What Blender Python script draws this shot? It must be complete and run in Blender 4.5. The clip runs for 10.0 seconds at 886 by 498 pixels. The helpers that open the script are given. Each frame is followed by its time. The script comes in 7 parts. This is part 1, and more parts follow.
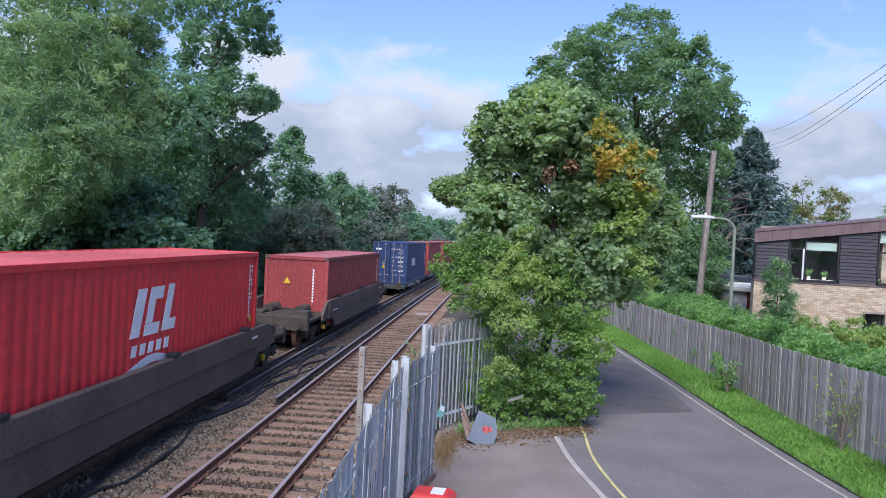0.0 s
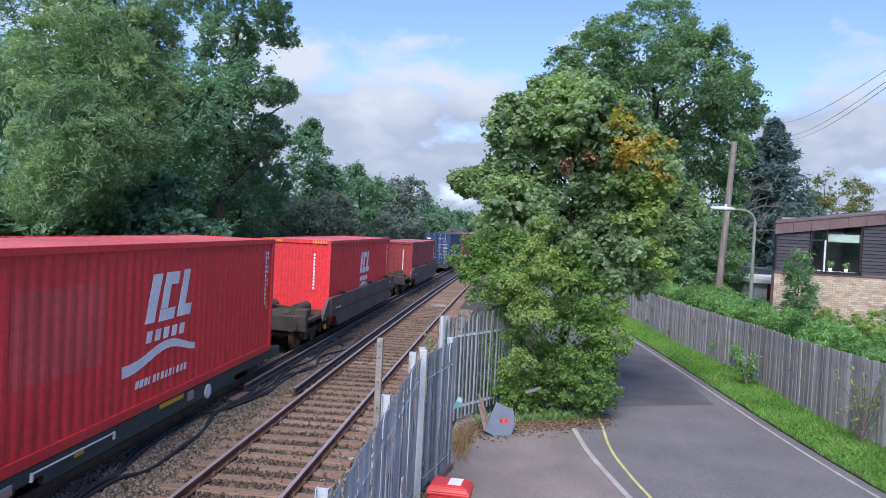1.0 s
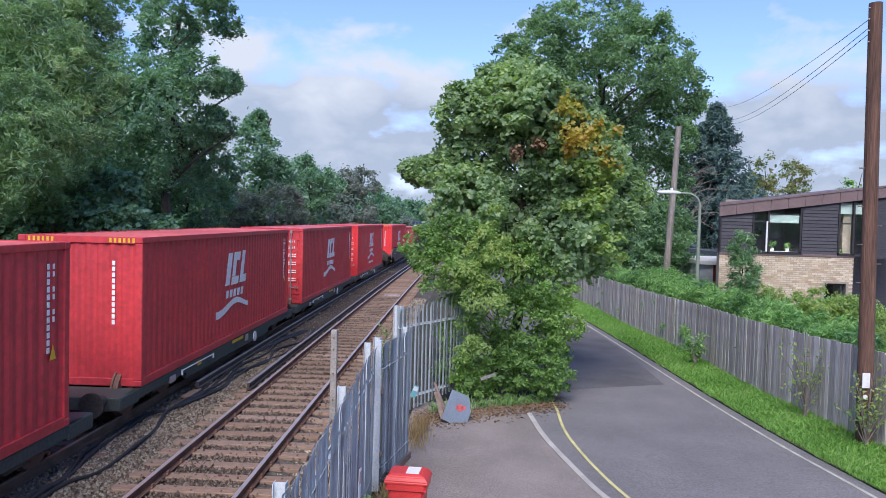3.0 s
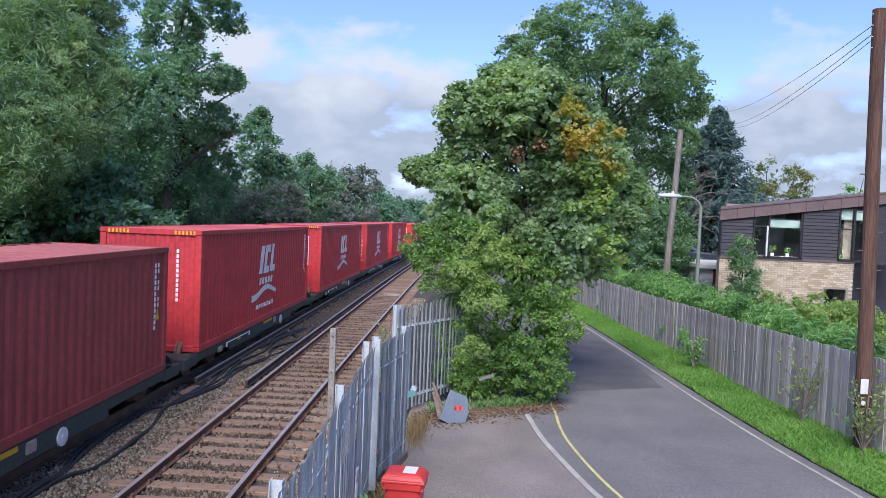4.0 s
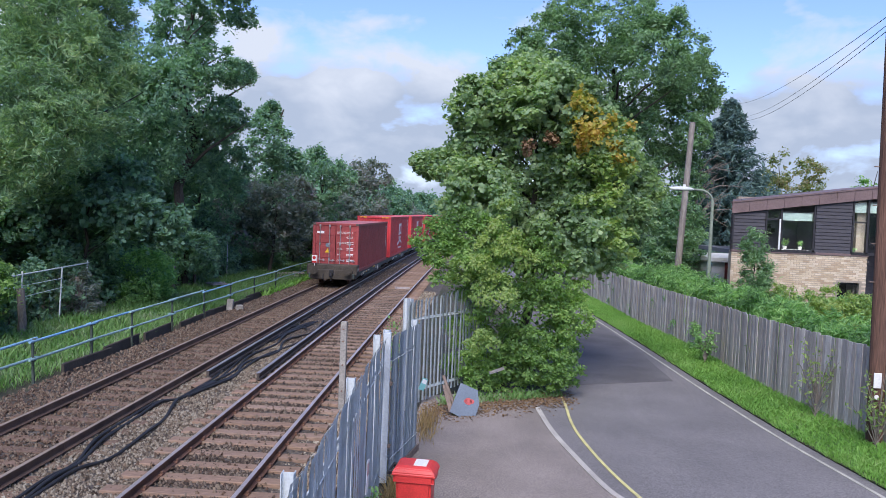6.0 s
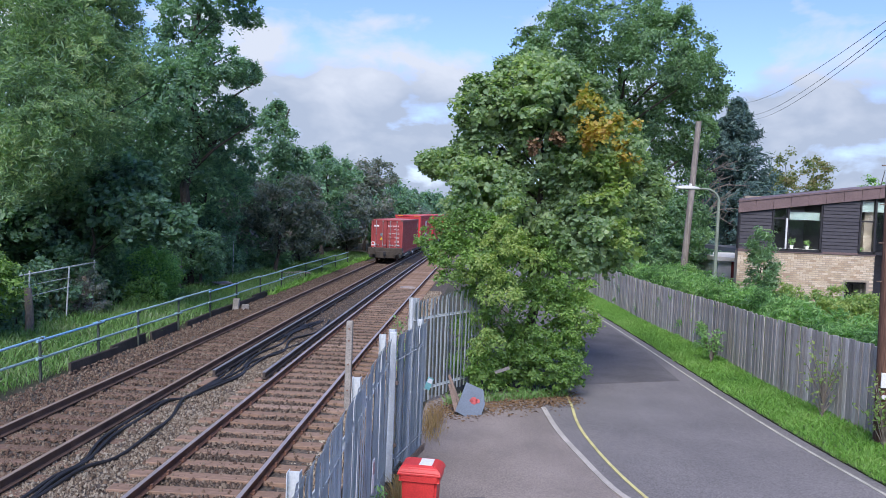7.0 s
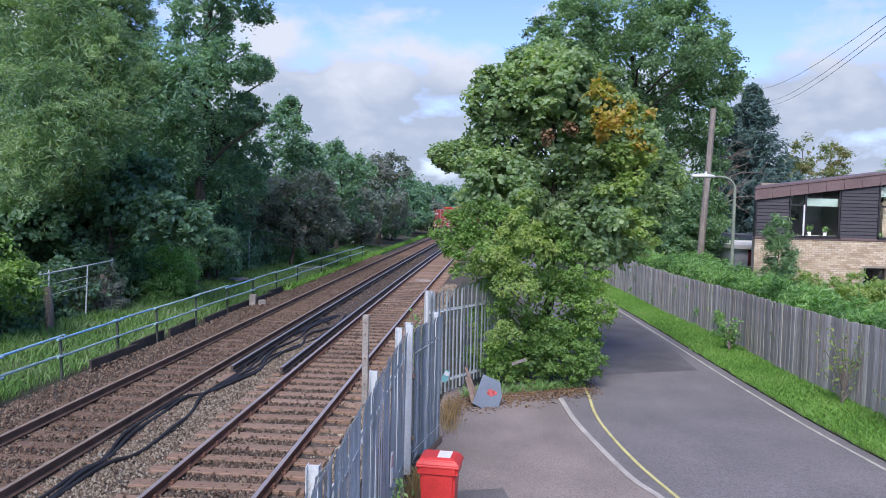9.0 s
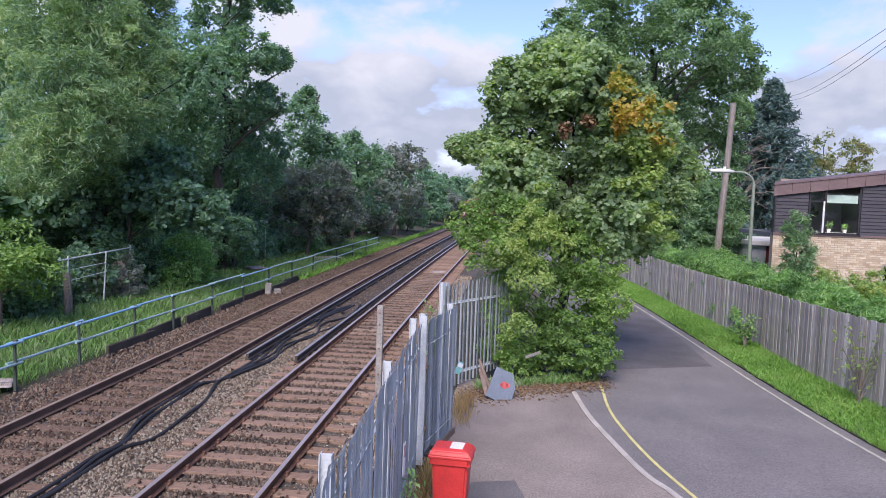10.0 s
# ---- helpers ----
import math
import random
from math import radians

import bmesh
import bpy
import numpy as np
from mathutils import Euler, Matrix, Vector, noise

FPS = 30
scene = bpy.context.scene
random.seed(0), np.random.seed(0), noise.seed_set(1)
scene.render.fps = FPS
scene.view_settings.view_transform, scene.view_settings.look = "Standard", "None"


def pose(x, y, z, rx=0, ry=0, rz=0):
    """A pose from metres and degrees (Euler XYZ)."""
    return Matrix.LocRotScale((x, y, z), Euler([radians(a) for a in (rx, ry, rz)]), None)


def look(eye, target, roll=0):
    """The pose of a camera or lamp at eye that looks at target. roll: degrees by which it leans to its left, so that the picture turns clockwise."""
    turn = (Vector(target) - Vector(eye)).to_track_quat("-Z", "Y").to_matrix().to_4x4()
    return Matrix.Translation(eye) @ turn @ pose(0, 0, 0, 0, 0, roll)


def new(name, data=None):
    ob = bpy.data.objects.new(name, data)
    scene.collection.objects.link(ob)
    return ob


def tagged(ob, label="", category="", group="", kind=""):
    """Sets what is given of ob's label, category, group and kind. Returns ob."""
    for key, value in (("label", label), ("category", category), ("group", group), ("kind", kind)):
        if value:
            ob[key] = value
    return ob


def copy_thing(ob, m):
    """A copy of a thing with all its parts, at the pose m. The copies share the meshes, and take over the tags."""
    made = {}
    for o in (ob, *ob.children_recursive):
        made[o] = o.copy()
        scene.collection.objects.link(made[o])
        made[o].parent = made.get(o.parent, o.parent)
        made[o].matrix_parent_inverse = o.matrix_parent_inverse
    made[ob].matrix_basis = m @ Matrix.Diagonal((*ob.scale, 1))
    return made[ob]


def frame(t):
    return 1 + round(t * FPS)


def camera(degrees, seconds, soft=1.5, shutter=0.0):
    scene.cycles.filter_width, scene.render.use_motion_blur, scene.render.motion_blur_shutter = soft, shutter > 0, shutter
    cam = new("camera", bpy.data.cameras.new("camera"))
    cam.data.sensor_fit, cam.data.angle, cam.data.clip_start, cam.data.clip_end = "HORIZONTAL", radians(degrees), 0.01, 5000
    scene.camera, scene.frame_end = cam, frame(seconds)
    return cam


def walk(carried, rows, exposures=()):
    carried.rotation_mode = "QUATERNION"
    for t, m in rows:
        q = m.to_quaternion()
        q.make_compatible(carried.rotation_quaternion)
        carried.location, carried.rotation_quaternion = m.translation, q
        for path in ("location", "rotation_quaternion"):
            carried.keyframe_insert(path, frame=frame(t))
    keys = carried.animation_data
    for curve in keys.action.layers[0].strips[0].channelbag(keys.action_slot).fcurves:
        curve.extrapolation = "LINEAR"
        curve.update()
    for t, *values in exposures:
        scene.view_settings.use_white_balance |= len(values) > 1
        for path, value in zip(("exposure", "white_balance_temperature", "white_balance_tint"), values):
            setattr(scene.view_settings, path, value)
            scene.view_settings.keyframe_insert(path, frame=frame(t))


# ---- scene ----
cam = camera(60.5, 10.0, soft=0.5)
EYE = 4.03
PATH = [
    (0, pose(0, 0, EYE, 89.12, 0, 3.46) @ pose(0, 0, 0, 0, 0, 2.83)),
    (0.5, pose(0, 0, EYE, 89.31, 0, 4.30) @ pose(0, 0, 0, 0, 0, 3.23)),
    (1, pose(0, 0, EYE, 88.42, 0, 4.75) @ pose(0, 0, 0, 0, 0, 2.82)),
    (1.5, pose(0, 0, EYE, 87.49, 0, 4.24) @ pose(0, 0, 0, 0, 0, 1.73)),
    (2, pose(0, 0, EYE, 87.40, 0, 2.65) @ pose(0, 0, 0, 0, 0, 0.74)),
    (2.5, pose(0, 0, EYE, 87.72, 0, 1.59) @ pose(0, 0, 0, 0, 0, 0.95)),
    (4, pose(0, 0, EYE, 87.74, 0, 1.14) @ pose(0, 0, 0, 0, 0, 2.34)),
    (4.5, pose(0, 0, EYE, 87.46, 0, 1.51) @ pose(0, 0, 0, 0, 0, 2.55)),
    (5, pose(0, 0, EYE, 87.30, 0, 1.72) @ pose(0, 0, 0, 0, 0, 2.49)),
    (5.5, pose(0, 0, EYE, 87.24, 0, 1.78) @ pose(0, 0, 0, 0, 0, 2.32)),
    (7, pose(0, 0, EYE, 87.15, 0, 2.33) @ pose(0, 0, 0, 0, 0, 2.24)),
    (7.5, pose(0, 0, EYE, 87.08, 0, 2.59) @ pose(0, 0, 0, 0, 0, 2.16)),
    (8, pose(0, 0, EYE, 87.02, 0, 2.83) @ pose(0, 0, 0, 0, 0, 2.12)),
    (8.5, pose(0, 0, EYE, 86.88, 0, 3.10) @ pose(0, 0, 0, 0, 0, 1.69)),
    (9, pose(0, 0, EYE, 86.57, 0, 3.42) @ pose(0, 0, 0, 0, 0, 1.24)),
    (9.5, pose(0, 0, EYE, 86.19, 0, 3.91) @ pose(0, 0, 0, 0, 0, 1.36)),
    (10, pose(0, 0, EYE, 85.91, 0, 4.56) @ pose(0, 0, 0, 0, 0, 2.00)),
]
walk(cam, PATH, exposures=((0.0, 0.31, 6450, 16), (8.6, 0.31, 6450, 16), (10.0, 0.41, 6850, 23)))

# ---------------------------------------------------------------- light
SUN_ELEV, SUN_AZ = 46.0, 188.0   # degrees; azimuth clockwise from +y


def make_world():
    w = bpy.data.worlds.new("sky")
    scene.world = w
    w.use_nodes = True
    nt = w.node_tree
    nt.nodes.clear()
    N, L = nt.nodes.new, nt.links.new
    out, bg = N("ShaderNodeOutputWorld"), N("ShaderNodeBackground")
    sky = N("ShaderNodeTexSky")
    sky.sky_type, sky.sun_disc = "NISHITA", False
    sky.sun_elevation, sky.sun_rotation = radians(SUN_ELEV), radians(SUN_AZ)
    sky.air_density, sky.dust_density, sky.ozone_density = 1.0, 0.3, 4.5
    geo = N("ShaderNodeNewGeometry")
    sep = N("ShaderNodeSeparateXYZ")
    L(geo.outputs["Position"], sep.inputs[0])
    # cumulus over a pale veil: noise on bearing and height
    turn = N("ShaderNodeMath"); turn.operation = "ARCTAN2"
    L(sep.outputs["X"], turn.inputs[0]); L(sep.outputs["Y"], turn.inputs[1])
    rise = N("ShaderNodeMath"); rise.operation = "MULTIPLY"; rise.inputs[1].default_value = 1.9
    L(sep.outputs["Z"], rise.inputs[0])
    com = N("ShaderNodeCombineXYZ")
    L(turn.outputs[0], com.inputs[0]); L(rise.outputs[0], com.inputs[1])
    com.inputs[2].default_value = CLOUD_SEED
    n1 = N("ShaderNodeTexNoise")
    n1.inputs["Scale"].default_value, n1.inputs["Detail"].default_value, n1.inputs["Roughness"].default_value = 8.0, 9.0, 0.50
    n1.inputs["Distortion"].default_value = 0.25
    L(com.outputs[0], n1.inputs["Vector"])
    # more cloud towards the horizon
    low = N("ShaderNodeMapRange")
    low.inputs["From Min"].default_value, low.inputs["From Max"].default_value = 0.15, 0.26
    low.inputs["To Min"].default_value, low.inputs["To Max"].default_value = 0.20, -0.15
    L(sep.outputs["Z"], low.inputs["Value"])
    s1 = N("ShaderNodeMath"); s1.operation = "ADD"
    L(n1.outputs["Fac"], s1.inputs[0]); L(low.outputs[0], s1.inputs[1])
    ramp = N("ShaderNodeValToRGB")
    ramp.color_ramp.elements[0].position, ramp.color_ramp.elements[1].position = 0.48, 0.64
    L(s1.outputs[0], ramp.inputs[0])
    # cloud colour: bright heads, greyer towards the foot
    shade = N("ShaderNodeValToRGB")
    e = shade.color_ramp.elements
    e[0].position, e[0].color = 0.15, (3.05, 3.45, 3.95, 1)
    e[1].position, e[1].color = 0.75, (1.95, 2.4, 3.05, 1)
    deep = N("ShaderNodeMapRange")
    deep.inputs["From Min"].default_value, deep.inputs["From Max"].default_value = 0.21, 0.13
    deep.inputs["To Min"].default_value, deep.inputs["To Max"].default_value = 0.05, 0.75
    L(sep.outputs["Z"], deep.inputs["Value"])
    puff = N("ShaderNodeMath"); puff.operation = "MULTIPLY_ADD"; puff.inputs[1].default_value, puff.inputs[2].default_value = -2.2, 1.1
    L(n1.outputs["Fac"], puff.inputs[0])
    s2 = N("ShaderNodeMath"); s2.operation = "ADD"
    L(deep.outputs[0], s2.inputs[0]); L(puff.outputs[0], s2.inputs[1]); L(s2.outputs[0], shade.inputs[0])
    mix = N("ShaderNodeMixRGB")
    blue = N("ShaderNodeMixRGB"); blue.blend_type = "MULTIPLY"; blue.inputs[0].default_value = 1; blue.inputs[2].default_value = (0.80, 0.81, 1.02, 1)
    L(sky.outputs[0], blue.inputs[1])
    L(ramp.outputs[0], mix.inputs[0]); L(blue.outputs[0], mix.inputs[1]); L(shade.outputs[0], mix.inputs[2])
    L(mix.outputs[0], bg.inputs["Color"])
    bg.inputs["Strength"].default_value = SKY
    L(bg.outputs[0], out.inputs[0])
    sd = bpy.data.lights.new("sun", "SUN")
    sd.energy, sd.angle, sd.color = SUN, radians(38), (1.0, 0.97, 0.93)
    el, az = radians(SUN_ELEV), radians(SUN_AZ)
    d = Vector((math.sin(az) * math.cos(el), math.cos(az) * math.cos(el), math.sin(el)))
    so = new("sun", sd)
    so.matrix_world = look(d * 100, (0, 0, 0))


CLOUD_SEED, SKY, SUN = 3.1, 0.19, 3.5
make_world()

# ---------------------------------------------------------------- materials


def mat(name, col, rough=0.7, metal=0.0, var=0.25, scale=3.0, fine=40.0, bump=0.2, col2=None, spec=0.5, dist=0.01, stretch=(1, 1, 1)):
    """Base colour that varies at two scales, with fine relief."""
    m = bpy.data.materials.new(name)
    m.use_nodes = True
    nt = m.node_tree
    N, L = nt.nodes.new, nt.links.new
    b = nt.nodes["Principled BSDF"]
    tc = N("ShaderNodeTexCoord")
    mp = N("ShaderNodeMapping"); mp.inputs["Scale"].default_value = stretch
    L(tc.outputs["Object"], mp.inputs[0])
    n1, n2 = N("ShaderNodeTexNoise"), N("ShaderNodeTexNoise")
    n1.inputs["Scale"].default_value, n1.inputs["Detail"].default_value = scale, 6
    n2.inputs["Scale"].default_value, n2.inputs["Detail"].default_value = fine, 4
    L(mp.outputs[0], n1.inputs["Vector"]); L(mp.outputs[0], n2.inputs["Vector"])
    c2 = col2 or tuple(v * (1 - var) for v in col)
    r = N("ShaderNodeValToRGB")
    r.color_ramp.elements[0].position, r.color_ramp.elements[1].position = 0.33, 0.67
    r.color_ramp.elements[0].color, r.color_ramp.elements[1].color = (*c2, 1), (*col, 1)
    L(n1.outputs["Fac"], r.inputs[0])
    mx = N("ShaderNodeMixRGB"); mx.blend_type = "MULTIPLY"; mx.inputs[0].default_value = 1
    r2 = N("ShaderNodeValToRGB")
    lo = 1 - var * 1.2
    r2.color_ramp.elements[0].position, r2.color_ramp.elements[1].position = 0.3, 0.7
    r2.color_ramp.elements[0].color, r2.color_ramp.elements[1].color = (lo, lo, lo, 1), (1.08, 1.08, 1.08, 1)
    L(n2.outputs["Fac"], r2.inputs[0])
    L(r.outputs[0], mx.inputs[1]); L(r2.outputs[0], mx.inputs[2])
    L(mx.outputs[0], b.inputs["Base Color"])
    b.inputs["Roughness"].default_value, b.inputs["Metallic"].default_value = rough, metal
    b.inputs["Specular IOR Level"].default_value = spec
    if bump:
        bp = N("ShaderNodeBump"); bp.inputs["Strength"].default_value, bp.inputs["Distance"].default_value = bump, dist
        L(n2.outputs["Fac"], bp.inputs["Height"]); L(bp.outputs[0], b.inputs["Normal"])
    return m


def rand_mat(name, cols, rough=0.8, per="object", fine=30.0, bump=0.3, var=0.3, stretch=(1, 1, 1), dist=0.01):
    """Like mat(), but each object (or each loose piece) takes its own colour from the row of colours."""
    m = mat(name, (1, 1, 1), rough=rough, var=var, fine=fine, bump=bump, stretch=stretch, dist=dist, col2=(0.85, 0.85, 0.85))
    nt = m.node_tree
    N, L = nt.nodes.new, nt.links.new
    b = nt.nodes["Principled BSDF"]
    src = b.inputs["Base Color"].links[0].from_socket
    rn = N("ShaderNodeObjectInfo").outputs["Random"] if per == "object" else N("ShaderNodeNewGeometry").outputs["Random Per Island"]
    r = N("ShaderNodeValToRGB")
    els = r.color_ramp.elements
    while len(els) < len(cols):
        els.new(0.5)
    for i, c in enumerate(cols):
        els[i].position, els[i].color = i / max(1, len(cols) - 1), (*c, 1)
    L(rn, r.inputs[0])
    mx = N("ShaderNodeMixRGB"); mx.blend_type = "MULTIPLY"; mx.inputs[0].default_value = 1
    L(src, mx.inputs[1]); L(r.outputs[0], mx.inputs[2]); L(mx.outputs[0], b.inputs["Base Color"])
    return m


def leaf_mat(name, cols, trans=0.45, rough=0.5):
    m = bpy.data.materials.new(name)
    m.use_nodes = True
    nt = m.node_tree
    N, L = nt.nodes.new, nt.links.new
    b, out = nt.nodes["Principled BSDF"], nt.nodes["Material Output"]
    rn = N("ShaderNodeNewGeometry").outputs["Random Per Island"]
    tc = N("ShaderNodeTexCoord")
    n1 = N("ShaderNodeTexNoise"); n1.inputs["Scale"].default_value = 0.55; n1.inputs["Detail"].default_value = 3
    L(tc.outputs["Object"], n1.inputs["Vector"])
    ma = N("ShaderNodeMath"); ma.operation = "MULTIPLY_ADD"; ma.inputs[1].default_value = 1.5; ma.inputs[2].default_value = -0.55
    L(n1.outputs["Fac"], ma.inputs[0])
    mb = N("ShaderNodeMath"); mb.operation = "MULTIPLY_ADD"; mb.inputs[1].default_value = 0.7
    L(rn, mb.inputs[0]); L(ma.outputs[0], mb.inputs[2])
    r = N("ShaderNodeValToRGB")
    els = r.color_ramp.elements
    while len(els) < len(cols):
        els.new(0.5)
    for i, c in enumerate(cols):
        els[i].position, els[i].color = i / max(1, len(cols) - 1), (*c, 1)
    L(mb.outputs[0], r.inputs[0])
    L(r.outputs[0], b.inputs["Base Color"])
    b.inputs["Roughness"].default_value = rough
    b.inputs["Specular IOR Level"].default_value = 0.4
    tr = N("ShaderNodeBsdfTranslucent")
    br = N("ShaderNodeMixRGB"); br.blend_type = "MULTIPLY"; br.inputs[0].default_value = 1; br.inputs[2].default_value = (1.5, 1.6, 0.7, 1)
    L(r.outputs[0], br.inputs[1]); L(br.outputs[0], tr.inputs["Color"])
    ms = N("ShaderNodeMixShader"); ms.inputs[0].default_value = trans
    L(b.outputs[0], ms.inputs[1]); L(tr.outputs[0], ms.inputs[2]); L(ms.outputs[0], out.inputs["Surface"])
    return m


M = {}
M["soil"] = mat("soil", (0.10, 0.085, 0.06), 0.95, var=0.5, scale=0.8, fine=25, bump=0.6, col2=(0.05, 0.06, 0.03), dist=0.03)
M["ballast_bed"] = mat("ballast_bed", (0.162, 0.139, 0.113), 0.95, var=0.65, scale=0.7, fine=22, bump=1.0, col2=(0.125, 0.102, 0.082), dist=0.05)
M["stone"] = rand_mat("stone", [(0.075, 0.053, 0.035), (0.190, 0.141, 0.098), (0.322, 0.262, 0.191), (0.493, 0.446, 0.345), (0.247, 0.165, 0.102)], 0.9, per="island", fine=30)
M["stone_grimy"] = rand_mat("stone_grimy", [(0.054, 0.038, 0.025), (0.136, 0.102, 0.070), (0.232, 0.189, 0.137), (0.355, 0.321, 0.248), (0.178, 0.119, 0.073)], 0.9, per="island", fine=30)
M["stone_brown"] = rand_mat("stone_brown", [(0.047, 0.030, 0.020), (0.115, 0.068, 0.045), (0.170, 0.116, 0.077), (0.244, 0.195, 0.140), (0.102, 0.059, 0.035)], 0.9, per="island", fine=30)
# dark stones: oil between the third rails, painted shade between the near sleepers
M["stone_oil_shade"] = rand_mat("stone_oil_shade", [(0.035, 0.025, 0.018), (0.075, 0.052, 0.038), (0.13, 0.09, 0.065), (0.26, 0.21, 0.16), (0.06, 0.042, 0.03)], 0.9, per="island", fine=30)
M["sleeper"] = rand_mat("sleeper", [(0.296, 0.190, 0.127), (0.361, 0.241, 0.169), (0.251, 0.161, 0.109), (0.404, 0.282, 0.206)], 0.85, fine=18, stretch=(0.35, 3, 3), var=0.4)
M["sleeper_dark"] = rand_mat("sleeper_dark", [(0.20, 0.125, 0.085), (0.25, 0.16, 0.11), (0.16, 0.10, 0.07)], 0.9, fine=18, stretch=(0.35, 3, 3), var=0.45)
M["rust"] = mat("rust", (0.27, 0.135, 0.085), 0.85, 0.0, var=0.4, scale=2.0, fine=60, bump=0.3, col2=(0.16, 0.085, 0.06))
M["rail_dark"] = mat("rail_dark", (0.23, 0.14, 0.095), 0.85, 0.0, var=0.4, scale=2.0, fine=60, bump=0.3)
M["rail_shine"] = mat("rail_shine", (0.50, 0.44, 0.42), 0.4, 0.4, var=0.15, scale=1.0, fine=30, bump=0.05)
M["rail_used"] = mat("rail_used", (0.36, 0.28, 0.22), 0.5, 0.1, var=0.25, scale=1.0, fine=30, bump=0.05)
M["cond"] = mat("cond", (0.10, 0.08, 0.068), 0.8, 0.0, var=0.4, scale=2.0, fine=50, bump=0.2)
M["cond_top"] = mat("cond_top", (0.34, 0.34, 0.36), 0.45, 0.3, var=0.2, scale=2, fine=40, bump=0.05)
M["cable"] = mat("cable", (0.028, 0.028, 0.03), 0.6, var=0.4, scale=4, fine=60, bump=0.2)
M["asphalt"] = mat("asphalt", (0.249, 0.232, 0.221), 0.9, var=0.42, scale=0.6, fine=42, bump=0.6, col2=(0.191, 0.179, 0.172), dist=0.008)
M["asphalt_patch"] = mat("asphalt_patch", (0.187, 0.175, 0.170), 0.9, var=0.4, scale=0.7, fine=42, bump=0.5, dist=0.006)
M["apron"] = mat("apron", (0.348, 0.296, 0.257), 0.92, var=0.45, scale=0.9, fine=38, bump=0.5, col2=(0.262, 0.224, 0.194), dist=0.008)
M["kerb"] = mat("kerb", (0.562, 0.522, 0.454), 0.9, var=0.3, scale=2, fine=60, bump=0.3)
M["white_line"] = mat("white_line", (0.595, 0.570, 0.468), 0.8, var=0.35, scale=3, fine=60, bump=0.2)
M["yellow_line"] = mat("yellow_line", (0.76, 0.69, 0.30), 0.8, var=0.3, scale=3, fine=60, bump=0.2)
M["galv"] = mat("galv", (0.58, 0.625, 0.63), 0.65, 0.0, var=0.16, scale=3.0, fine=35, bump=0.1, col2=(0.50, 0.545, 0.555))
M["galv_rust"] = mat("galv_rust", (0.30, 0.22, 0.17), 0.7, 0.3, var=0.4, scale=3.0, fine=35, bump=0.2)
M["concrete"] = mat("concrete", (0.42, 0.39, 0.34), 0.9, var=0.35, scale=3, fine=40, bump=0.4)
M["fence_wood"] = rand_mat("fence_wood", [(0.390, 0.364, 0.345), (0.650, 0.611, 0.572), (0.338, 0.312, 0.286), (0.780, 0.741, 0.689), (0.546, 0.481, 0.416), (0.442, 0.416, 0.390)], 0.9, fine=14, stretch=(6, 6, 0.35), var=0.42, bump=0.6)
M["pole_wood"] = mat("pole_wood", (0.36, 0.32, 0.27), 0.9, var=0.4, scale=2, fine=12, bump=0.4, stretch=(5, 5, 0.3))
M["pole_brown"] = mat("pole_brown", (0.20, 0.105, 0.07), 0.9, var=0.45, scale=2, fine=12, bump=0.5, stretch=(5, 5, 0.3))
M["bark"] = mat("bark", (0.12, 0.10, 0.08), 0.95, var=0.5, scale=3, fine=18, bump=0.8, stretch=(3, 3, 0.6), dist=0.03)
M["bark_pale"] = mat("bark_pale", (0.30, 0.26, 0.22), 0.95, var=0.4, scale=3, fine=18, bump=0.6, stretch=(3, 3, 0.6), dist=0.02)
M["lamp_green"] = mat("lamp_green", (0.27, 0.32, 0.24), 0.6, var=0.25, scale=2, fine=30, bump=0.1)
M["lamp_head"] = mat("lamp_head", (0.62, 0.64, 0.58), 0.5, var=0.15, scale=4, fine=30, bump=0.05)
M["red_bin"] = mat("red_bin", (0.72, 0.055, 0.050), 0.42, var=0.14, scale=4, fine=50, bump=0.05)
M["white"] = mat("white", (0.80, 0.80, 0.78), 0.6, var=0.12, scale=3, fine=40, bump=0.05)
M["black"] = mat("black", (0.025, 0.025, 0.027), 0.6, var=0.3, scale=5, fine=50, bump=0.1)
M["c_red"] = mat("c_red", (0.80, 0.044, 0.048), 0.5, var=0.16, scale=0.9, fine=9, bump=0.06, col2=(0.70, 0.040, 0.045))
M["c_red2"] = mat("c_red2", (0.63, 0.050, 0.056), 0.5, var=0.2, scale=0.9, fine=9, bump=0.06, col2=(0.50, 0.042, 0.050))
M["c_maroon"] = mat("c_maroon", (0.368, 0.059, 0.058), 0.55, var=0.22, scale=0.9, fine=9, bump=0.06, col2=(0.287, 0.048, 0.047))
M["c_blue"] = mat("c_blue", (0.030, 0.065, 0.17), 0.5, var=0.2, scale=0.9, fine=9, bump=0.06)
# roof reds paler than the walls: light from above put into the colour
M["c_roof_lit"] = mat("c_roof_lit", (0.759, 0.158, 0.152), 0.5, var=0.2, scale=0.5, fine=7, bump=0.06, col2=(0.575, 0.116, 0.116))
M["c_roof_m_lit"] = mat("c_roof_m_lit", (0.586, 0.187, 0.168), 0.55, var=0.25, scale=0.5, fine=7, bump=0.06, col2=(0.464, 0.132, 0.126))
M["logo"] = mat("logo", (0.88, 0.88, 0.88), 0.55, var=0.12, scale=2, fine=20, bump=0.03)
M["hazard"] = mat("hazard", (0.80, 0.50, 0.03), 0.5, var=0.15, scale=3, fine=30, bump=0.03)
M["steel_rod"] = mat("steel_rod", (0.55, 0.52, 0.52), 0.4, 0.7, var=0.2, scale=4, fine=40, bump=0.05)
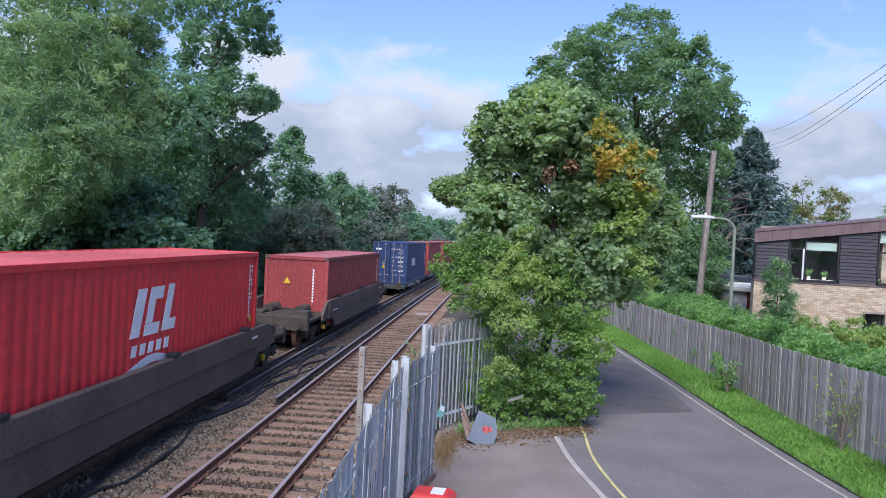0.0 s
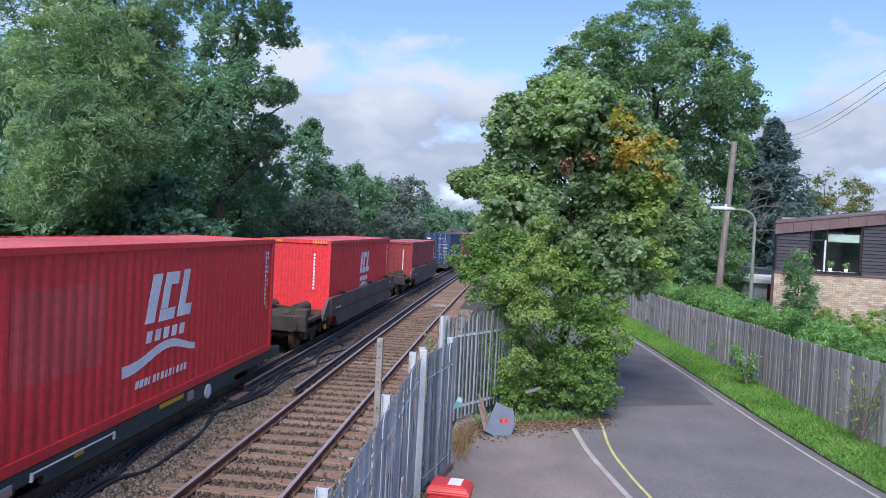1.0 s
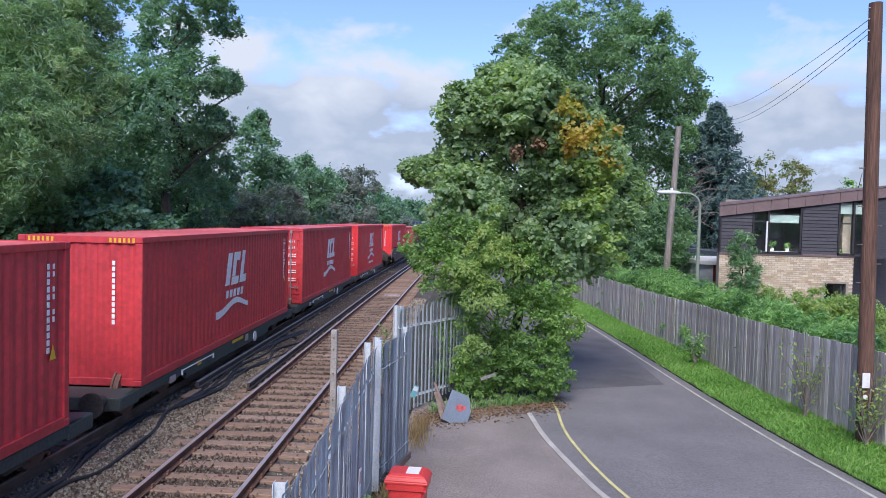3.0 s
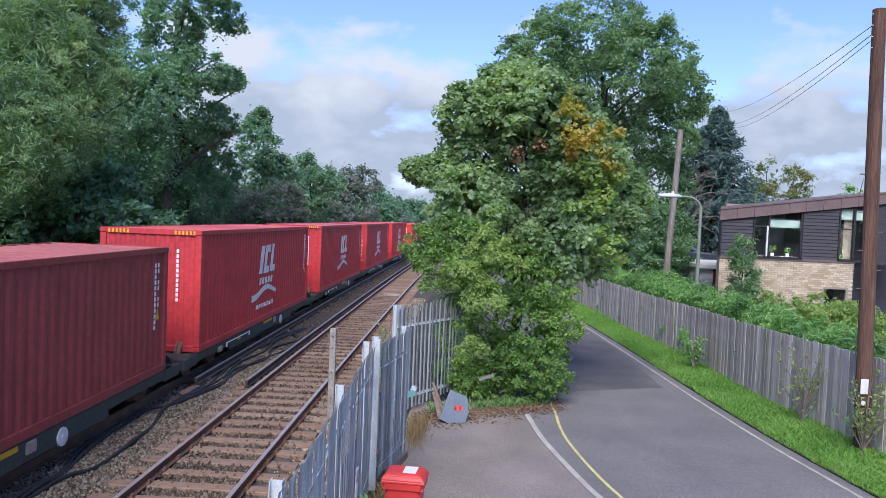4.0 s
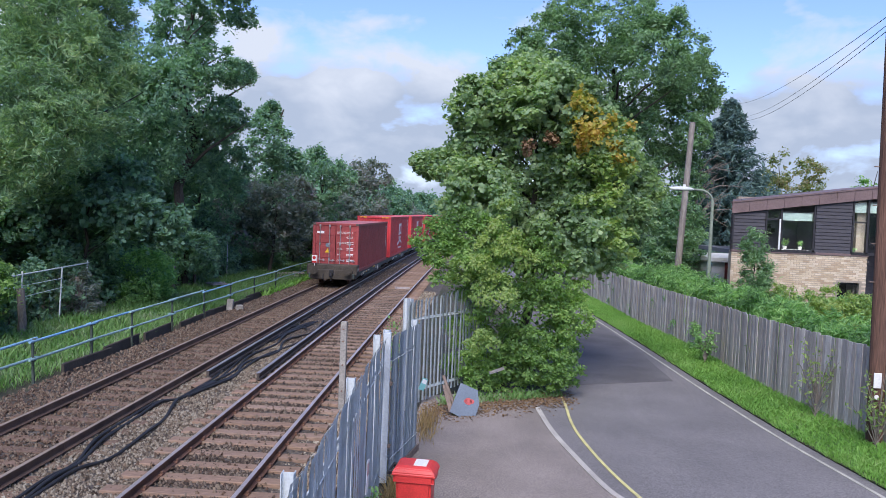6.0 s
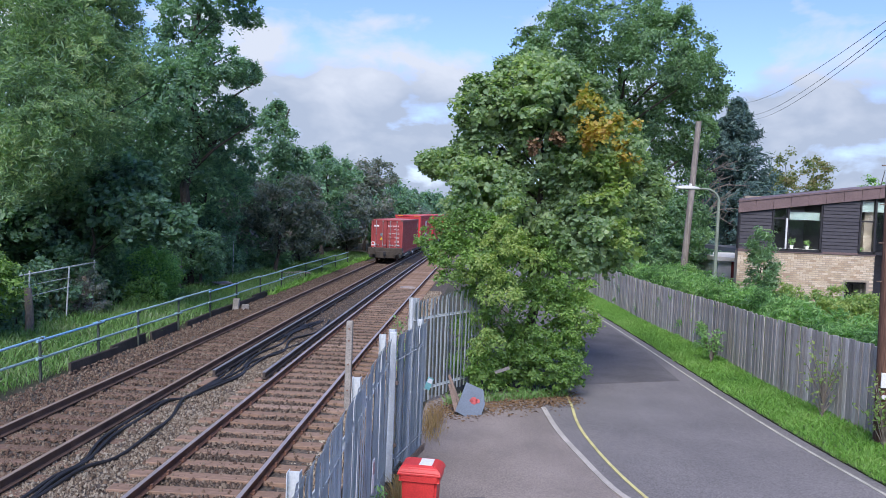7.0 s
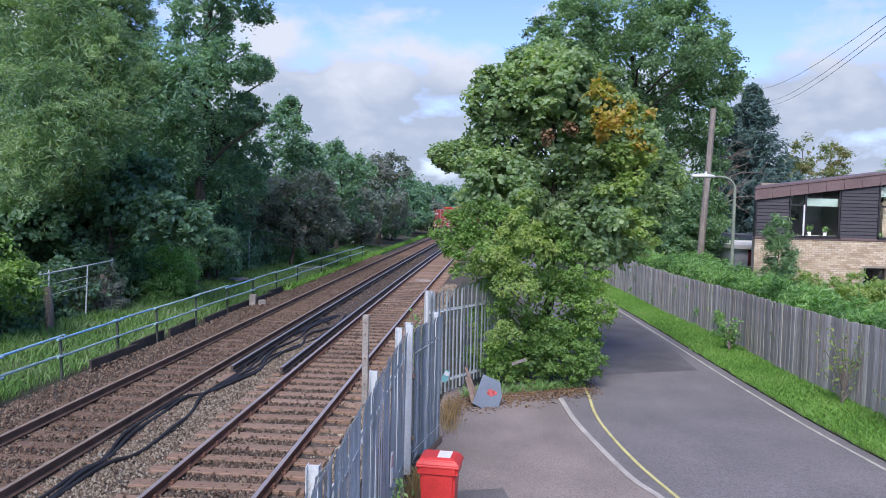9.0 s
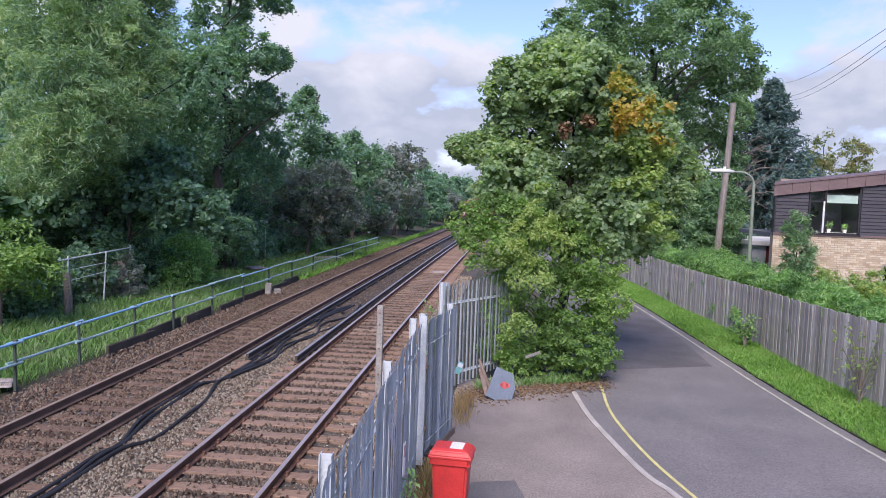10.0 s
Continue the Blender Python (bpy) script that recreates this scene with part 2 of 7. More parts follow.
M["wag_brown"] = mat("wag_brown", (0.145, 0.109, 0.088), 0.8, var=0.3, scale=1.2, fine=20, bump=0.15, col2=(0.102, 0.078, 0.066))
M["wag_green"] = mat("wag_green", (0.05, 0.085, 0.075), 0.65, var=0.35, scale=1.2, fine=20, bump=0.15, col2=(0.075, 0.075, 0.065))
M["wag_dark"] = mat("wag_dark", (0.094, 0.078, 0.060), 0.85, var=0.4, scale=2, fine=25, bump=0.3)
M["clad"] = rand_mat("clad", [(0.055, 0.052, 0.06), (0.07, 0.066, 0.074), (0.05, 0.047, 0.054)], 0.7, fine=14, stretch=(0.5, 4, 4), var=0.3)
M["fascia"] = mat("fascia", (0.20, 0.135, 0.125), 0.6, var=0.2, scale=1.5, fine=25, bump=0.1)
M["frame_dark"] = mat("frame_dark", (0.03, 0.028, 0.03), 0.5, var=0.2, scale=5, fine=40, bump=0.05)
M["room"] = mat("room", (0.16, 0.17, 0.19), 0.9, var=0.15, scale=2, fine=20, bump=0.0)
M["pipe_blue"] = mat("pipe_blue", (0.20, 0.52, 0.80), 0.5, var=0.3, scale=1.2, fine=20, bump=0.05, col2=(0.33, 0.52, 0.62))
M["pipe_pale"] = mat("pipe_pale", (0.44, 0.68, 0.66), 0.6, var=0.3, scale=1.2, fine=20, bump=0.05)
M["rail_post"] = mat("rail_post", (0.10, 0.13, 0.10), 0.8, var=0.4, scale=4, fine=30, bump=0.2)
M["sign_grey"] = mat("sign_grey", (0.17, 0.21, 0.25), 0.6, 0.0, var=0.2, scale=3, fine=30, bump=0.06)
M["sign_red"] = mat("sign_red", (0.62, 0.12, 0.11), 0.6, var=0.3, scale=6, fine=40, bump=0.05)
M["grass"] = leaf_mat("grass", [(0.087, 0.206, 0.040), (0.140, 0.318, 0.055), (0.198, 0.400, 0.079), (0.279, 0.442, 0.132)], 0.3, 0.6)
M["grass_left"] = leaf_mat("grass_left", [(0.066, 0.158, 0.037), (0.115, 0.258, 0.063), (0.172, 0.314, 0.102), (0.246, 0.326, 0.178)], 0.25, 0.6)
M["dry_grass"] = leaf_mat("dry_grass", [(0.20, 0.13, 0.06), (0.30, 0.21, 0.10), (0.24, 0.20, 0.08)], 0.2, 0.8)
M["dry_leaf"] = leaf_mat("dry_leaf", [(0.10, 0.06, 0.035), (0.18, 0.11, 0.06), (0.26, 0.17, 0.09)], 0.1, 0.8)
M["lf_syc"] = leaf_mat("lf_syc", [(0.118, 0.178, 0.115), (0.194, 0.298, 0.163), (0.295, 0.416, 0.230), (0.433, 0.542, 0.293)])
M["lf_yellow"] = leaf_mat("lf_yellow", [(0.220, 0.286, 0.065), (0.400, 0.363, 0.078), (0.500, 0.363, 0.091), (0.440, 0.242, 0.078)])
M["lf_lime"] = leaf_mat("lf_lime", [(0.150, 0.259, 0.095), (0.256, 0.376, 0.132), (0.394, 0.470, 0.172)])
M["lf_chest"] = leaf_mat("lf_chest", [(0.086, 0.150, 0.102), (0.138, 0.240, 0.142), (0.205, 0.345, 0.189), (0.294, 0.433, 0.255)])
M["lf_wood"] = leaf_mat("lf_wood", [(0.078, 0.151, 0.128), (0.127, 0.240, 0.183), (0.195, 0.346, 0.239), (0.287, 0.451, 0.312)])
M["lf_ash"] = leaf_mat("lf_ash", [(0.109, 0.181, 0.133), (0.185, 0.303, 0.186), (0.279, 0.421, 0.253), (0.438, 0.533, 0.328)])
M["lf_grey"] = leaf_mat("lf_grey", [(0.100, 0.138, 0.142), (0.156, 0.205, 0.193), (0.225, 0.277, 0.257), (0.287, 0.266, 0.307)])
M["lf_ivy"] = leaf_mat("lf_ivy", [(0.078, 0.150, 0.059), (0.143, 0.258, 0.085), (0.222, 0.370, 0.115), (0.342, 0.480, 0.158)])
M["lf_conifer"] = leaf_mat("lf_conifer", [(0.058, 0.114, 0.118), (0.097, 0.176, 0.174), (0.155, 0.253, 0.218)], 0.12)
M["lf_far"] = leaf_mat("lf_far", [(0.128, 0.192, 0.080), (0.208, 0.272, 0.112), (0.384, 0.304, 0.192)])
M["lf_hedge"] = leaf_mat("lf_hedge", [(0.095, 0.197, 0.095), (0.163, 0.314, 0.131), (0.255, 0.455, 0.175), (0.389, 0.586, 0.242)])


M["brick"] = mat("mortar", (0.40, 0.34, 0.27), 0.95, var=0.25, scale=2, fine=60, bump=0.3)
BRICKS = [(0.70, 0.58, 0.41), (0.55, 0.42, 0.28), (0.75, 0.64, 0.48), (0.62, 0.49, 0.33), (0.48, 0.35, 0.23), (0.72, 0.61, 0.45)]
M["brick_face"] = rand_mat("brick_face", BRICKS, 0.9, fine=45, var=0.2)
M["brick_rest"] = rand_mat("brick_rest", BRICKS, 0.9, per="island", fine=45, var=0.2)


def glass_mat():
    m = bpy.data.materials.new("glass")
    m.use_nodes = True
    b = m.node_tree.nodes["Principled BSDF"]
    b.inputs["Base Color"].default_value = (0.9, 0.95, 0.95, 1)
    b.inputs["Roughness"].default_value, b.inputs["Transmission Weight"].default_value, b.inputs["IOR"].default_value = 0.02, 1.0, 1.45
    return m


M["glass"] = glass_mat()

# ---------------------------------------------------------------- mesh helpers


def part(name, bm, material, parent=None, label=""):
    me = bpy.data.meshes.new(name)
    bm.to_mesh(me)
    bm.free()
    me.materials.append(material)
    ob = new(name, me)
    if parent:
        ob.parent = parent
    if label:
        tagged(ob, label)
    return ob


def empty(name, x=0, y=0, z=0, rz=0):
    ob = new(name)
    ob.matrix_basis = pose(x, y, z, 0, 0, rz)
    return ob


def box(bm, x0, x1, y0, y1, z0, z1, bevel=0.0, m=None):
    """An upright block between the given bounds, added to bm."""
    r = bmesh.ops.create_cube(bm, size=1.0, matrix=Matrix.LocRotScale(((x0 + x1) / 2, (y0 + y1) / 2, (z0 + z1) / 2), None, (x1 - x0, y1 - y0, z1 - z0)))
    vs = r["verts"]
    if bevel:
        es = list({e for v in vs for e in v.link_edges})
        rb = bmesh.ops.bevel(bm, geom=es, offset=bevel, segments=1, affect="EDGES")
        vs = list({v for f in rb["faces"] for v in f.verts} | {v for v in vs if v.is_valid})
    if m is not None:
        bmesh.ops.transform(bm, matrix=m, verts=vs)
    return vs


def cyl(bm, p, q, r0, r1=None, n=12, caps=True):
    """A tapered round bar from p to q."""
    p, q = Vector(p), Vector(q)
    d = q - p
    m = Matrix.Translation((p + q) / 2) @ d.to_track_quat("Z", "Y").to_matrix().to_4x4()
    return bmesh.ops.create_cone(bm, cap_ends=caps, segments=n, radius1=r0, radius2=r0 if r1 is None else r1, depth=d.length, matrix=m)["verts"]


def tube(bm, pts, radii, n=8):
    """A round bar along a line of points."""
    pts = [Vector(p) for p in pts]
    if not hasattr(radii, "__len__"):
        radii = [radii] * len(pts)
    rings = []
    for i, p in enumerate(pts):
        d = (pts[min(i + 1, len(pts) - 1)] - pts[max(i - 1, 0)]).normalized()
        a = d.cross(Vector((0.13, 0.31, 0.94)))
        if a.length < 0.1:
            a = d.cross(Vector((1, 0, 0)))
        a.normalize()
        b = d.cross(a)
        rings.append([bm.verts.new(p + (a * math.cos(k * 2 * math.pi / n) + b * math.sin(k * 2 * math.pi / n)) * radii[i]) for k in range(n)])
    for u, v in zip(rings, rings[1:]):
        for k in range(n):
            bm.faces.new((u[k], u[(k + 1) % n], v[(k + 1) % n], v[k]))
    bm.faces.new(rings[0][::-1]); bm.faces.new(rings[-1])


def extrude_poly(bm, pts, z0, z1):
    """A plate with the outline pts (x, y), from z0 to z1."""
    lo = [bm.verts.new((x, y, z0)) for x, y in pts]
    hi = [bm.verts.new((x, y, z1)) for x, y in pts]
    bm.faces.new(hi); bm.faces.new(lo[::-1])
    k = len(pts)
    for i in range(k):
        bm.faces.new((lo[i], lo[(i + 1) % k], hi[(i + 1) % k], hi[i]))


def raw_mesh(name, verts, faces, material, parent=None, smooth=False):
    """A mesh object from arrays of vertices and equal-sided faces."""
    me = bpy.data.meshes.new(name)
    verts, faces = np.asarray(verts, np.float32), np.asarray(faces, np.int32)
    nf, k = faces.shape
    me.vertices.add(len(verts)); me.vertices.foreach_set("co", verts.ravel())
    me.loops.add(nf * k); me.loops.foreach_set("vertex_index", faces.ravel())
    me.polygons.add(nf)
    me.polygons.foreach_set("loop_start", np.arange(0, nf * k, k, dtype=np.int32))
    me.update(calc_edges=True)
    if not smooth:
        me.shade_flat()
    me.materials.append(material)
    ob = new(name, me)
    if parent:
        ob.parent = parent
    return ob


# the line of the railway: x of a track centre, bending to the right ahead
NEAR_X, FAR_X, BEND = -3.86, -7.32, 1.767e-4


def line_x(x0, y):
    return x0 + (BEND * y * y if y > 0 else 0.0)


def line_turn(y):
    return -math.degrees(math.atan(2 * BEND * max(y, 0.0)))


def along(x0, off, y, z=0.0):
    """A point beside a track: off metres to its right, y metres ahead."""
    a = math.atan(2 * BEND * max(y, 0.0))
    return Vector((line_x(x0, y) + off * math.cos(a), y - off * math.sin(a), z))


def strip(bm, profile, ys, x0):
    """A bar with the cross-section profile (off, z) along a track."""
    rings = [[bm.verts.new(along(x0, o, y, z)) for o, z in profile] for y in ys]
    k = len(profile)
    for u, v in zip(rings, rings[1:]):
        for i in range(k):
            bm.faces.new((u[i], u[(i + 1) % k], v[(i + 1) % k], v[i]))
    bm.faces.new(rings[0]); bm.faces.new(rings[-1][::-1])


# ---------------------------------------------------------------- ground and railway
ROAD_Z = -0.30


def ground_height(x, y):
    """Level of the land: a low bank with trees beyond the railway, level beside the road."""
    d = x - line_x(FAR_X, y)
    z = -0.36
    if d < -2.6:
        z += min(1.0, (-2.6 - d) / 3.5) * 0.30 + min(1.0, max(0, (-6.5 - d)) / 12) * 0.5
    return z


def ground():
    xs = np.concatenate([np.linspace(-600, -40, 8), np.linspace(-36, 40, 77), np.linspace(45, 600, 8)])
    ys = np.concatenate([np.linspace(-300, -20, 6), np.linspace(-15, 130, 117), np.linspace(140, 900, 10)])
    X, Y = np.meshgrid(xs, ys)
    Z = np.array([[ground_height(x, y) + 0.04 * noise.noise((x * 0.5, y * 0.5, 0)) * (1 if x < -9 or x > 8 else 0.2) for x in xs] for y in ys])
    v = np.stack([X, Y, Z], -1).reshape(-1, 3)
    w = len(xs)
    i = (np.arange(len(ys) - 1)[:, None] * w + np.arange(w - 1)).ravel()
    f = np.stack([i, i + 1, i + 1 + w, i + w], 1)
    tagged(raw_mesh("ground", v, f, M["soil"], smooth=True), "bare brown earth with leaf litter", "ground", kind="structure")


ground()
TRACK_YS = [-30, -15] + list(range(0, 241, 4))


def ballast():
    bm = bmesh.new()
    prof = [(-6.1, -0.60), (-5.9, -0.34), (-5.0, -0.22), (-2.0, -0.205), (0.9, -0.20), (1.55, -0.25), (2.1, -0.36), (2.3, -0.6)]
    strip(bm, prof[::-1], TRACK_YS, NEAR_X)
    bmesh.ops.recalc_face_normals(bm, faces=bm.faces)
    return tagged(part("ballast_bed", bm, M["ballast_bed"]), "brown and grey crushed stone bed under the railway", "ballast", kind="structure")


BALLAST = ballast()


def stones(name, label, x0, lo, hi, y0, y1, count, material, seed, z=-0.20):
    """Loose angular stones on the bed, one mesh."""
    rng = np.random.default_rng(seed)
    base = np.array([(1, 0, -0.5), (0, 1, -0.5), (-1, 0, -0.5), (0, -1, -0.5), (0.25, 0.1, 0.95), (-0.3, -0.15, 0.75)], float)
    tri = np.array([(0, 1, 4), (1, 5, 4), (1, 2, 5), (2, 3, 5), (3, 4, 5), (3, 0, 4)])
    u = rng.random(count)
    y = y0 + (y1 - y0) * u ** 1.35
    off = lo + (hi - lo) * rng.random(count)
    x = x0 + BEND * np.maximum(y, 0) ** 2 + off
    size = rng.uniform(0.018, 0.042, count) * (1 + 0.35 * u)
    v = base[None] * rng.uniform(0.6, 1.25, (count, 6, 1)) * size[:, None, None]
    v[:, :, 2] *= 0.75
    a = rng.random(count) * 6.283
    c, s = np.cos(a)[:, None], np.sin(a)[:, None]
    tx, ty = rng.normal(0, 0.45, (count, 1)), rng.normal(0, 0.45, (count, 1))
    px, py, pz = v[..., 0] * c - v[..., 1] * s, v[..., 0] * s + v[..., 1] * c, v[..., 2]
    pz = pz + px * tx + py * ty
    lump = np.array([noise.noise((p * 1.3, q * 1.3, 2.0)) for p, q in zip(x, y)]) * 0.02
    w = np.stack([px + x[:, None], py + y[:, None], pz + z + lump[:, None] + 0.004], -1).reshape(-1, 3)
    f = (tri[None] + np.arange(count)[:, None, None] * 6).reshape(-1, 3)
    tagged(raw_mesh(name, w, f, material), label, "ballast", kind="stuff")


stones("ballast_stones", "loose grey and buff ballast stones between the tracks", NEAR_X, -2.75, -0.85, 7, 23, 17000, M["stone_grimy"], 1)
stones("ballast_stones", "oil-blackened ballast stones between the third rails", NEAR_X, -2.6, -0.9, 21, 60, 12000, M["stone_oil_shade"], 7)
# shade of the gaps between sleepers is put into these stones' colour
stones("ballast_stones", "loose brown ballast stones in the near track", NEAR_X, -0.66, 0.66, 7, 40, 16000, M["stone_oil_shade"], 2, -0.185)
stones("ballast_stones", "scattered stones lying on the near track's sleepers", NEAR_X, -1.3, 1.3, 7, 34, 1300, M["stone_brown"], 6, -0.150)
stones("ballast_stones", "loose pale ballast stones beside the palisade fence", NEAR_X, 0.86, 2.0, 6, 40, 16000, M["stone"], 3, -0.235)
stones("ballast_stones", "loose rusty brown ballast stones in the far track", FAR_X, -2.3, 0.68, 9, 60, 28000, M["stone_brown"], 4, -0.192)

M["ballast_grime"] = mat("ballast_grime", (0.085, 0.072, 0.062), 0.95, var=0.5, scale=0.9, fine=22, bump=1.0, dist=0.04)


def grime():
    bm = bmesh.new()
    strip(bm, [(-2.45, -0.203), (-1.0, -0.198), (-1.0, -0.19), (-2.45, -0.194)], [y for y in TRACK_YS if y > 20], NEAR_X)
    bmesh.ops.recalc_face_normals(bm, faces=bm.faces)
    tagged(part("ballast_grime", bm, M["ballast_grime"]), "oil-blackened ballast between the third rails", "ballast", kind="structure")


grime()
RAIL = [(-0.07, -0.155), (0.07, -0.155), (0.07, -0.14), (0.012, -0.125), (0.012, -0.04), (0.036, -0.03), (0.036, -0.004), (0.03, 0.0), (-0.03, 0.0), (-0.036, -0.004), (-0.036, -0.03), (-0.012, -0.04), (-0.012, -0.125), (-0.07, -0.14)]
HEAD = [(-0.034, -0.012), (0.034, -0.012), (0.034, 0.0), (0.028, 0.004), (-0.028, 0.004), (-0.034, 0.0)]


def railway_rail(x0, side, body, top, label):
    bm = bmesh.new()
    strip(bm, [(o + side * 0.7525, z) for o, z in RAIL], TRACK_YS, x0)
    bmesh.ops.recalc_face_normals(bm, faces=bm.faces)
    r = tagged(part("railway_rail", bm, body), label, "rail", "running rails")
    bm = bmesh.new()
    strip(bm, [(o + side * 0.7525, z) for o, z in HEAD], TRACK_YS, x0)
    bmesh.ops.recalc_face_normals(bm, faces=bm.faces)
    part("rail_head", bm, top, r, "worn running surface")


for side in (-1, 1):
    railway_rail(NEAR_X, side, M["rust"], M["rail_shine"], "rusty steel running rail with a bright worn top")
    railway_rail(FAR_X, side, M["rail_dark"], M["rail_used"], "dark brown steel running rail with a dull worn top")


def conductor(x0, off, y0, y1):
    """The third rail on its pots, with a pale top and a ramp at its near end."""
    ys = [y0] + [y for y in range(0, 241, 4) if y0 + 1 < y < y1] + [y1]
    th = tagged(empty("conductor_rail"), "dark steel third rail with a worn grey top", "rail", "conductor rails")
    bm = bmesh.new()
    strip(bm, [(off - 0.06, -0.12), (off + 0.06, -0.12), (off + 0.05, -0.09), (off + 0.02, -0.08), (off + 0.035, -0.01), (off + 0.035, 0.035), (off - 0.035, 0.035), (off - 0.035, -0.01), (off - 0.02, -0.08), (off - 0.05, -0.09)], ys, x0)
    bmesh.ops.recalc_face_normals(bm, faces=bm.faces)
    part("web", bm, M["cond"], th)
    bm = bmesh.new()
    strip(bm, [(off - 0.036, 0.025), (off + 0.036, 0.025), (off + 0.036, 0.042), (off - 0.036, 0.042)], ys, x0)
    bmesh.ops.recalc_face_normals(bm, faces=bm.faces)
    part("contact_top", bm, M["cond_top"], th)
    y = y0 + 0.8
    while y < 70:
        bm = bmesh.new()
        p = along(x0, off, y)
        box(bm, p.x - 0.07, p.x + 0.07, p.y - 0.06, p.y + 0.06, -0.215, -0.122)
        part("insulator", bm, M["concrete"], th)
        y += 2.8


conductor(NEAR_X, -1.06, 17.7, 240)
conductor(FAR_X, 1.20, 17.7, 240)


def sleepers(x0, name, label, material, y0, y1, step, z):
    th = tagged(empty(name), label, "sleepers", kind="structure")
    bm = bmesh.new()
    box(bm, -1.3, 1.3, -0.125, 0.125, -0.13, 0.0, 0.012)
    me = bpy.data.meshes.new("sleeper")
    bm.to_mesh(me); bm.free()
    me.materials.append(material)
    y, rng = y0, random.Random(5)
    while y < y1:
        ob = new("sleeper", me)
        ob.parent = th
        p = along(x0, rng.uniform(-0.02, 0.02), y)
        ob.matrix_basis = pose(p.x, p.y, z + rng.uniform(-0.008, 0.006), 0, 0, line_turn(y) + rng.uniform(-0.8, 0.8))
        y += step

# ---------------------------------------------------------------- road side


def plate(name, pts, z0, z1, material, label, category, parent=None, kind="structure"):
    bm = bmesh.new()
    extrude_poly(bm, pts, z0, z1)
    bmesh.ops.recalc_face_normals(bm, faces=bm.faces)
    bmesh.ops.triangulate(bm, faces=[f for f in bm.faces if len(f.verts) > 4])
    return tagged(part(name, bm, material, parent), label, category, kind=kind)


RIGHT = [(9.6, -20), (8.9, 0), (7.6, 8), (6.98, 11.5), (6.73, 13.43), (6.48, 15.58), (6.21, 19.41), (5.91, 25.62), (5.51, 32.48), (4.9, 40), (4.0, 50), (2.9, 62)]
LEFT = [(4.6, 6.0), (3.6, 8.6), (2.96, 11.19), (2.61, 12.82), (2.39, 14.52), (2.32, 15.96), (2.39, 18.6), (2.2, 25.6), (1.8, 32.5), (1.2, 40), (0.3, 50), (-0.8, 62)]


def ribbon(name, pts, w, z, material, label, category, shift=0.0):
    """A painted or laid line of width w along pts."""
    left, right = [], []
    for i, (x, y) in enumerate(pts):
        a, b = Vector(pts[max(i - 1, 0)]), Vector(pts[min(i + 1, len(pts) - 1)])
        d = (b - a).normalized()
        n = Vector((d.y, -d.x))
        p = Vector((x, y)) + n * shift
        left.append(p - n * w / 2); right.append(p + n * w / 2)
    bm = bmesh.new()
    rows = [[bm.verts.new((p.x, p.y, zz)) for p, zz in ((l, z - 0.012), (l, z), (r, z), (r, z - 0.012))] for l, r in zip(left, right)]
    for u, v in zip(rows, rows[1:]):
        for k in range(3):
            bm.faces.new((u[k], u[k + 1], v[k + 1], v[k]))
    bmesh.ops.recalc_face_normals(bm, faces=bm.faces)
    return tagged(part(name, bm, material), label, category, kind="structure")


def smooth_line(pts, step=4):
    """More points along a line, rounded."""
    out = []
    for i in range(len(pts) - 1):
        p0, p1, p2, p3 = (Vector(pts[max(0, min(len(pts) - 1, j))]) for j in (i - 1, i, i + 1, i + 2))
        for k in range(step):
            t = k / step
            out.append(tuple(0.5 * ((2 * p1) + (p2 - p0) * t + (2 * p0 - 5 * p1 + 4 * p2 - p3) * t * t + (3 * p1 - p0 - 3 * p2 + p3) * t ** 3)))
    return out + [tuple(pts[-1])]


RS, LS = smooth_line(RIGHT), smooth_line(LEFT)
KERB = smooth_line([(5.0, 3.5), (4.2, 6.0), (3.2, 9.0), (2.71, 11.14), (2.38, 12.05), (2.07, 13.68), (1.83, 15.24), (1.70, 17.0)])
plate("road", [(3.2, -20)] + KERB + [p for p in LS if p[1] > 18.7] + [(x + 0.28, y) for x, y in RS[::-1]], -0.5, ROAD_Z, M["asphalt"], "grey worn asphalt lane curving away", "road")
plate("apron", [(3.2, -20), (4.9, 3.5)] + KERB + [(2.30, 18.9), (1.2, 18.6), (-0.9, 17.6), (-1.1, 12), (-1.15, 4), (-1.15, -20)], -0.5, ROAD_Z + 0.006, M["apron"], "pale weathered tarmac apron beside the lane", "pavement")
plate("road_patch", [(2.45, 19.4), (5.7, 20.6), (5.75, 26), (5.4, 32), (4.4, 44), (1.5, 44), (1.9, 32), (2.3, 25.6)], -0.45, ROAD_Z + 0.005, M["asphalt_patch"], "darker newer asphalt on the lane", "road")
plate("apron_patch", [(-0.25, 11.25), (0.32, 11.4), (0.45, 10.75), (1.25, 10.4), (1.2, 2.0), (-0.9, 2.0), (-0.9, 10.9)], -0.45, ROAD_Z + 0.011, M["asphalt_patch"], "darker square tarmac patch in the apron", "pavement")
ribbon("kerb_edging", KERB, 0.11, ROAD_Z + 0.022, M["kerb"], "worn flush concrete edging between apron and lane", "kerb")
ribbon("road_line", [p for p in RS if p[1] > 2], 0.07, ROAD_Z + 0.012, M["white_line"], "thin white painted line along the lane edge", "road marking")
ribbon("road_line", [p for p in LS if p[1] < 18.8], 0.06, ROAD_Z + 0.014, M["yellow_line"], "thin yellow painted line on the lane", "road marking")
VERGE = [p for p in RS if p[1] >= 0]
FENCE = smooth_line([(9.6, 8.0), (8.75, 13.5), (8.45, 16.05), (8.02, 20.0), (7.84, 25.94), (7.3, 31.9), (6.98, 38.2), (6.3, 46)], 6)
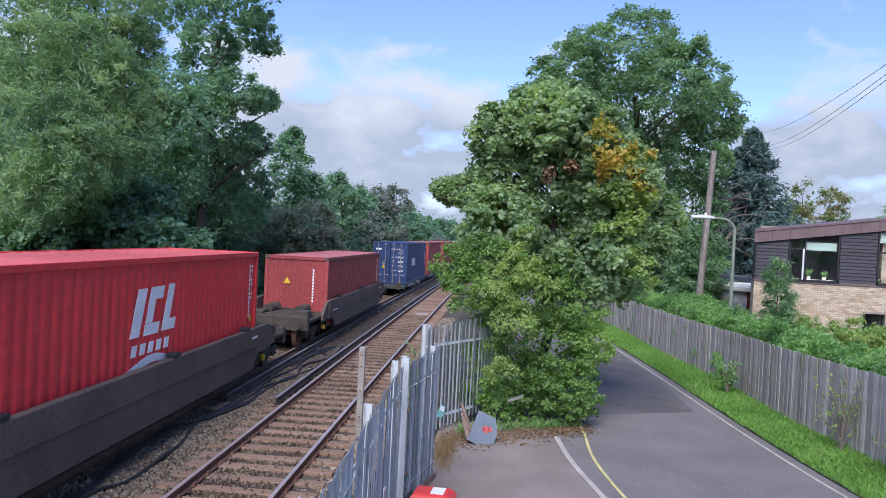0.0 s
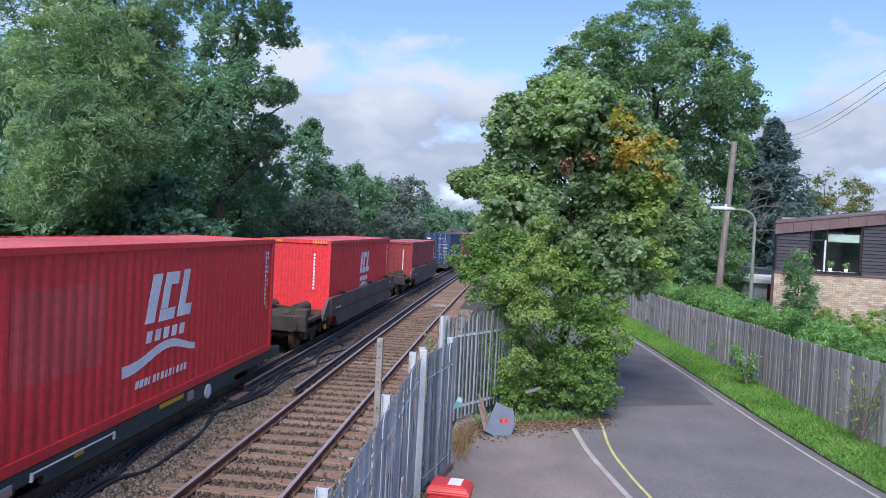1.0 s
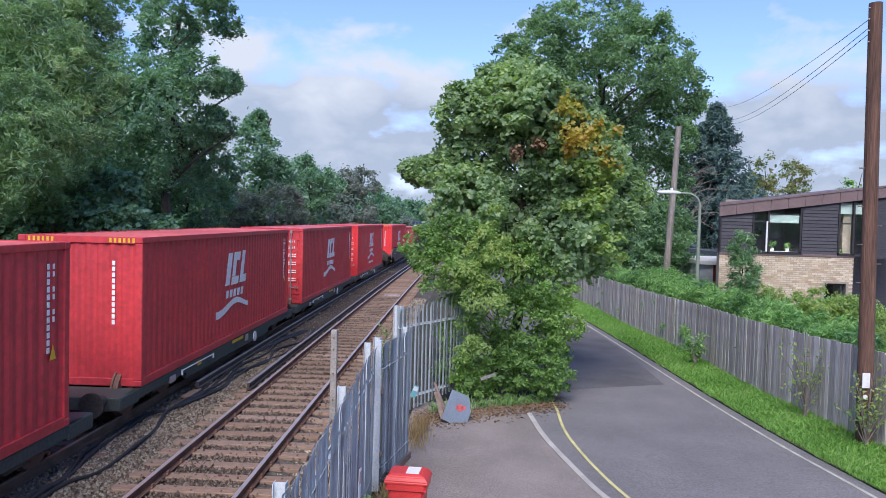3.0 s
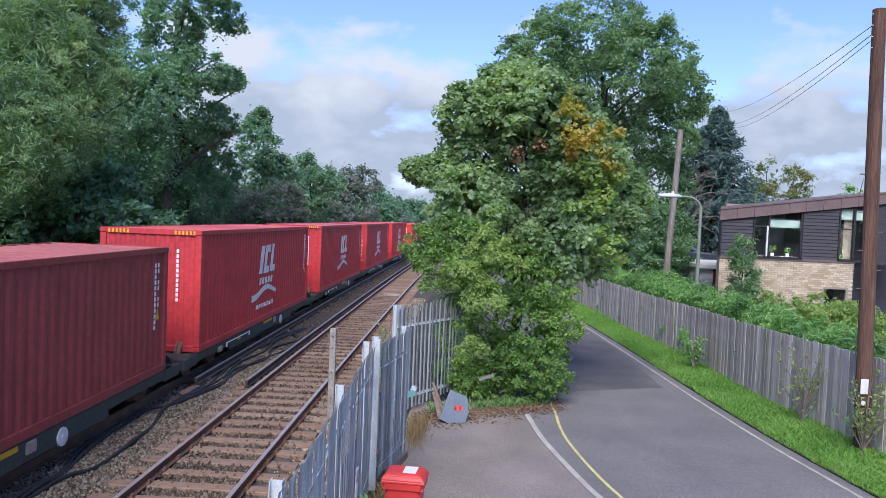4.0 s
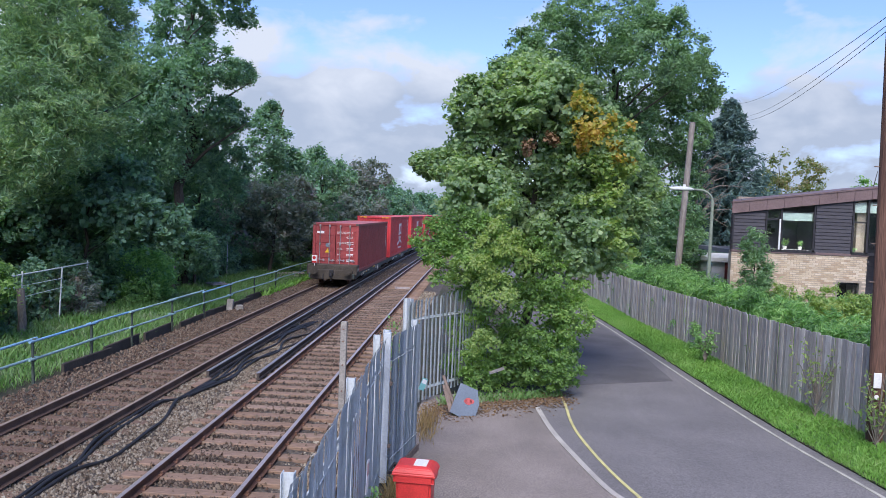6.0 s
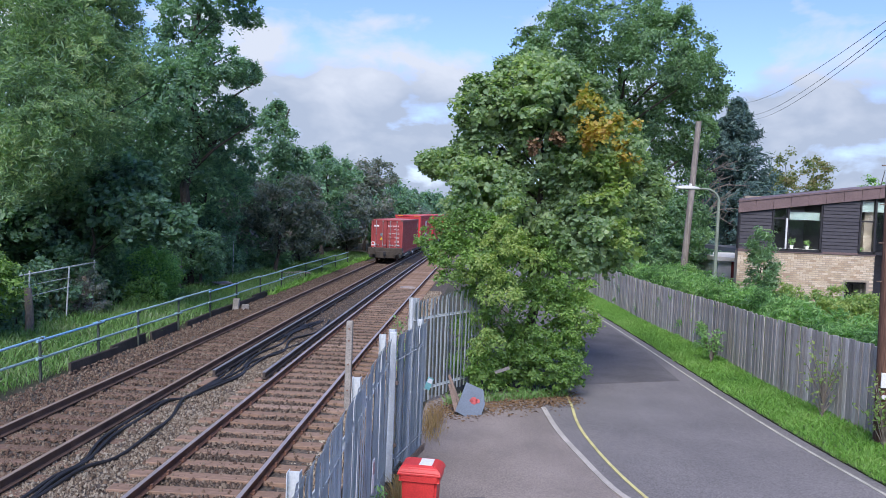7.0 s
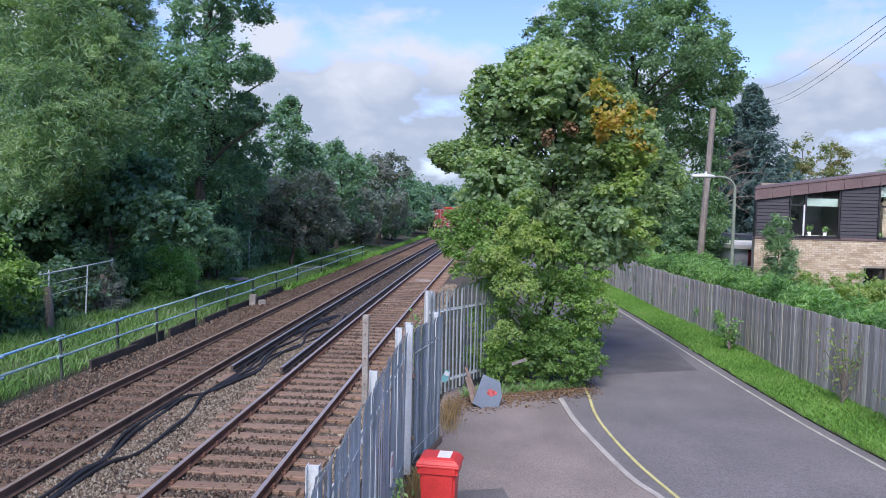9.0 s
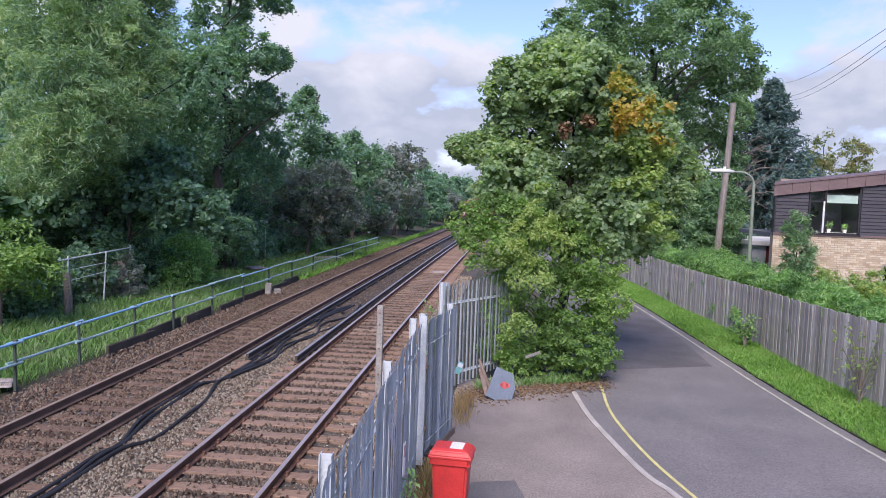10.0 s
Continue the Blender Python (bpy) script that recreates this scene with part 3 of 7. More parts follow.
plate("verge", [(x + 0.30, y) for x, y in VERGE if y < 46] + [(x + 0.6, y) for x, y in FENCE[::-1]], -0.5, ROAD_Z + 0.02, M["soil"], "strip of earth under the grass verge", "verge")


def blades(name, label, material, count, seed, place, h=(0.06, 0.2), w=0.012, lean=0.5):
    """Grass: single bent blades, three points each pair of triangles."""
    rng = np.random.default_rng(seed)
    p = np.array([place(rng) for _ in range(count)])
    a = rng.random(count) * 6.283
    hh = rng.uniform(*h, count) * rng.uniform(0.6, 1.0, count)
    dx, dy = np.cos(a), np.sin(a)
    l = rng.normal(0, lean, (count, 2)) * hh[:, None]
    ww = w * rng.uniform(0.7, 1.5, count)
    v = np.zeros((count, 4, 3))
    v[:, 0] = p + np.stack([dx * ww, dy * ww, 0 * a], 1)
    v[:, 1] = p + np.stack([l[:, 0] * 0.4 + dx * ww, l[:, 1] * 0.4 + dy * ww, hh * 0.62], 1)
    v[:, 2] = p + np.stack([l[:, 0], l[:, 1], hh], 1)
    v[:, 3] = p + np.stack([l[:, 0] * 0.4 - dx * ww, l[:, 1] * 0.4 - dy * ww, hh * 0.62], 1)
    f = np.arange(count * 4).reshape(-1, 4)
    return tagged(raw_mesh(name, v.reshape(-1, 3), f, material), label, "grass", kind="stuff")


def lerp_line(pts, y):
    for (x0, y0), (x1, y1) in zip(pts, pts[1:]):
        if y0 <= y <= y1:
            return x0 + (x1 - x0) * (y - y0) / (y1 - y0)
    return pts[-1][0]


def on_verge(rng):
    y = 9 + 34 * rng.random() ** 1.4
    a, b = lerp_line(RS, y), lerp_line(FENCE, y)
    u = rng.random()
    a += 0.27 + 0.12 * noise.noise((y * 1.1, 3.0, 0.0)) + 0.05 * noise.noise((y * 5.0, 1.0, 0.0))
    return (a + (b - a) * u, y, ROAD_Z + 0.015)


blades("grass_verge", "bright green grass verge along the timber fence", M["grass"], 66000, 11, on_verge, (0.03, 0.19), 0.009, 0.7)

# ---------------------------------------------------------------- plants


def leaves_mesh(name, P, Nn, size, material, parent, rng, lobed=False, slim=False):
    """Leaves at P facing Nn: folded blades, five-pointed ones, or slim hanging ones."""
    n = len(P)
    Nn = Nn / (np.linalg.norm(Nn, axis=1, keepdims=True) + 1e-9)
    r = rng.normal(size=(n, 3))
    T = np.cross(Nn, r); T /= np.linalg.norm(T, axis=1, keepdims=True) + 1e-9
    B = np.cross(Nn, T)
    s = (size * rng.uniform(0.65, 1.3, n))[:, None]
    if lobed:
        shape = [(0, -0.55, 0), (0.55, -0.25, 0.10), (0.30, 0.05, 0.02), (0.50, 0.42, 0.10), (0.0, 0.70, -0.08), (-0.50, 0.42, 0.10), (-0.30, 0.05, 0.02), (-0.55, -0.25, 0.10)]
    elif slim:
        shape = [(0, -0.75, 0.0), (0.17, -0.05, 0.05), (0, 0.80, -0.16), (-0.17, -0.05, 0.05)]
    else:
        shape = [(0, -0.55, -0.02), (0.30, 0.0, 0.07), (0, 0.60, -0.05), (-0.30, 0.0, 0.07)]
    V = np.stack([P + s * (a * T + b * B + c * Nn) for a, b, c in shape], 1)
    f = np.arange(n * len(shape)).reshape(n, -1)
    return raw_mesh(name, V.reshape(-1, 3), f, material, parent)


def boughs(rng, lobes, n, lo, hi):
    """Rounded leaf masses over the outside of a crown's lobes (x, y, z, r); those buried in a neighbour are left out."""
    L = np.asarray([(*q[:3], *(q[3:] if len(q) == 6 else (q[3], q[3], q[3] * 0.9))) for q in lobes], float)
    out = []
    for i, q in enumerate(L):
        for _ in range(n):
            d = rng.normal(size=3)
            d /= np.linalg.norm(d)
            if d[2] < -0.75:
                d[2] = -d[2]
            c = q[:3] + d * q[3:] * rng.uniform(0.72, 0.98)
            gap = np.linalg.norm((c - L[:, :3]) / L[:, 3:], axis=1)
            gap[i] = 9
            if gap.min() < 0.62:
                continue
            r = rng.uniform(lo, hi) * q[3:].mean() * (0.75 + 0.5 * rng.random())
            out.append((*c, r, *d))
    return L, np.array(out)


def crown_points(rng, lobes, n, lo, hi, size, cover, fringe, droop, inner):
    """Places, facings and sizes of leaves: domes of leaves on each bough, loose twigs at the rim, larger shade leaves within."""
    L, B = boughs(rng, lobes, n, lo, hi)
    P, Q, S = [], [], []
    for x, y, z, r, dx, dy, dz in B:
        m = int(cover * 7.0 * r * r / (size * size * 0.5)) + 4
        e = rng.normal(size=(m, 3)) + np.array((dx, dy, dz + 0.55)) * 0.9
        e /= np.linalg.norm(e, axis=1, keepdims=True)
        squash = np.array((rng.uniform(0.85, 1.3), rng.uniform(0.85, 1.3), rng.uniform(0.6, 0.85)))
        u = rng.uniform(0.5, 1.06, (m, 1)) ** 0.8 + rng.normal(0, 0.10, (m, 1))
        P.append(np.array((x, y, z)) + e * r * squash * u)
        Q.append(e * 0.6 + np.array((0, 0, 0.5)) + rng.normal(0, 0.55, (m, 3)))
        S.append(np.full(m, size))
        for _ in range(fringe):
            w = np.array((dx, dy, dz + 0.25)) + rng.normal(0, 0.55, 3)
            w /= np.linalg.norm(w)
            k = int(rng.integers(7, 15))
            t = np.linspace(0.3, 1.0, k)[:, None]
            reach = r * rng.uniform(1.1, 1.75)
            q = np.array((x, y, z)) + w * reach * t + rng.normal(0, size * 0.55, (k, 3))
            q[:, 2] -= droop * reach * (t[:, 0] - 0.3) ** 2
            P.append(q); Q.append(rng.normal(0, 0.5, (k, 3)) + (0, 0, 0.8)); S.append(np.full(k, size * 0.9))
    for q in L:
        r = q[3:].mean()
        m = int(inner * 12 * r * r / (size * size * 2))
        e = rng.normal(size=(m, 3)); e /= np.linalg.norm(e, axis=1, keepdims=True)
        P.append(q[:3] + e * q[3:] * rng.uniform(0.45, 0.86, (m, 1))); Q.append(e + rng.normal(0, 0.4, (m, 3))); S.append(np.full(m, size * 1.4))
    return np.concatenate(P), np.concatenate(Q), np.concatenate(S)


def limbs(bm, rng, base, top, r0, count, spread, seed_h=0.35, n=8):
    """Trunk with side limbs, from base to top."""
    base, top = Vector(base), Vector(top)
    pts = [base.lerp(top, t) + Vector((rng.normal(0, 0.06), rng.normal(0, 0.06), 0)) * (t > 0) * (top.z - base.z) * 0.25 for t in np.linspace(0, 1, 7)]
    tube(bm, pts, [r0 * (1.25 if i == 0 else 1 - 0.8 * i / 6) for i in range(7)], n)
    for _ in range(count):
        t = rng.uniform(seed_h, 0.92)
        p = pts[int(t * 6)].lerp(pts[min(6, int(t * 6) + 1)], t * 6 - int(t * 6))
        a = rng.random() * 6.283
        l = spread * rng.uniform(0.5, 1.0) * (1.15 - 0.5 * t)
        q1 = p + Vector((math.cos(a) * l * 0.5, math.sin(a) * l * 0.5, l * 0.35))
        q2 = p + Vector((math.cos(a + 0.3) * l, math.sin(a + 0.3) * l, l * 0.75))
        rr = r0 * (1 - 0.75 * t) * 0.5
        tube(bm, [p, q1, q2], [rr, rr * 0.6, rr * 0.2], 6)


def tree(name, label, base, top, r0, lobes, size, material, seed, lobed=False, slim=False, bark="bark", nl=9, spread=3.0, n=16, lo=0.28, hi=0.5, cover=0.9, fringe=2, droop=0.3, inner=0.5, category="tree", group="", extra=()):
    rng = np.random.default_rng(seed)
    th = tagged(empty(name), label, category, group)
    bm = bmesh.new()
    limbs(bm, rng, base, top, r0, nl, spread)
    part("trunk", bm, M[bark], th)
    P, Nn, S = crown_points(rng, lobes, n, lo, hi, size, cover, fringe, droop, inner)
    leaves_mesh("crown", P, Nn, S, M[material], th, rng, lobed, slim)
    for nm, m2, lob2, cov2, lab in extra:
        P, Nn, S = crown_points(rng, lob2, 7, 0.5, 0.8, size * 0.85, cov2, 2, droop, 0.0)
        tagged(leaves_mesh(nm, P, Nn, S, M[m2], th, rng, lobed), lab)
    return th


def auto_lobes(rng, x, y, z0, z1, r, n):
    """Rounded masses that fill a crown between z0 and z1."""
    out = []
    for _ in range(n):
        t = rng.random()
        z = z0 + (z1 - z0) * t
        w = r * math.sqrt(max(0.08, 1 - (2 * t - 0.85) ** 2 * 0.75))
        a, d = rng.random() * 6.283, w * 0.62 * math.sqrt(rng.random())
        s = r * rng.uniform(0.30, 0.52)
        out.append((x + math.cos(a) * d, y + math.sin(a) * d, z, s, s, s * 0.85))
    return out


def sycamore():
    lobes = [(1.26, 20.42, 7.13, 1.09), (0.22, 19.83, 6.73, 0.81), (2.06, 19.47, 6.79, 1.09), (3.01, 19.43, 5.82, 1.01), (0.57, 20.7, 5.65, 1.05), (1.81, 20.86, 5.46, 1.47), (3.28, 20.37, 4.72, 1.29), (4.27, 20.57, 4.83, 0.73), (-0.4, 20.27, 5.14, 0.57), (-0.95, 20.9, 5.28, 0.4), (-1.36, 20.71, 5.28, 0.22), (0.29, 19.4, 4.32, 1.01), (1.55, 20.77, 3.92, 1.31), (2.82, 19.45, 3.47, 1.16), (3.87, 20.57, 3.77, 0.76)]
    gold = [(2.6, 18.53, 6.7, 0.27), (2.7, 18.45, 6.24, 0.38), (3.31, 18.41, 5.94, 0.49), (2.81, 18.4, 5.73, 0.22), (3.65, 18.56, 5.6, 0.27)]
    brown = [(1.33, 18.58, 5.64, 0.1), (1.86, 18.52, 5.82, 0.1)]
    pale = [(3.51, 18.55, 4.92, 0.38), (3.23, 18.51, 4.46, 0.26), (3.72, 18.59, 3.39, 0.29), (3.4, 18.56, 3.75, 0.22), (2.9, 18.5, 4.2, 0.3), (3.0, 18.6, 5.3, 0.3)]
    tree("sycamore_tree", "green sycamore with yellowing leaves beside the lane", (1.75, 20.2, -0.35), (1.7, 20.3, 6.6), 0.17, lobes, 0.105, "lf_syc", 21, True,
         nl=16, spread=2.4, n=42, lo=0.20, hi=0.36, cover=0.62, fringe=4, droop=0.35, extra=(("autumn_leaves", "lf_yellow", gold, 0.20, "orange and yellow autumn leaves"), ("withered_leaves", "dry_leaf", brown, 0.1, "withered brown leaves"), ("yellowing_leaves", "lf_lime", pale, 0.3, "yellow-green turning leaves")))


def thicket():
    lobes = [(-0.25, 18.7, 3.6, 0.63), (-0.86, 18.44, 3.32, 0.52), (-0.42, 18.28, 2.79, 0.61), (0.31, 18.26, 3.09, 0.82), (1.31, 18.82, 2.67, 0.92), (2.16, 18.89, 2.35, 0.81), (0.64, 18.67, 1.82, 0.86), (1.77, 18.76, 1.36, 0.87), (2.51, 18.63, 1.55, 0.53), (0.11, 18.9, 1.07, 0.53), (0.9, 18.82, 0.61, 0.63), (1.9, 18.25, 0.41, 0.57), (2.43, 18.85, 0.67, 0.42), (0.27, 18.27, 0.34, 0.41), (1.4, 18.76, 0.15, 0.5), (1.1, 18.34, 0.16, 0.55), (2.04, 18.23, 0.12, 0.46), (0.41, 18.16, 0.07, 0.41), (2.43, 18.15, 0.35, 0.38), (-0.07, 18.39, 0.31, 0.38), (1.49, 18.42, 0.92, 0.62)]
    lime = [(0.12, 17.4, 2.7, 0.4), (-0.35, 17.9, 2.7, 0.37), (0.8, 17.2, 3.7, 0.23), (0.82, 17.2, 3.2, 0.28), (0.65, 17.1, 2.3, 0.41), (1.25, 17.3, 3.0, 0.25), (0.3, 17.3, 1.0, 0.34), (0.45, 17.4, 3.3, 0.23), (0.84, 17.2, 4.2, 0.15)]
    tree("thicket", "dense thicket of ivy and elder around the tree foot", (1.0, 19.0, -0.35), (1.0, 19.1, 1.8), 0.07, lobes, 0.085, "lf_ivy", 22, nl=10, spread=1.1, n=34, lo=0.18, hi=0.36, cover=0.8, fringe=2, category="bush",
         extra=(("lime_foliage", "lf_lime", lime, 0.75, "fresh yellow-green shoots"),))


def chestnut():
    lobes = [(6.95, 41.68, 14.05, 2.95), (4.1, 39.85, 12.71, 2.02), (2.48, 38.7, 11.31, 1.67), (8.97, 38.58, 12.24, 2.35), (11.44, 42.57, 11.14, 1.96), (8.23, 43.06, 11.46, 3.52), (5.56, 41.53, 10.85, 2.47), (10.27, 42.15, 9.23, 2.51), (11.53, 41.22, 8.7, 1.07), (8.09, 43.18, 8.05, 3.21), (10.51, 42.58, 6.2, 2.22), (10.39, 38.51, 3.63, 1.58), (9.09, 42.79, 4.61, 2.86), (9.42, 38.67, 2.75, 1.73), (8.15, 42.15, 2.1, 1.88)]
    tree("chestnut_tree", "tall broad dark green chestnut behind the lane", (7.5, 41, -0.3), (7.4, 41, 12), 0.45, lobes, 0.165, "lf_chest", 23, nl=14, spread=5.0, n=70, lo=0.14, hi=0.27, cover=0.8, fringe=2, droop=0.35)


def conifer(x, y, h, r, seed):
    rng = np.random.default_rng(seed)
    th = tagged(empty("conifer_tree"), "dark blue-green conifer with drooping tiers", "tree")
    bm = bmesh.new()
    tube(bm, [(x, y, -0.3), (x, y, h * 0.5), (x, y, h)], [0.25, 0.15, 0.02], 8)
    part("trunk", bm, M["bark"], th)
    P, Q = [], []
    for k in range(420):
        t = k / 420
        z = h * (0.08 + 0.92 * t)
        rr = r * (1 - t) ** 0.8 * rng.uniform(0.7, 1.15) + 0.15
        a = rng.random() * 6.283
        m = 60
        u = rng.random(m) ** 0.7
        px = x + np.cos(a) * rr * u + rng.normal(0, 0.2, m) * (1.1 - u)
        py = y + np.sin(a) * rr * u + rng.normal(0, 0.2, m) * (1.1 - u)
        pz = z - 0.30 * rr * u + 0.34 * rr * u ** 3 + rng.normal(0, 0.12, m)
        P.append(np.stack([px, py, pz], 1))
        Q.append(np.tile((math.cos(a) * 0.4, math.sin(a) * 0.4, 0.8), (m, 1)) + rng.normal(0, 0.5, (m, 3)))
    leaves_mesh("crown", np.concatenate(P), np.concatenate(Q), 0.26, M["lf_conifer"], th, rng, slim=True)


def left_wood():
    """The belt of trees on the far side of the railway."""
    tree("broadleaf_tree", "tall ash with light drooping foliage beside the railway", (-16.4, 29.5, -0.4), (-14.8, 27.0, 12.1), 0.27, [(-15.54, 25.41, 9.72, 1.98), (-13.16, 24.31, 8.41, 1.45), (-15.01, 23.62, 7.27, 1.67), (-13.39, 23.55, 6.41, 1.4), (-13.35, 25.94, 9.88, 1.35), (-16.05, 26.24, 5.36, 1.37), (-15.88, 25.32, 11.95, 2.26), (-13.92, 25.69, 12.09, 2.1), (-13.21, 25.13, 7.25, 0.93), (-17.3, 26.89, 4.34, 1.4), (-14.89, 26.02, 4.78, 1.26), (-14.05, 26.95, 5.76, 1.1), (-12.26, 25.16, 8.22, 0.94), (-12.88, 26.21, 10.34, 0.88), (-14.12, 24, 7.62, 1.43), (-14.56, 23.5, 6.2, 1.4), (-12.99, 24, 6.83, 1.16), (-13.63, 23.5, 5.15, 1.14), (-12.66, 25, 8.56, 1.02), (-12.32, 25, 6.88, 0.89), (-15.53, 24, 9.03, 1.34), (-14.61, 23, 4.48, 1.03), (-13.56, 24, 9.96, 1.43), (-12.58, 25, 11.71, 1.3)], 0.135, "lf_ash", 31, slim=True, n=40, lo=0.14, hi=0.30, cover=0.5, fringe=5, droop=0.9, inner=0.7, nl=14, spread=3.4, group="trees along the railway")
    tree("broadleaf_tree", "tall ivy-grown ash with thin outer twigs beside the railway", (-13.9, 36.2, -0.4), (-13.5, 36.2, 14.9), 0.31, [(-15.55, 36.55, 10.43, 2.04), (-16.26, 35.08, 8.05, 2.09), (-13.21, 34.16, 8.51, 2.03), (-11.89, 34.07, 10.17, 1.14), (-14.95, 37.25, 6.4, 2.49), (-13.09, 37.65, 7.04, 1.68), (-17.15, 36.43, 5.73, 2.17), (-11.87, 36.92, 8.24, 0.88), (-14.03, 36.17, 12.53, 1.35), (-12.35, 37.74, 13.63, 1.18), (-16.47, 37.26, 14.95, 1.94), (-11.93, 34.01, 14.53, 1.77), (-11.49, 37.43, 10.39, 0.56)], 0.17, "lf_wood", 32, n=46, lo=0.14, hi=0.30, cover=0.8, fringe=4, droop=0.5, inner=0.9, nl=14, spread=4.0, group="trees along the railway")
    tree("broadleaf_tree", "broad-leaved young sycamore under the ash", (-14.6, 27.9, -0.4), (-14.2, 27.9, 3.7), 0.12, [(-15.73, 28.27, 3.67, 1.16), (-13.59, 27.54, 3.63, 1.19), (-12.1, 27.08, 3.36, 0.97), (-16.32, 27.03, 2.92, 1.21), (-14.8, 28.63, 2.28, 1.02), (-18.54, 28.83, 3.26, 1.29), (-11.4, 28.21, 2.94, 0.94), (-16.23, 28.36, 3.22, 1.16), (-17.43, 28.5, 4.06, 1.17), (-15.16, 28.44, 4.45, 1.06), (-13.03, 28.16, 4.5, 1.05)], 0.165, "lf_wood", 33, lobed=True, n=36, lo=0.18, hi=0.36, cover=0.8, fringe=2, nl=6, spread=1.4, group="trees along the railway")
    tree("broadleaf_tree", "dark leafy tree in the belt beside the railway", (-15.3, 41.6, -0.4), (-14.9, 41.6, 5.8), 0.16, [(-16.34, 42.41, 4.83, 2.21), (-14.16, 41.31, 4.39, 1.78), (-13.17, 40.62, 5.78, 1.27), (-14.49, 40.55, 2.22, 1.45), (-18.17, 42.94, 1.53, 1.6), (-18.78, 40.61, 3.78, 1.81), (-20.7, 40.62, 5.27, 1.81), (-16.96, 40.03, 3.53, 1.79), (-22.02, 39.57, 5.49, 1.77)], 0.18, "lf_wood", 34, n=36, lo=0.16, hi=0.34, fringe=2, nl=8, spread=2.4, group="trees along the railway")
    tree("broadleaf_tree", "slender pointed tree standing above the hedge", (-14.0, 52.9, -0.4), (-13.6, 52.9, 10.7), 0.24, [(-14.26, 53.27, 10.69, 0.52), (-14.28, 52.54, 9.5, 1.02), (-13.81, 52.08, 8.1, 1.32), (-14.56, 52.03, 6.33, 1.74), (-12.89, 53.63, 6.46, 1.52), (-14.13, 53.83, 4.62, 1.6)], 0.24, "lf_wood", 35, n=32, lo=0.18, hi=0.36, fringe=3, cover=0.8, nl=8, spread=1.0, group="trees along the railway")
    tree("broadleaf_tree", "grey-green hawthorn with reddish berries beside the railway", (-12.1, 45.9, -0.4), (-11.7, 45.9, 4.3), 0.13, [(-14.26, 46.27, 4.13, 1.65), (-12.28, 45.54, 3.66, 1.63), (-10.8, 45.08, 4.32, 1.48), (-13.5, 45.03, 2.1, 1.41), (-11.66, 46.63, 2.21, 1.56), (-10.29, 46.83, 2.67, 1.39)], 0.19, "lf_grey", 36, n=40, lo=0.15, hi=0.32, fringe=3, nl=8, spread=1.8, group="trees along the railway")
    tree("broadleaf_tree", "dense green hawthorn above the railway bank", (-12.4, 61.6, -0.4), (-12.0, 61.6, 7.7), 0.19, [(-12.99, 62.41, 7.7, 1.21), (-12.39, 61.31, 5.72, 2.01), (-10.89, 60.62, 6.06, 1.71), (-13.64, 60.55, 7.02, 1.08), (-12.19, 62.94, 3.43, 1.87)], 0.26, "lf_wood", 37, n=30, lo=0.17, hi=0.34, fringe=3, nl=6, spread=1.8, group="trees along the railway")
    tree("broadleaf_tree", "grey-green shrubby tree above the railway bank", (-11.0, 75.4, -0.4), (-10.6, 75.4, 7.2), 0.18, [(-12.02, 76.55, 6.52, 2.16), (-9.66, 75.08, 7.2, 1.56), (-10.48, 74.16, 4.55, 2.21), (-13.1, 74.07, 2.64, 1.93), (-9.7, 77.25, 2.58, 1.72)], 0.3, "lf_grey", 38, n=30, lo=0.17, hi=0.34, fringe=2, nl=6, spread=1.8, group="trees along the railway")
    tree("broadleaf_tree", "rounded green tree above the railway bank", (-9.7, 94.7, -0.4), (-9.3, 94.7, 6.2), 0.17, [(-10.65, 96.68, 6.23, 1.94), (-11.24, 94.85, 3.55, 2.26), (-8.66, 93.7, 4.33, 1.39), (-8.1, 93.58, 2.25, 1.39)], 0.36, "lf_wood", 39, n=30, lo=0.17, hi=0.34, fringe=2, nl=6, spread=1.6, group="trees along the railway")
    tree("broadleaf_tree", "low green tree where the railway bends", (-10.0, 128.4, -0.4), (-9.6, 128.4, 5.6), 0.16, [(-11.15, 130.82, 5.64, 1.75), (-9.47, 128.62, 3.93, 1.82), (-11.42, 127.25, 2.26, 1.42), (-7.89, 127.1, 2.37, 1.32)], 0.45, "lf_wood", 40, n=14, fringe=1, nl=5, spread=1.4, group="trees along the railway")
    tree("broadleaf_tree", "distant green trees where the railway bends", (-8.4, 198.8, -0.4), (-8.0, 198.8, 6.8), 0.18, [(-10.39, 201.1, 6.4, 1.94), (-12.41, 198.16, 5.12, 2.06), (-6.91, 196.33, 5.71, 2.19), (-3.59, 196.13, 6.82, 2.19), (-8.85, 202.51, 3, 1.81)], 0.6, "lf_wood", 41, n=12, fringe=1, nl=5, spread=1.4, group="trees along the railway")
    tree("broadleaf_tree", "tall dark tree deep in the belt", (-29.1, 49.9, -0.4), (-28.7, 49.9, 12.3), 0.27, [(-31.71, 50.55, 12.3, 4.14), (-26.18, 49.08, 10.31, 3.65), (-29.46, 48.16, 6.1, 3.94), (-24.11, 48.07, 4.78, 3.58), (-20.94, 51.25, 6.12, 2.67), (-36.49, 51.65, 9.67, 4.23), (-34.85, 50.43, 3.77, 3.75)], 0.34, "lf_wood", 42, n=20, fringe=1, inner=1.0, nl=10, spread=4.0, group="trees along the railway")
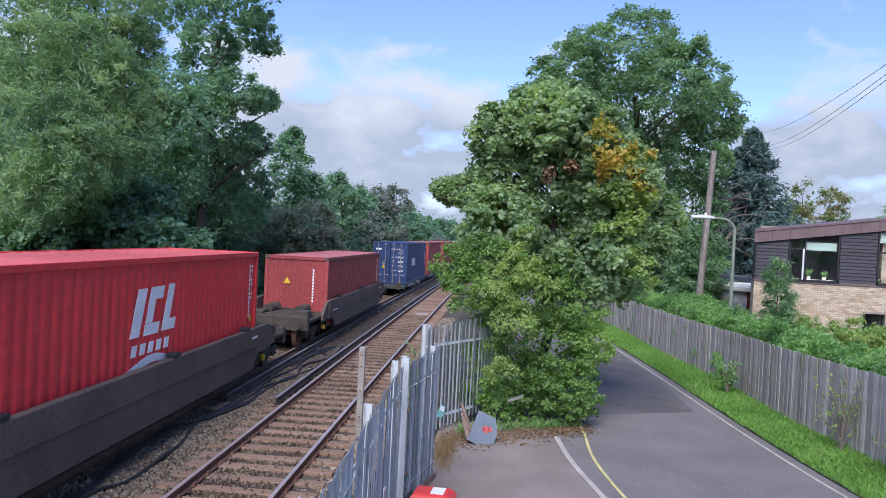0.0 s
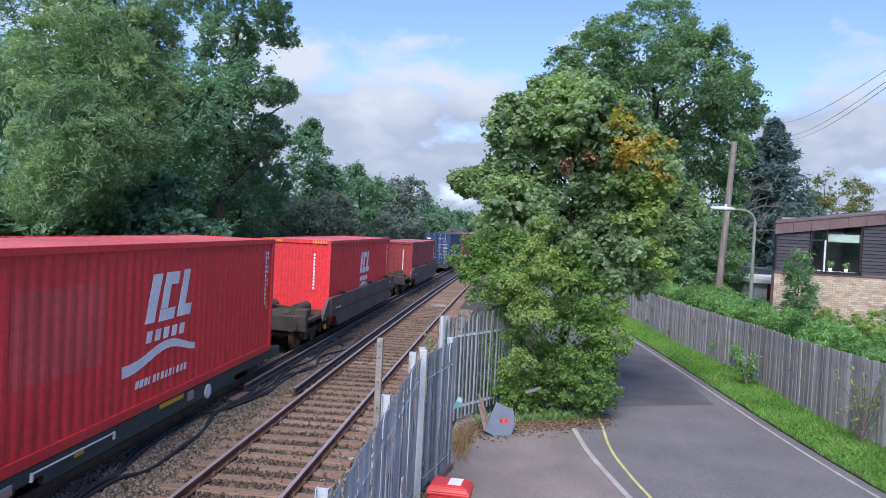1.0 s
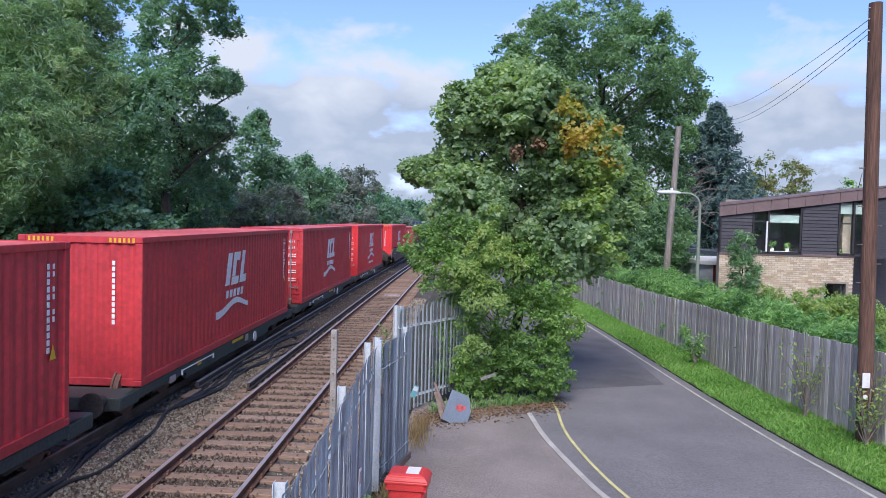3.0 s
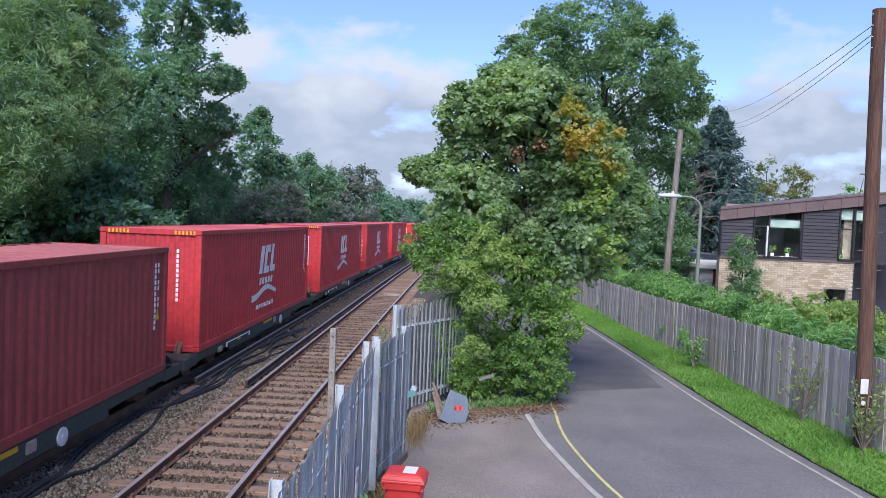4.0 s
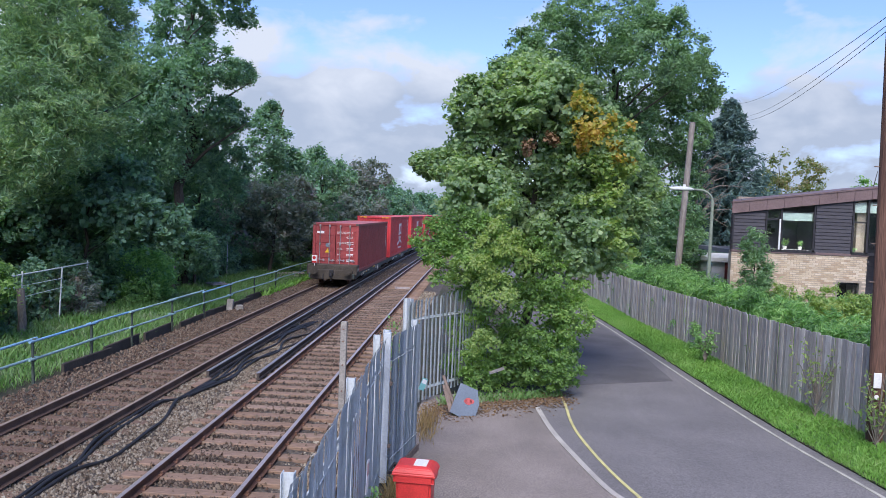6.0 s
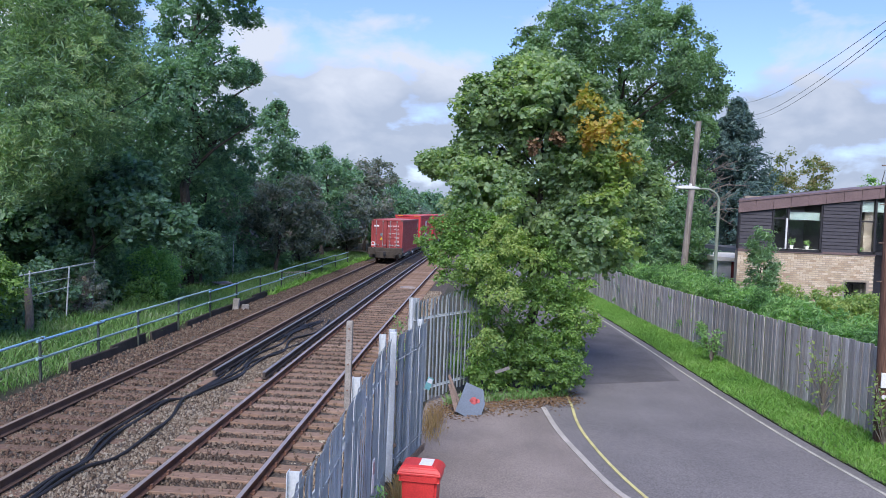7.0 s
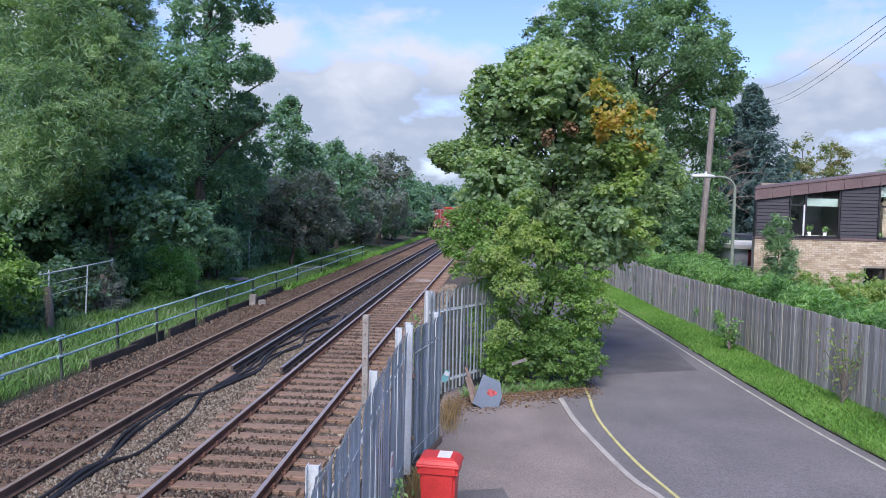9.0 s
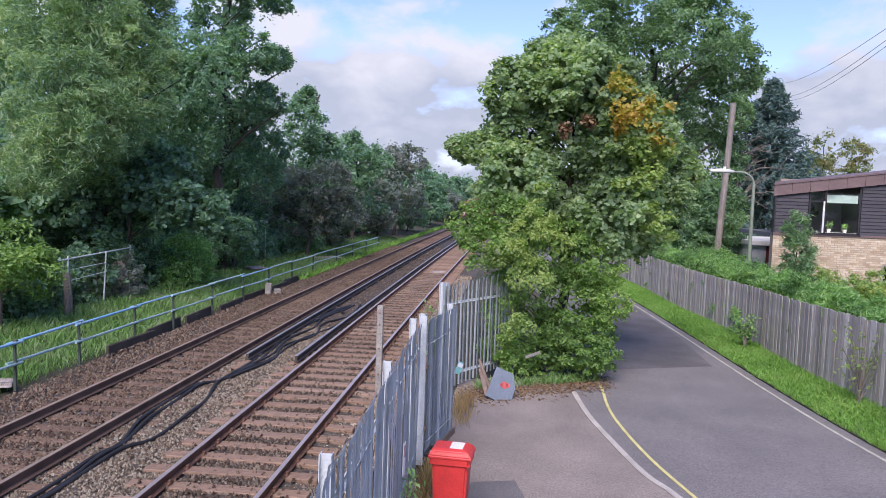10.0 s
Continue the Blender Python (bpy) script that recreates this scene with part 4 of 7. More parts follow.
    # the far end of the belt, behind the bend
    for i, (x, y, h, r) in enumerate(((-12.0, 150, 7.0, 5.0), (-4.0, 176.0, 7.0, 6.0), (4.0, 205.0, 8.0, 7.5))):
        tree("broadleaf_tree", "distant green trees where the railway bends", (x, y, -0.1), (x, y, h * 0.8), 0.15, auto_lobes(np.random.default_rng(i), x, y, 1.5, h - 1.5, r, 14), 0.5, "lf_wood", 300 + i, n=8, nl=5, spread=2.0, fringe=1, group="trees along the railway")


def left_shrubs():
    rows = [(-13.4, 35.5, 3.6, 1.9, "lf_wood", 52), (-12.4, 53.5, 4.6, 2.2, "lf_grey", 55), (-11.6, 68.5, 4.8, 2.4, "lf_grey", 57), (-10.8, 84.0, 4.6, 2.6, "lf_wood", 59), (-10.2, 104.0, 4.6, 2.8, "lf_wood", 60), (-9.4, 117.0, 4.6, 3.0, "lf_grey", 61), (-17.0, 19.0, 5.5, 2.8, "lf_wood", 62)]
    for x, y, h, r, leaf, seed in rows:
        tree("shrub", "dense grey-green hawthorn shrub beside the railway" if leaf == "lf_grey" else "dense dark green shrub beside the railway", (x, y, -0.2), (x, y, h * 0.7), 0.08, auto_lobes(np.random.default_rng(seed), x, y, 0.7, h - 0.8, r, 12), 0.17 if y < 50 else 0.26, leaf, seed, nl=8, spread=1.4, n=14, category="bush", group="shrubs along the railway")


sycamore()
thicket()
chestnut()
conifer(15.2, 46, 11.2, 4.9, 71)
left_wood()
left_shrubs()

# ---------------------------------------------------------------- train
SPEED, TAIL = 18.2, 12.7 - 18.2 * 4.5   # metres a second; place of the last container's rear at 0 s
HALF_W = 1.22


def corrugated(bm, length, z0, z1, x, depth=0.024, period=0.28, axis="y", across=0.0, face=1):
    """A ribbed upright sheet, centred on 0 along its length."""
    n = max(3, int(round(length / period)))
    p = length / n
    pts = []
    for i in range(n):
        a = -length / 2 + i * p
        pts += [(a, 0.0), (a + p * 0.26, 0.0), (a + p * 0.5, -depth), (a + p * 0.76, -depth)]
    pts.append((length / 2, 0.0))
    rows = []
    for z in (z0, z1):
        rows.append([bm.verts.new((x + d * face, a, z) if axis == "y" else (a, x + d * face, z)) for a, d in pts])
    for i in range(len(pts) - 1):
        bm.faces.new((rows[0][i], rows[0][i + 1], rows[1][i + 1], rows[1][i]))


def slanted(bm, y0, y1, z0, z1, slant, x, t=0.008):
    """A leaning bar on the right-hand side of a container."""
    pts = [(y0, z0), (y1, z0), (y1 + slant, z1), (y0 + slant, z1)]
    a = [bm.verts.new((x, y, z)) for y, z in pts]
    b = [bm.verts.new((x + t, y, z)) for y, z in pts]
    bm.faces.new(b); bm.faces.new(a[::-1])
    for i in range(4):
        bm.faces.new((a[i], a[(i + 1) % 4], b[(i + 1) % 4], b[i]))


def ribbon_wave(bm, y0, y1, z, x, t=0.008):
    n = 28
    rows = []
    for i in range(n + 1):
        u = i / n
        zz = z + 0.13 * math.sin(u * 2 * math.pi * 1.0 - 1.9) * (0.6 + 0.5 * u) + 0.10 * u
        w = 0.085 * (1.15 - 0.4 * u)
        y = y0 + (y1 - y0) * u
        rows.append([bm.verts.new(q) for q in ((x, y, zz - w), (x + t, y, zz - w), (x + t, y, zz + w), (x, y, zz + w))])
    for a, b in zip(rows, rows[1:]):
        for k in range(4):
            bm.faces.new((a[k], a[(k + 1) % 4], b[(k + 1) % 4], b[k]))


def text_part(name, body, size, material, parent, m, label=""):
    cu = bpy.data.curves.new(name, "FONT")
    cu.body, cu.size, cu.extrude, cu.resolution_u = body, size, 0.002, 2
    ob = new(name, cu)
    dg = bpy.context.evaluated_depsgraph_get()
    me = bpy.data.meshes.new_from_object(ob.evaluated_get(dg))
    bpy.data.objects.remove(ob)
    me.materials.append(material)
    o2 = new(name, me)
    o2.parent, o2.matrix_basis = parent, m
    if label:
        tagged(o2, label)
    return o2


END_M = pose(0, 0, 0, 90, 0, 0)   # writing that faces -y


def container(label, wall, roof, length=12.19, height=2.9, rear="doors", logo="", code="", plate_=False, faded=False, stripes=True):
    """A shipping container; its base centre is its origin and it lies along y, rear towards -y."""
    th = tagged(empty("shipping_container"), label, "container", "containers on the train")
    h, hw, hl = height, HALF_W, length / 2
    for side in (-1, 1):
        bm = bmesh.new()
        corrugated(bm, length - 0.3, 0.15, h - 0.10, side * (hw - 0.03), face=side)
        if side > 0:
            bmesh.ops.reverse_faces(bm, faces=bm.faces)
        part("side_wall", bm, wall, th)
        for nm, z0, z1 in (("bottom_rail", 0.0, 0.16), ("top_rail", h - 0.11, h)):
            bm = bmesh.new()
            box(bm, side * hw - 0.055 if side > 0 else -hw, side * hw if side > 0 else -hw + 0.055, -hl + 0.15, hl - 0.15, z0, z1, 0.006)
            part(nm, bm, wall, th)
        for end in (-1, 1):
            bm = bmesh.new()
            x0, y0 = side * (hw - 0.075), end * (hl - 0.075)
            box(bm, x0 - 0.075, x0 + 0.075, y0 - 0.075, y0 + 0.075, 0.12, h - 0.12, 0.012)
            part("corner_post", bm, wall, th)
            for z0 in (0.0, h - 0.118):
                bm = bmesh.new()
                box(bm, x0 - 0.083, x0 + 0.083, y0 - 0.083, y0 + 0.083, z0, z0 + 0.118, 0.014)
                part("corner_casting", bm, M["wag_brown"] if roof == M["c_roof_m_lit"] else wall, th)
    bm = bmesh.new()
    n = int(length / 0.42)
    rows = []
    for i in range(n * 2 + 1):
        y = -hl + 0.1 + (length - 0.2) * i / (2 * n)
        z = h - 0.012 - 0.018 * (i % 2)
        rows.append([bm.verts.new((-hw + 0.05, y, z)), bm.verts.new((hw - 0.05, y, z))])
    for a, b in zip(rows, rows[1:]):
        bm.faces.new((a[0], a[1], b[1], b[0]))
    # top sheet in the wall's hue, lightened as if lit by the sky
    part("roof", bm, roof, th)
    for end in (-1, 1):
        for nm, z0, z1 in (("end_sill", 0.0, 0.15), ("end_header", h - 0.13, h)):
            bm = bmesh.new()
            box(bm, -hw + 0.15, hw - 0.15, end * hl - (0.10 if end > 0 else 0), end * hl + (0.10 if end < 0 else 0), z0, z1, 0.008)
            part(nm, bm, wall, th)
    bm = bmesh.new()
    corrugated(bm, 2 * hw - 0.3, 0.14, h - 0.12, hl - 0.03, axis="x", face=1, period=0.25)
    part("end_wall", bm, wall, th)
    if rear == "plain":
        bm = bmesh.new()
        corrugated(bm, 2 * hw - 0.3, 0.14, h - 0.12, -hl + 0.03, axis="x", face=-1, period=0.25)
        part("end_wall", bm, wall, th)
        bm = bmesh.new()
        for k in range(11):
            z = h - 0.55 - k * 0.115
            box(bm, 0.62, 0.68, -hl + 0.018, -hl + 0.026, z, z + 0.085)
        tagged(part("code_marks", bm, M["logo"], th, "small white marks in a column"), kind="stuff")
        bm = bmesh.new()
        if not stripes:
            extrude_tri(bm, -0.35, 1.55, 0.24, -hl + 0.02)
        for k in range(6 if stripes else 0):
            box(bm, -hw + 0.2 + k * 0.09, -hw + 0.245 + k * 0.09, -hl - 0.004, -hl + 0.004, h - 0.11, h - 0.02)
            box(bm, hw - 0.65 + k * 0.09, hw - 0.605 + k * 0.09, -hl - 0.004, -hl + 0.004, h - 0.11, h - 0.02)
        part("hazard_stripes" if stripes else "warning_sign", bm, M["hazard"], th, "yellow stripes on the header" if stripes else "yellow warning triangle")
        if plate_:
            bm = bmesh.new()
            box(bm, 0.05, 0.42, -hl + 0.012, -hl + 0.024, 0.55, 0.98)
            pl = part("height_plate", bm, M["hazard"], th, "yellow plate with dark lettering")
            text_part("height_mark", "9'6", 0.13, M["black"], pl, pose(0.13, -hl + 0.010, 0.70, 90, 0, 0))
            bm = bmesh.new()
            box(bm, 0.09, 0.38, -hl + 0.009, -hl + 0.013, 0.87, 0.93); box(bm, 0.13, 0.34, -hl + 0.009, -hl + 0.013, 0.59, 0.65)
            tagged(part("plate_marks", bm, M["black"], pl), kind="stuff")
    else:
        for k in (-1, 1):
            bm = bmesh.new()
            c = k * 0.54
            box(bm, c - 0.525, c + 0.525, -hl + 0.03, -hl + 0.07, 0.16, h - 0.14, 0.006)
            for j in range(5):
                z = 0.30 + j * (h - 0.6) / 5
                box(bm, c - 0.46, c + 0.46, -hl + 0.012, -hl + 0.035, z + 0.05, z + (h - 0.6) / 5 - 0.1, 0.01)
            d = part("door", bm, wall, th)
            for o in (-0.29, 0.22):
                bm = bmesh.new()
                xx = c + o
                cyl(bm, (xx, -hl - 0.028, 0.10), (xx, -hl - 0.028, h - 0.08), 0.021, n=8)
                for z in (0.1, 0.62, h * 0.55, h - 0.2):
                    box(bm, xx - 0.045, xx + 0.045, -hl - 0.05, -hl + 0.02, z, z + 0.11, 0.008)
                part("locking_bar", bm, M["steel_rod"], d)
                bm = bmesh.new()
                box(bm, xx - 0.02, xx + 0.30, -hl - 0.05, -hl - 0.03, 0.60, 0.635, 0.005)
                box(bm, xx + 0.18, xx + 0.24, -hl - 0.045, -hl + 0.02, 0.56, 0.68, 0.005)
                part("handle", bm, M["steel_rod"], d)
            for z in (0.35, 0.95, 1.5, h - 0.45):
                bm = bmesh.new()
                box(bm, k * (hw - 0.17) - 0.06, k * (hw - 0.17) + 0.06, -hl - 0.012, -hl + 0.03, z, z + 0.09, 0.006)
                part("hinge", bm, wall, d)
        if code:
            z = h - 0.55
            text_part("marking", code, 0.165, M["logo"], th, pose(0.08, -hl + 0.006, z, 90, 0, 0) @ Matrix.Diagonal((0.74, 1, 1, 1)), "white stencilled marking")
            text_part("marking", "42G1" if height < 2.7 else "45G1", 0.165, M["logo"], th, pose(0.56, -hl + 0.006, z - 0.24, 90, 0, 0))
            for j, wd in enumerate(("MAX.GROSS", "TARE", "NET", "CU.CAP.")):
                zz = z - 0.52 - j * 0.31
                text_part("marking", wd, 0.105, M["logo"], th, pose(0.10, -hl + 0.006, zz, 90, 0, 0))
                bm = bmesh.new()
                [box(bm, 0.60 + j * 0.052, 0.638 + j * 0.052, -hl + 0.002, -hl + 0.008, zz + dz, zz + dz + 0.042) for j in range(7) for dz in (0.05, -0.03)]
                tagged(part("weight_marks", bm, M["logo"], th), kind="stuff")
            bm = bmesh.new()
            extrude_tri(bm, -0.42, 1.02 if height < 2.7 else 1.1, 0.22, -hl + 0.004)
            part("warning_sign", bm, M["hazard"], th, "yellow warning triangle")
            bm = bmesh.new()
            box(bm, -1.0, -0.62, -hl + 0.004, -hl + 0.010, h - 0.56, h - 0.44)
            part("company_mark", bm, M["logo"], th, "pale band of the owner")
            bm = bmesh.new()
            cyl(bm, (-0.42, -hl + 0.010, 1.42), (-0.42, -hl + 0.002, 1.42), 0.11, n=16)
            part("round_mark", bm, M["sign_grey"], th, "round pale blue sticker")
    # small marks near the front corner of the side
    bm = bmesh.new()
    for k in range(12):
        z = h - 0.40 - k * 0.115
        box(bm, hw - 0.028, hw - 0.020, hl - 0.62, hl - 0.55, z, z + 0.085)
        if k % 3 < 2 and k < 9:
            box(bm, hw - 0.028, hw - 0.020, hl - 0.46, hl - 0.41, z, z + 0.08)
    tagged(part("code_marks", bm, M["logo"], th, "small white marks in a column"), kind="stuff")
    bm = bmesh.new()
    a = [bm.verts.new((hw - 0.022, y, z)) for y, z in ((hl - 0.55, 1.12), (hl - 0.36, 1.12), (hl - 0.455, 1.36))]
    bm.faces.new(a)
    part("warning_sign", bm, M["hazard"], th, "yellow warning triangle")
    if logo:
        x, y = hw - 0.036, -hl
        bm = bmesh.new()
        slanted(bm, y + 5.22, y + 5.57, h - 1.40, h - 0.55, 0.28, x)
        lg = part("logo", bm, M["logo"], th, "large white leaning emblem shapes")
        bm = bmesh.new()
        slanted(bm, y + 5.80, y + 6.08, h - 1.19, h - 0.77, 0.13, x)
        slanted(bm, y + 5.74, y + 6.34, h - 1.41, h - 1.20, 0.06, x)
        slanted(bm, y + 5.94, y + 6.50, h - 0.77, h - 0.54, 0.07, x)
        part("logo_curve", bm, M["logo"], lg)
        bm = bmesh.new()
        slanted(bm, y + 6.55, y + 6.83, h - 1.19, h - 0.52, 0.20, x)
        slanted(bm, y + 6.48, y + 7.06, h - 1.40, h - 1.19, 0.06, x)
        part("logo_angle", bm, M["logo"], lg)
        bm = bmesh.new()
        for k in range(5):
            slanted(bm, y + 5.28 + k * 0.33, y + 5.48 + k * 0.33, h - 1.74, h - 1.54, 0.05, x)
        tagged(part("word_bars", bm, M["logo"], lg), kind="stuff")
        if logo in ("full", "wave"):
            bm = bmesh.new()
            ribbon_wave(bm, y + 4.5, y + 7.35, h - 2.03, x)
            part("wave", bm, M["logo"], lg, "white wavy ribbon")
        if logo == "full":
            bm = bmesh.new()
            for k, w in enumerate((0.16, 0.16, 0.16, 0.06, 0.14, 0.10, 0.14, 0.12, 0.12, 0.06, 0.12, 0.12, 0.14)):
                yy = y + 4.95 + k * 0.16
                slanted(bm, yy, yy + w * 0.72, h - 2.47, h - 2.34, 0.03, x)
            tagged(part("address_bars", bm, M["logo"], lg, "small white bars"), kind="stuff")
    if faded:
        bm = bmesh.new()
        corrugated(bm, length - 0.3, 1.07, 2.33, hw - 0.03 + 0.004, face=1)
        bmesh.ops.delete(bm, geom=[v for v in bm.verts if not -hl + 1.68 < v.co.y < -hl + 3.95], context="VERTS")
        bmesh.ops.reverse_faces(bm, faces=bm.faces)
        part("repainted_patch", bm, M["c_red_faded"], th, "paler repainted panel")
    return th


def extrude_tri(bm, x, z, s, y):
    a = [bm.verts.new((x + dx * s, yy, z + dz * s)) for yy in (y, y + 0.006) for dx, dz in ((-0.6, 0), (0.6, 0), (0, 1.0))]
    bm.faces.new(a[:3]); bm.faces.new(a[3:][::-1])
    for i in range(3):
        bm.faces.new((a[i], a[3 + i], a[3 + (i + 1) % 3], a[(i + 1) % 3]))


M["c_red_faded"] = mat("c_red_faded", (0.72, 0.085, 0.085), 0.55, var=0.15, scale=0.9, fine=9, bump=0.06)


def bogie(parent, y):
    bg = new("bogie")
    bg.parent, bg.location = parent, (0, y, 0)
    for side in (-1, 1):
        bm = bmesh.new()
        x = side * 1.0
        box(bm, x - 0.06, x + 0.06, -1.25, 1.25, 0.42, 0.60, 0.02)
        for k in (-0.9, 0.9):
            box(bm, x - 0.10, x + 0.10, k - 0.17, k + 0.17, 0.32, 0.62, 0.02)
        box(bm, x - 0.09, x + 0.09, -0.3, 0.3, 0.28, 0.62, 0.02)
        part("side_frame", bm, M["wag_dark"], bg)
    for k in (-0.9, 0.9):
        bm = bmesh.new()
        cyl(bm, (-0.72, 0, 0), (0.72, 0, 0), 0.08, n=10)
        for side in (-1, 1):
            cyl(bm, (side * 0.72, 0, 0), (side * 0.82, 0, 0), 0.46, n=24)
            cyl(bm, (side * 0.68, 0, 0), (side * 0.72, 0, 0), 0.49, n=24)
            for j in range(5):
                a = j * 2 * math.pi / 5
                box(bm, side * 0.82 - 0.008, side * 0.82 + 0.008, 0.14, 0.36, -0.03, 0.03, 0.0, pose(0, 0, 0, math.degrees(a), 0, 0))
        part("wheelset", bm, M["rust"], bg).location = (0, k, 0.462)


def buffers(th, y, out, z=0.85):
    for side in (-1, 1):
        bm = bmesh.new()
        x = side * 0.87
        cyl(bm, (x, y, z), (x, y + out * 0.38, z), 0.10, n=12)
        cyl(bm, (x, y + out * 0.38, z), (x, y + out * 0.43, z), 0.23, n=18)
        part("buffer", bm, M["wag_dark"], th)


def flat_wagon(tail=False):
    """A low container flat; origin on the rail under the container's middle."""
    th = tagged(empty("flat_wagon"), "low dark green container flat wagon with a black last headstock" if tail else "low dark green container flat wagon with white handwheel", "wagon", "wagons of the train")
    for side in (-1, 1):
        bm = bmesh.new()
        x = side * 1.14
        box(bm, x - 0.05, x + 0.05, -6.6, 6.6, 0.40, 0.60, 0.01)
        vs = box(bm, x - 0.045, x + 0.045, -3.6, 3.6, 0.26, 0.41, 0.01)
        part("sole_bar", bm, M["wag_green"], th)
        bm = bmesh.new()
        cyl(bm, (side * 1.17, 2.0, 0.37), (side * 1.215, 2.0, 0.37), 0.15, n=18)
        cyl(bm, (side * 1.215, 2.0, 0.37), (side * 1.225, 2.0, 0.37), 0.04, n=10)
        part("handwheel", bm, M["white"], th, "round white brake handwheel")
        bm = bmesh.new()
        cyl(bm, (side * 1.20, -3.9, 0.50), (side * 1.20, -1.8, 0.50), 0.016, n=6)
        for k in (-3.9, -1.8):
            box(bm, side * 1.20 - 0.02, side * 1.20 + 0.02, k - 0.02, k + 0.02, 0.40, 0.52)
        part("side_handrail", bm, M["white"], th)
        bm = bmesh.new()
        box(bm, side * 1.195 - 0.006, side * 1.195 + 0.006, -0.2, 0.8, 0.50, 0.58)
        part("side_mark", bm, M["hazard"], th, "yellow plate on the sole bar")
        bm = bmesh.new()
        box(bm, side * 1.195 - 0.006, side * 1.195 + 0.006, -2.9, -2.65, 0.42, 0.52)
        part("side_mark", bm, M["hazard"], th)
        bm = bmesh.new()
        box(bm, side * 1.20 - 0.03, side * 1.20 + 0.02, 1.0, 1.25, 0.38, 0.56, 0.01)
        part("bracket", bm, M["steel_rod"], th)
        bm = bmesh.new()
        box(bm, side * 1.20 - 0.03, side * 1.20 + 0.02, -4.6, -4.3, 0.36, 0.5, 0.01)
        part("bracket", bm, M["steel_rod"], th)
    bm = bmesh.new()
    box(bm, -0.4, 0.4, -6.5, 6.5, 0.36, 0.56)
    for k in range(-6, 7):
        box(bm, -1.1, 1.1, k - 0.08, k + 0.08, 0.45, 0.585)
    part("cross_frame", bm, M["wag_dark"], th)
    for end in (-1, 1):
        bm = bmesh.new()
        y0, y1 = (6.12, 6.95) if end > 0 else (-6.95, -6.12)
        box(bm, -1.2, 1.2, y0, y1, 0.34, 0.60 if not (tail and end < 0) else 0.62, 0.02)
        part("end_platform", bm, M["wag_green"], th)
        bogie(th, end * 4.9)
    if tail:
        bm = bmesh.new()
        box(bm, -1.32, 1.32, -6.86, -6.14, 0.52, 1.06, 0.04)
        box(bm, -1.10, 1.10, -7.0, -6.84, 0.30, 0.80, 0.03)
        part("headstock", bm, M["wag_dark"], th, "grimy black-brown headstock")
        buffers(th, -6.95, -1, 0.80)
        bm = bmesh.new()
        box(bm, -0.12, 0.12, -7.06, -6.98, 0.50, 0.80, 0.02)
        cyl(bm, (0, -7.04, 0.60), (0, -7.30, 0.48), 0.05, n=8)
        tube(bm, [(0.06, -7.1, 0.66), (0.05, -7.22, 0.45), (0.02, -7.18, 0.25)], 0.035, 6)
        tube(bm, [(-0.4, -7.05, 0.6), (-0.42, -7.16, 0.35), (-0.3, -7.1, 0.22)], 0.022, 6)
        part("coupling", bm, M["black"], th)
        bm = bmesh.new()
        for k in range(9):
            box(bm, 1.325, 1.329, -6.74 + k * 0.06, -6.70 + k * 0.06, 0.74, 0.90)
        tagged(part("plate_marks", bm, M["concrete"], th), kind="stuff")
    else:
        buffers(th, -6.95, -1, 0.55)
    return th


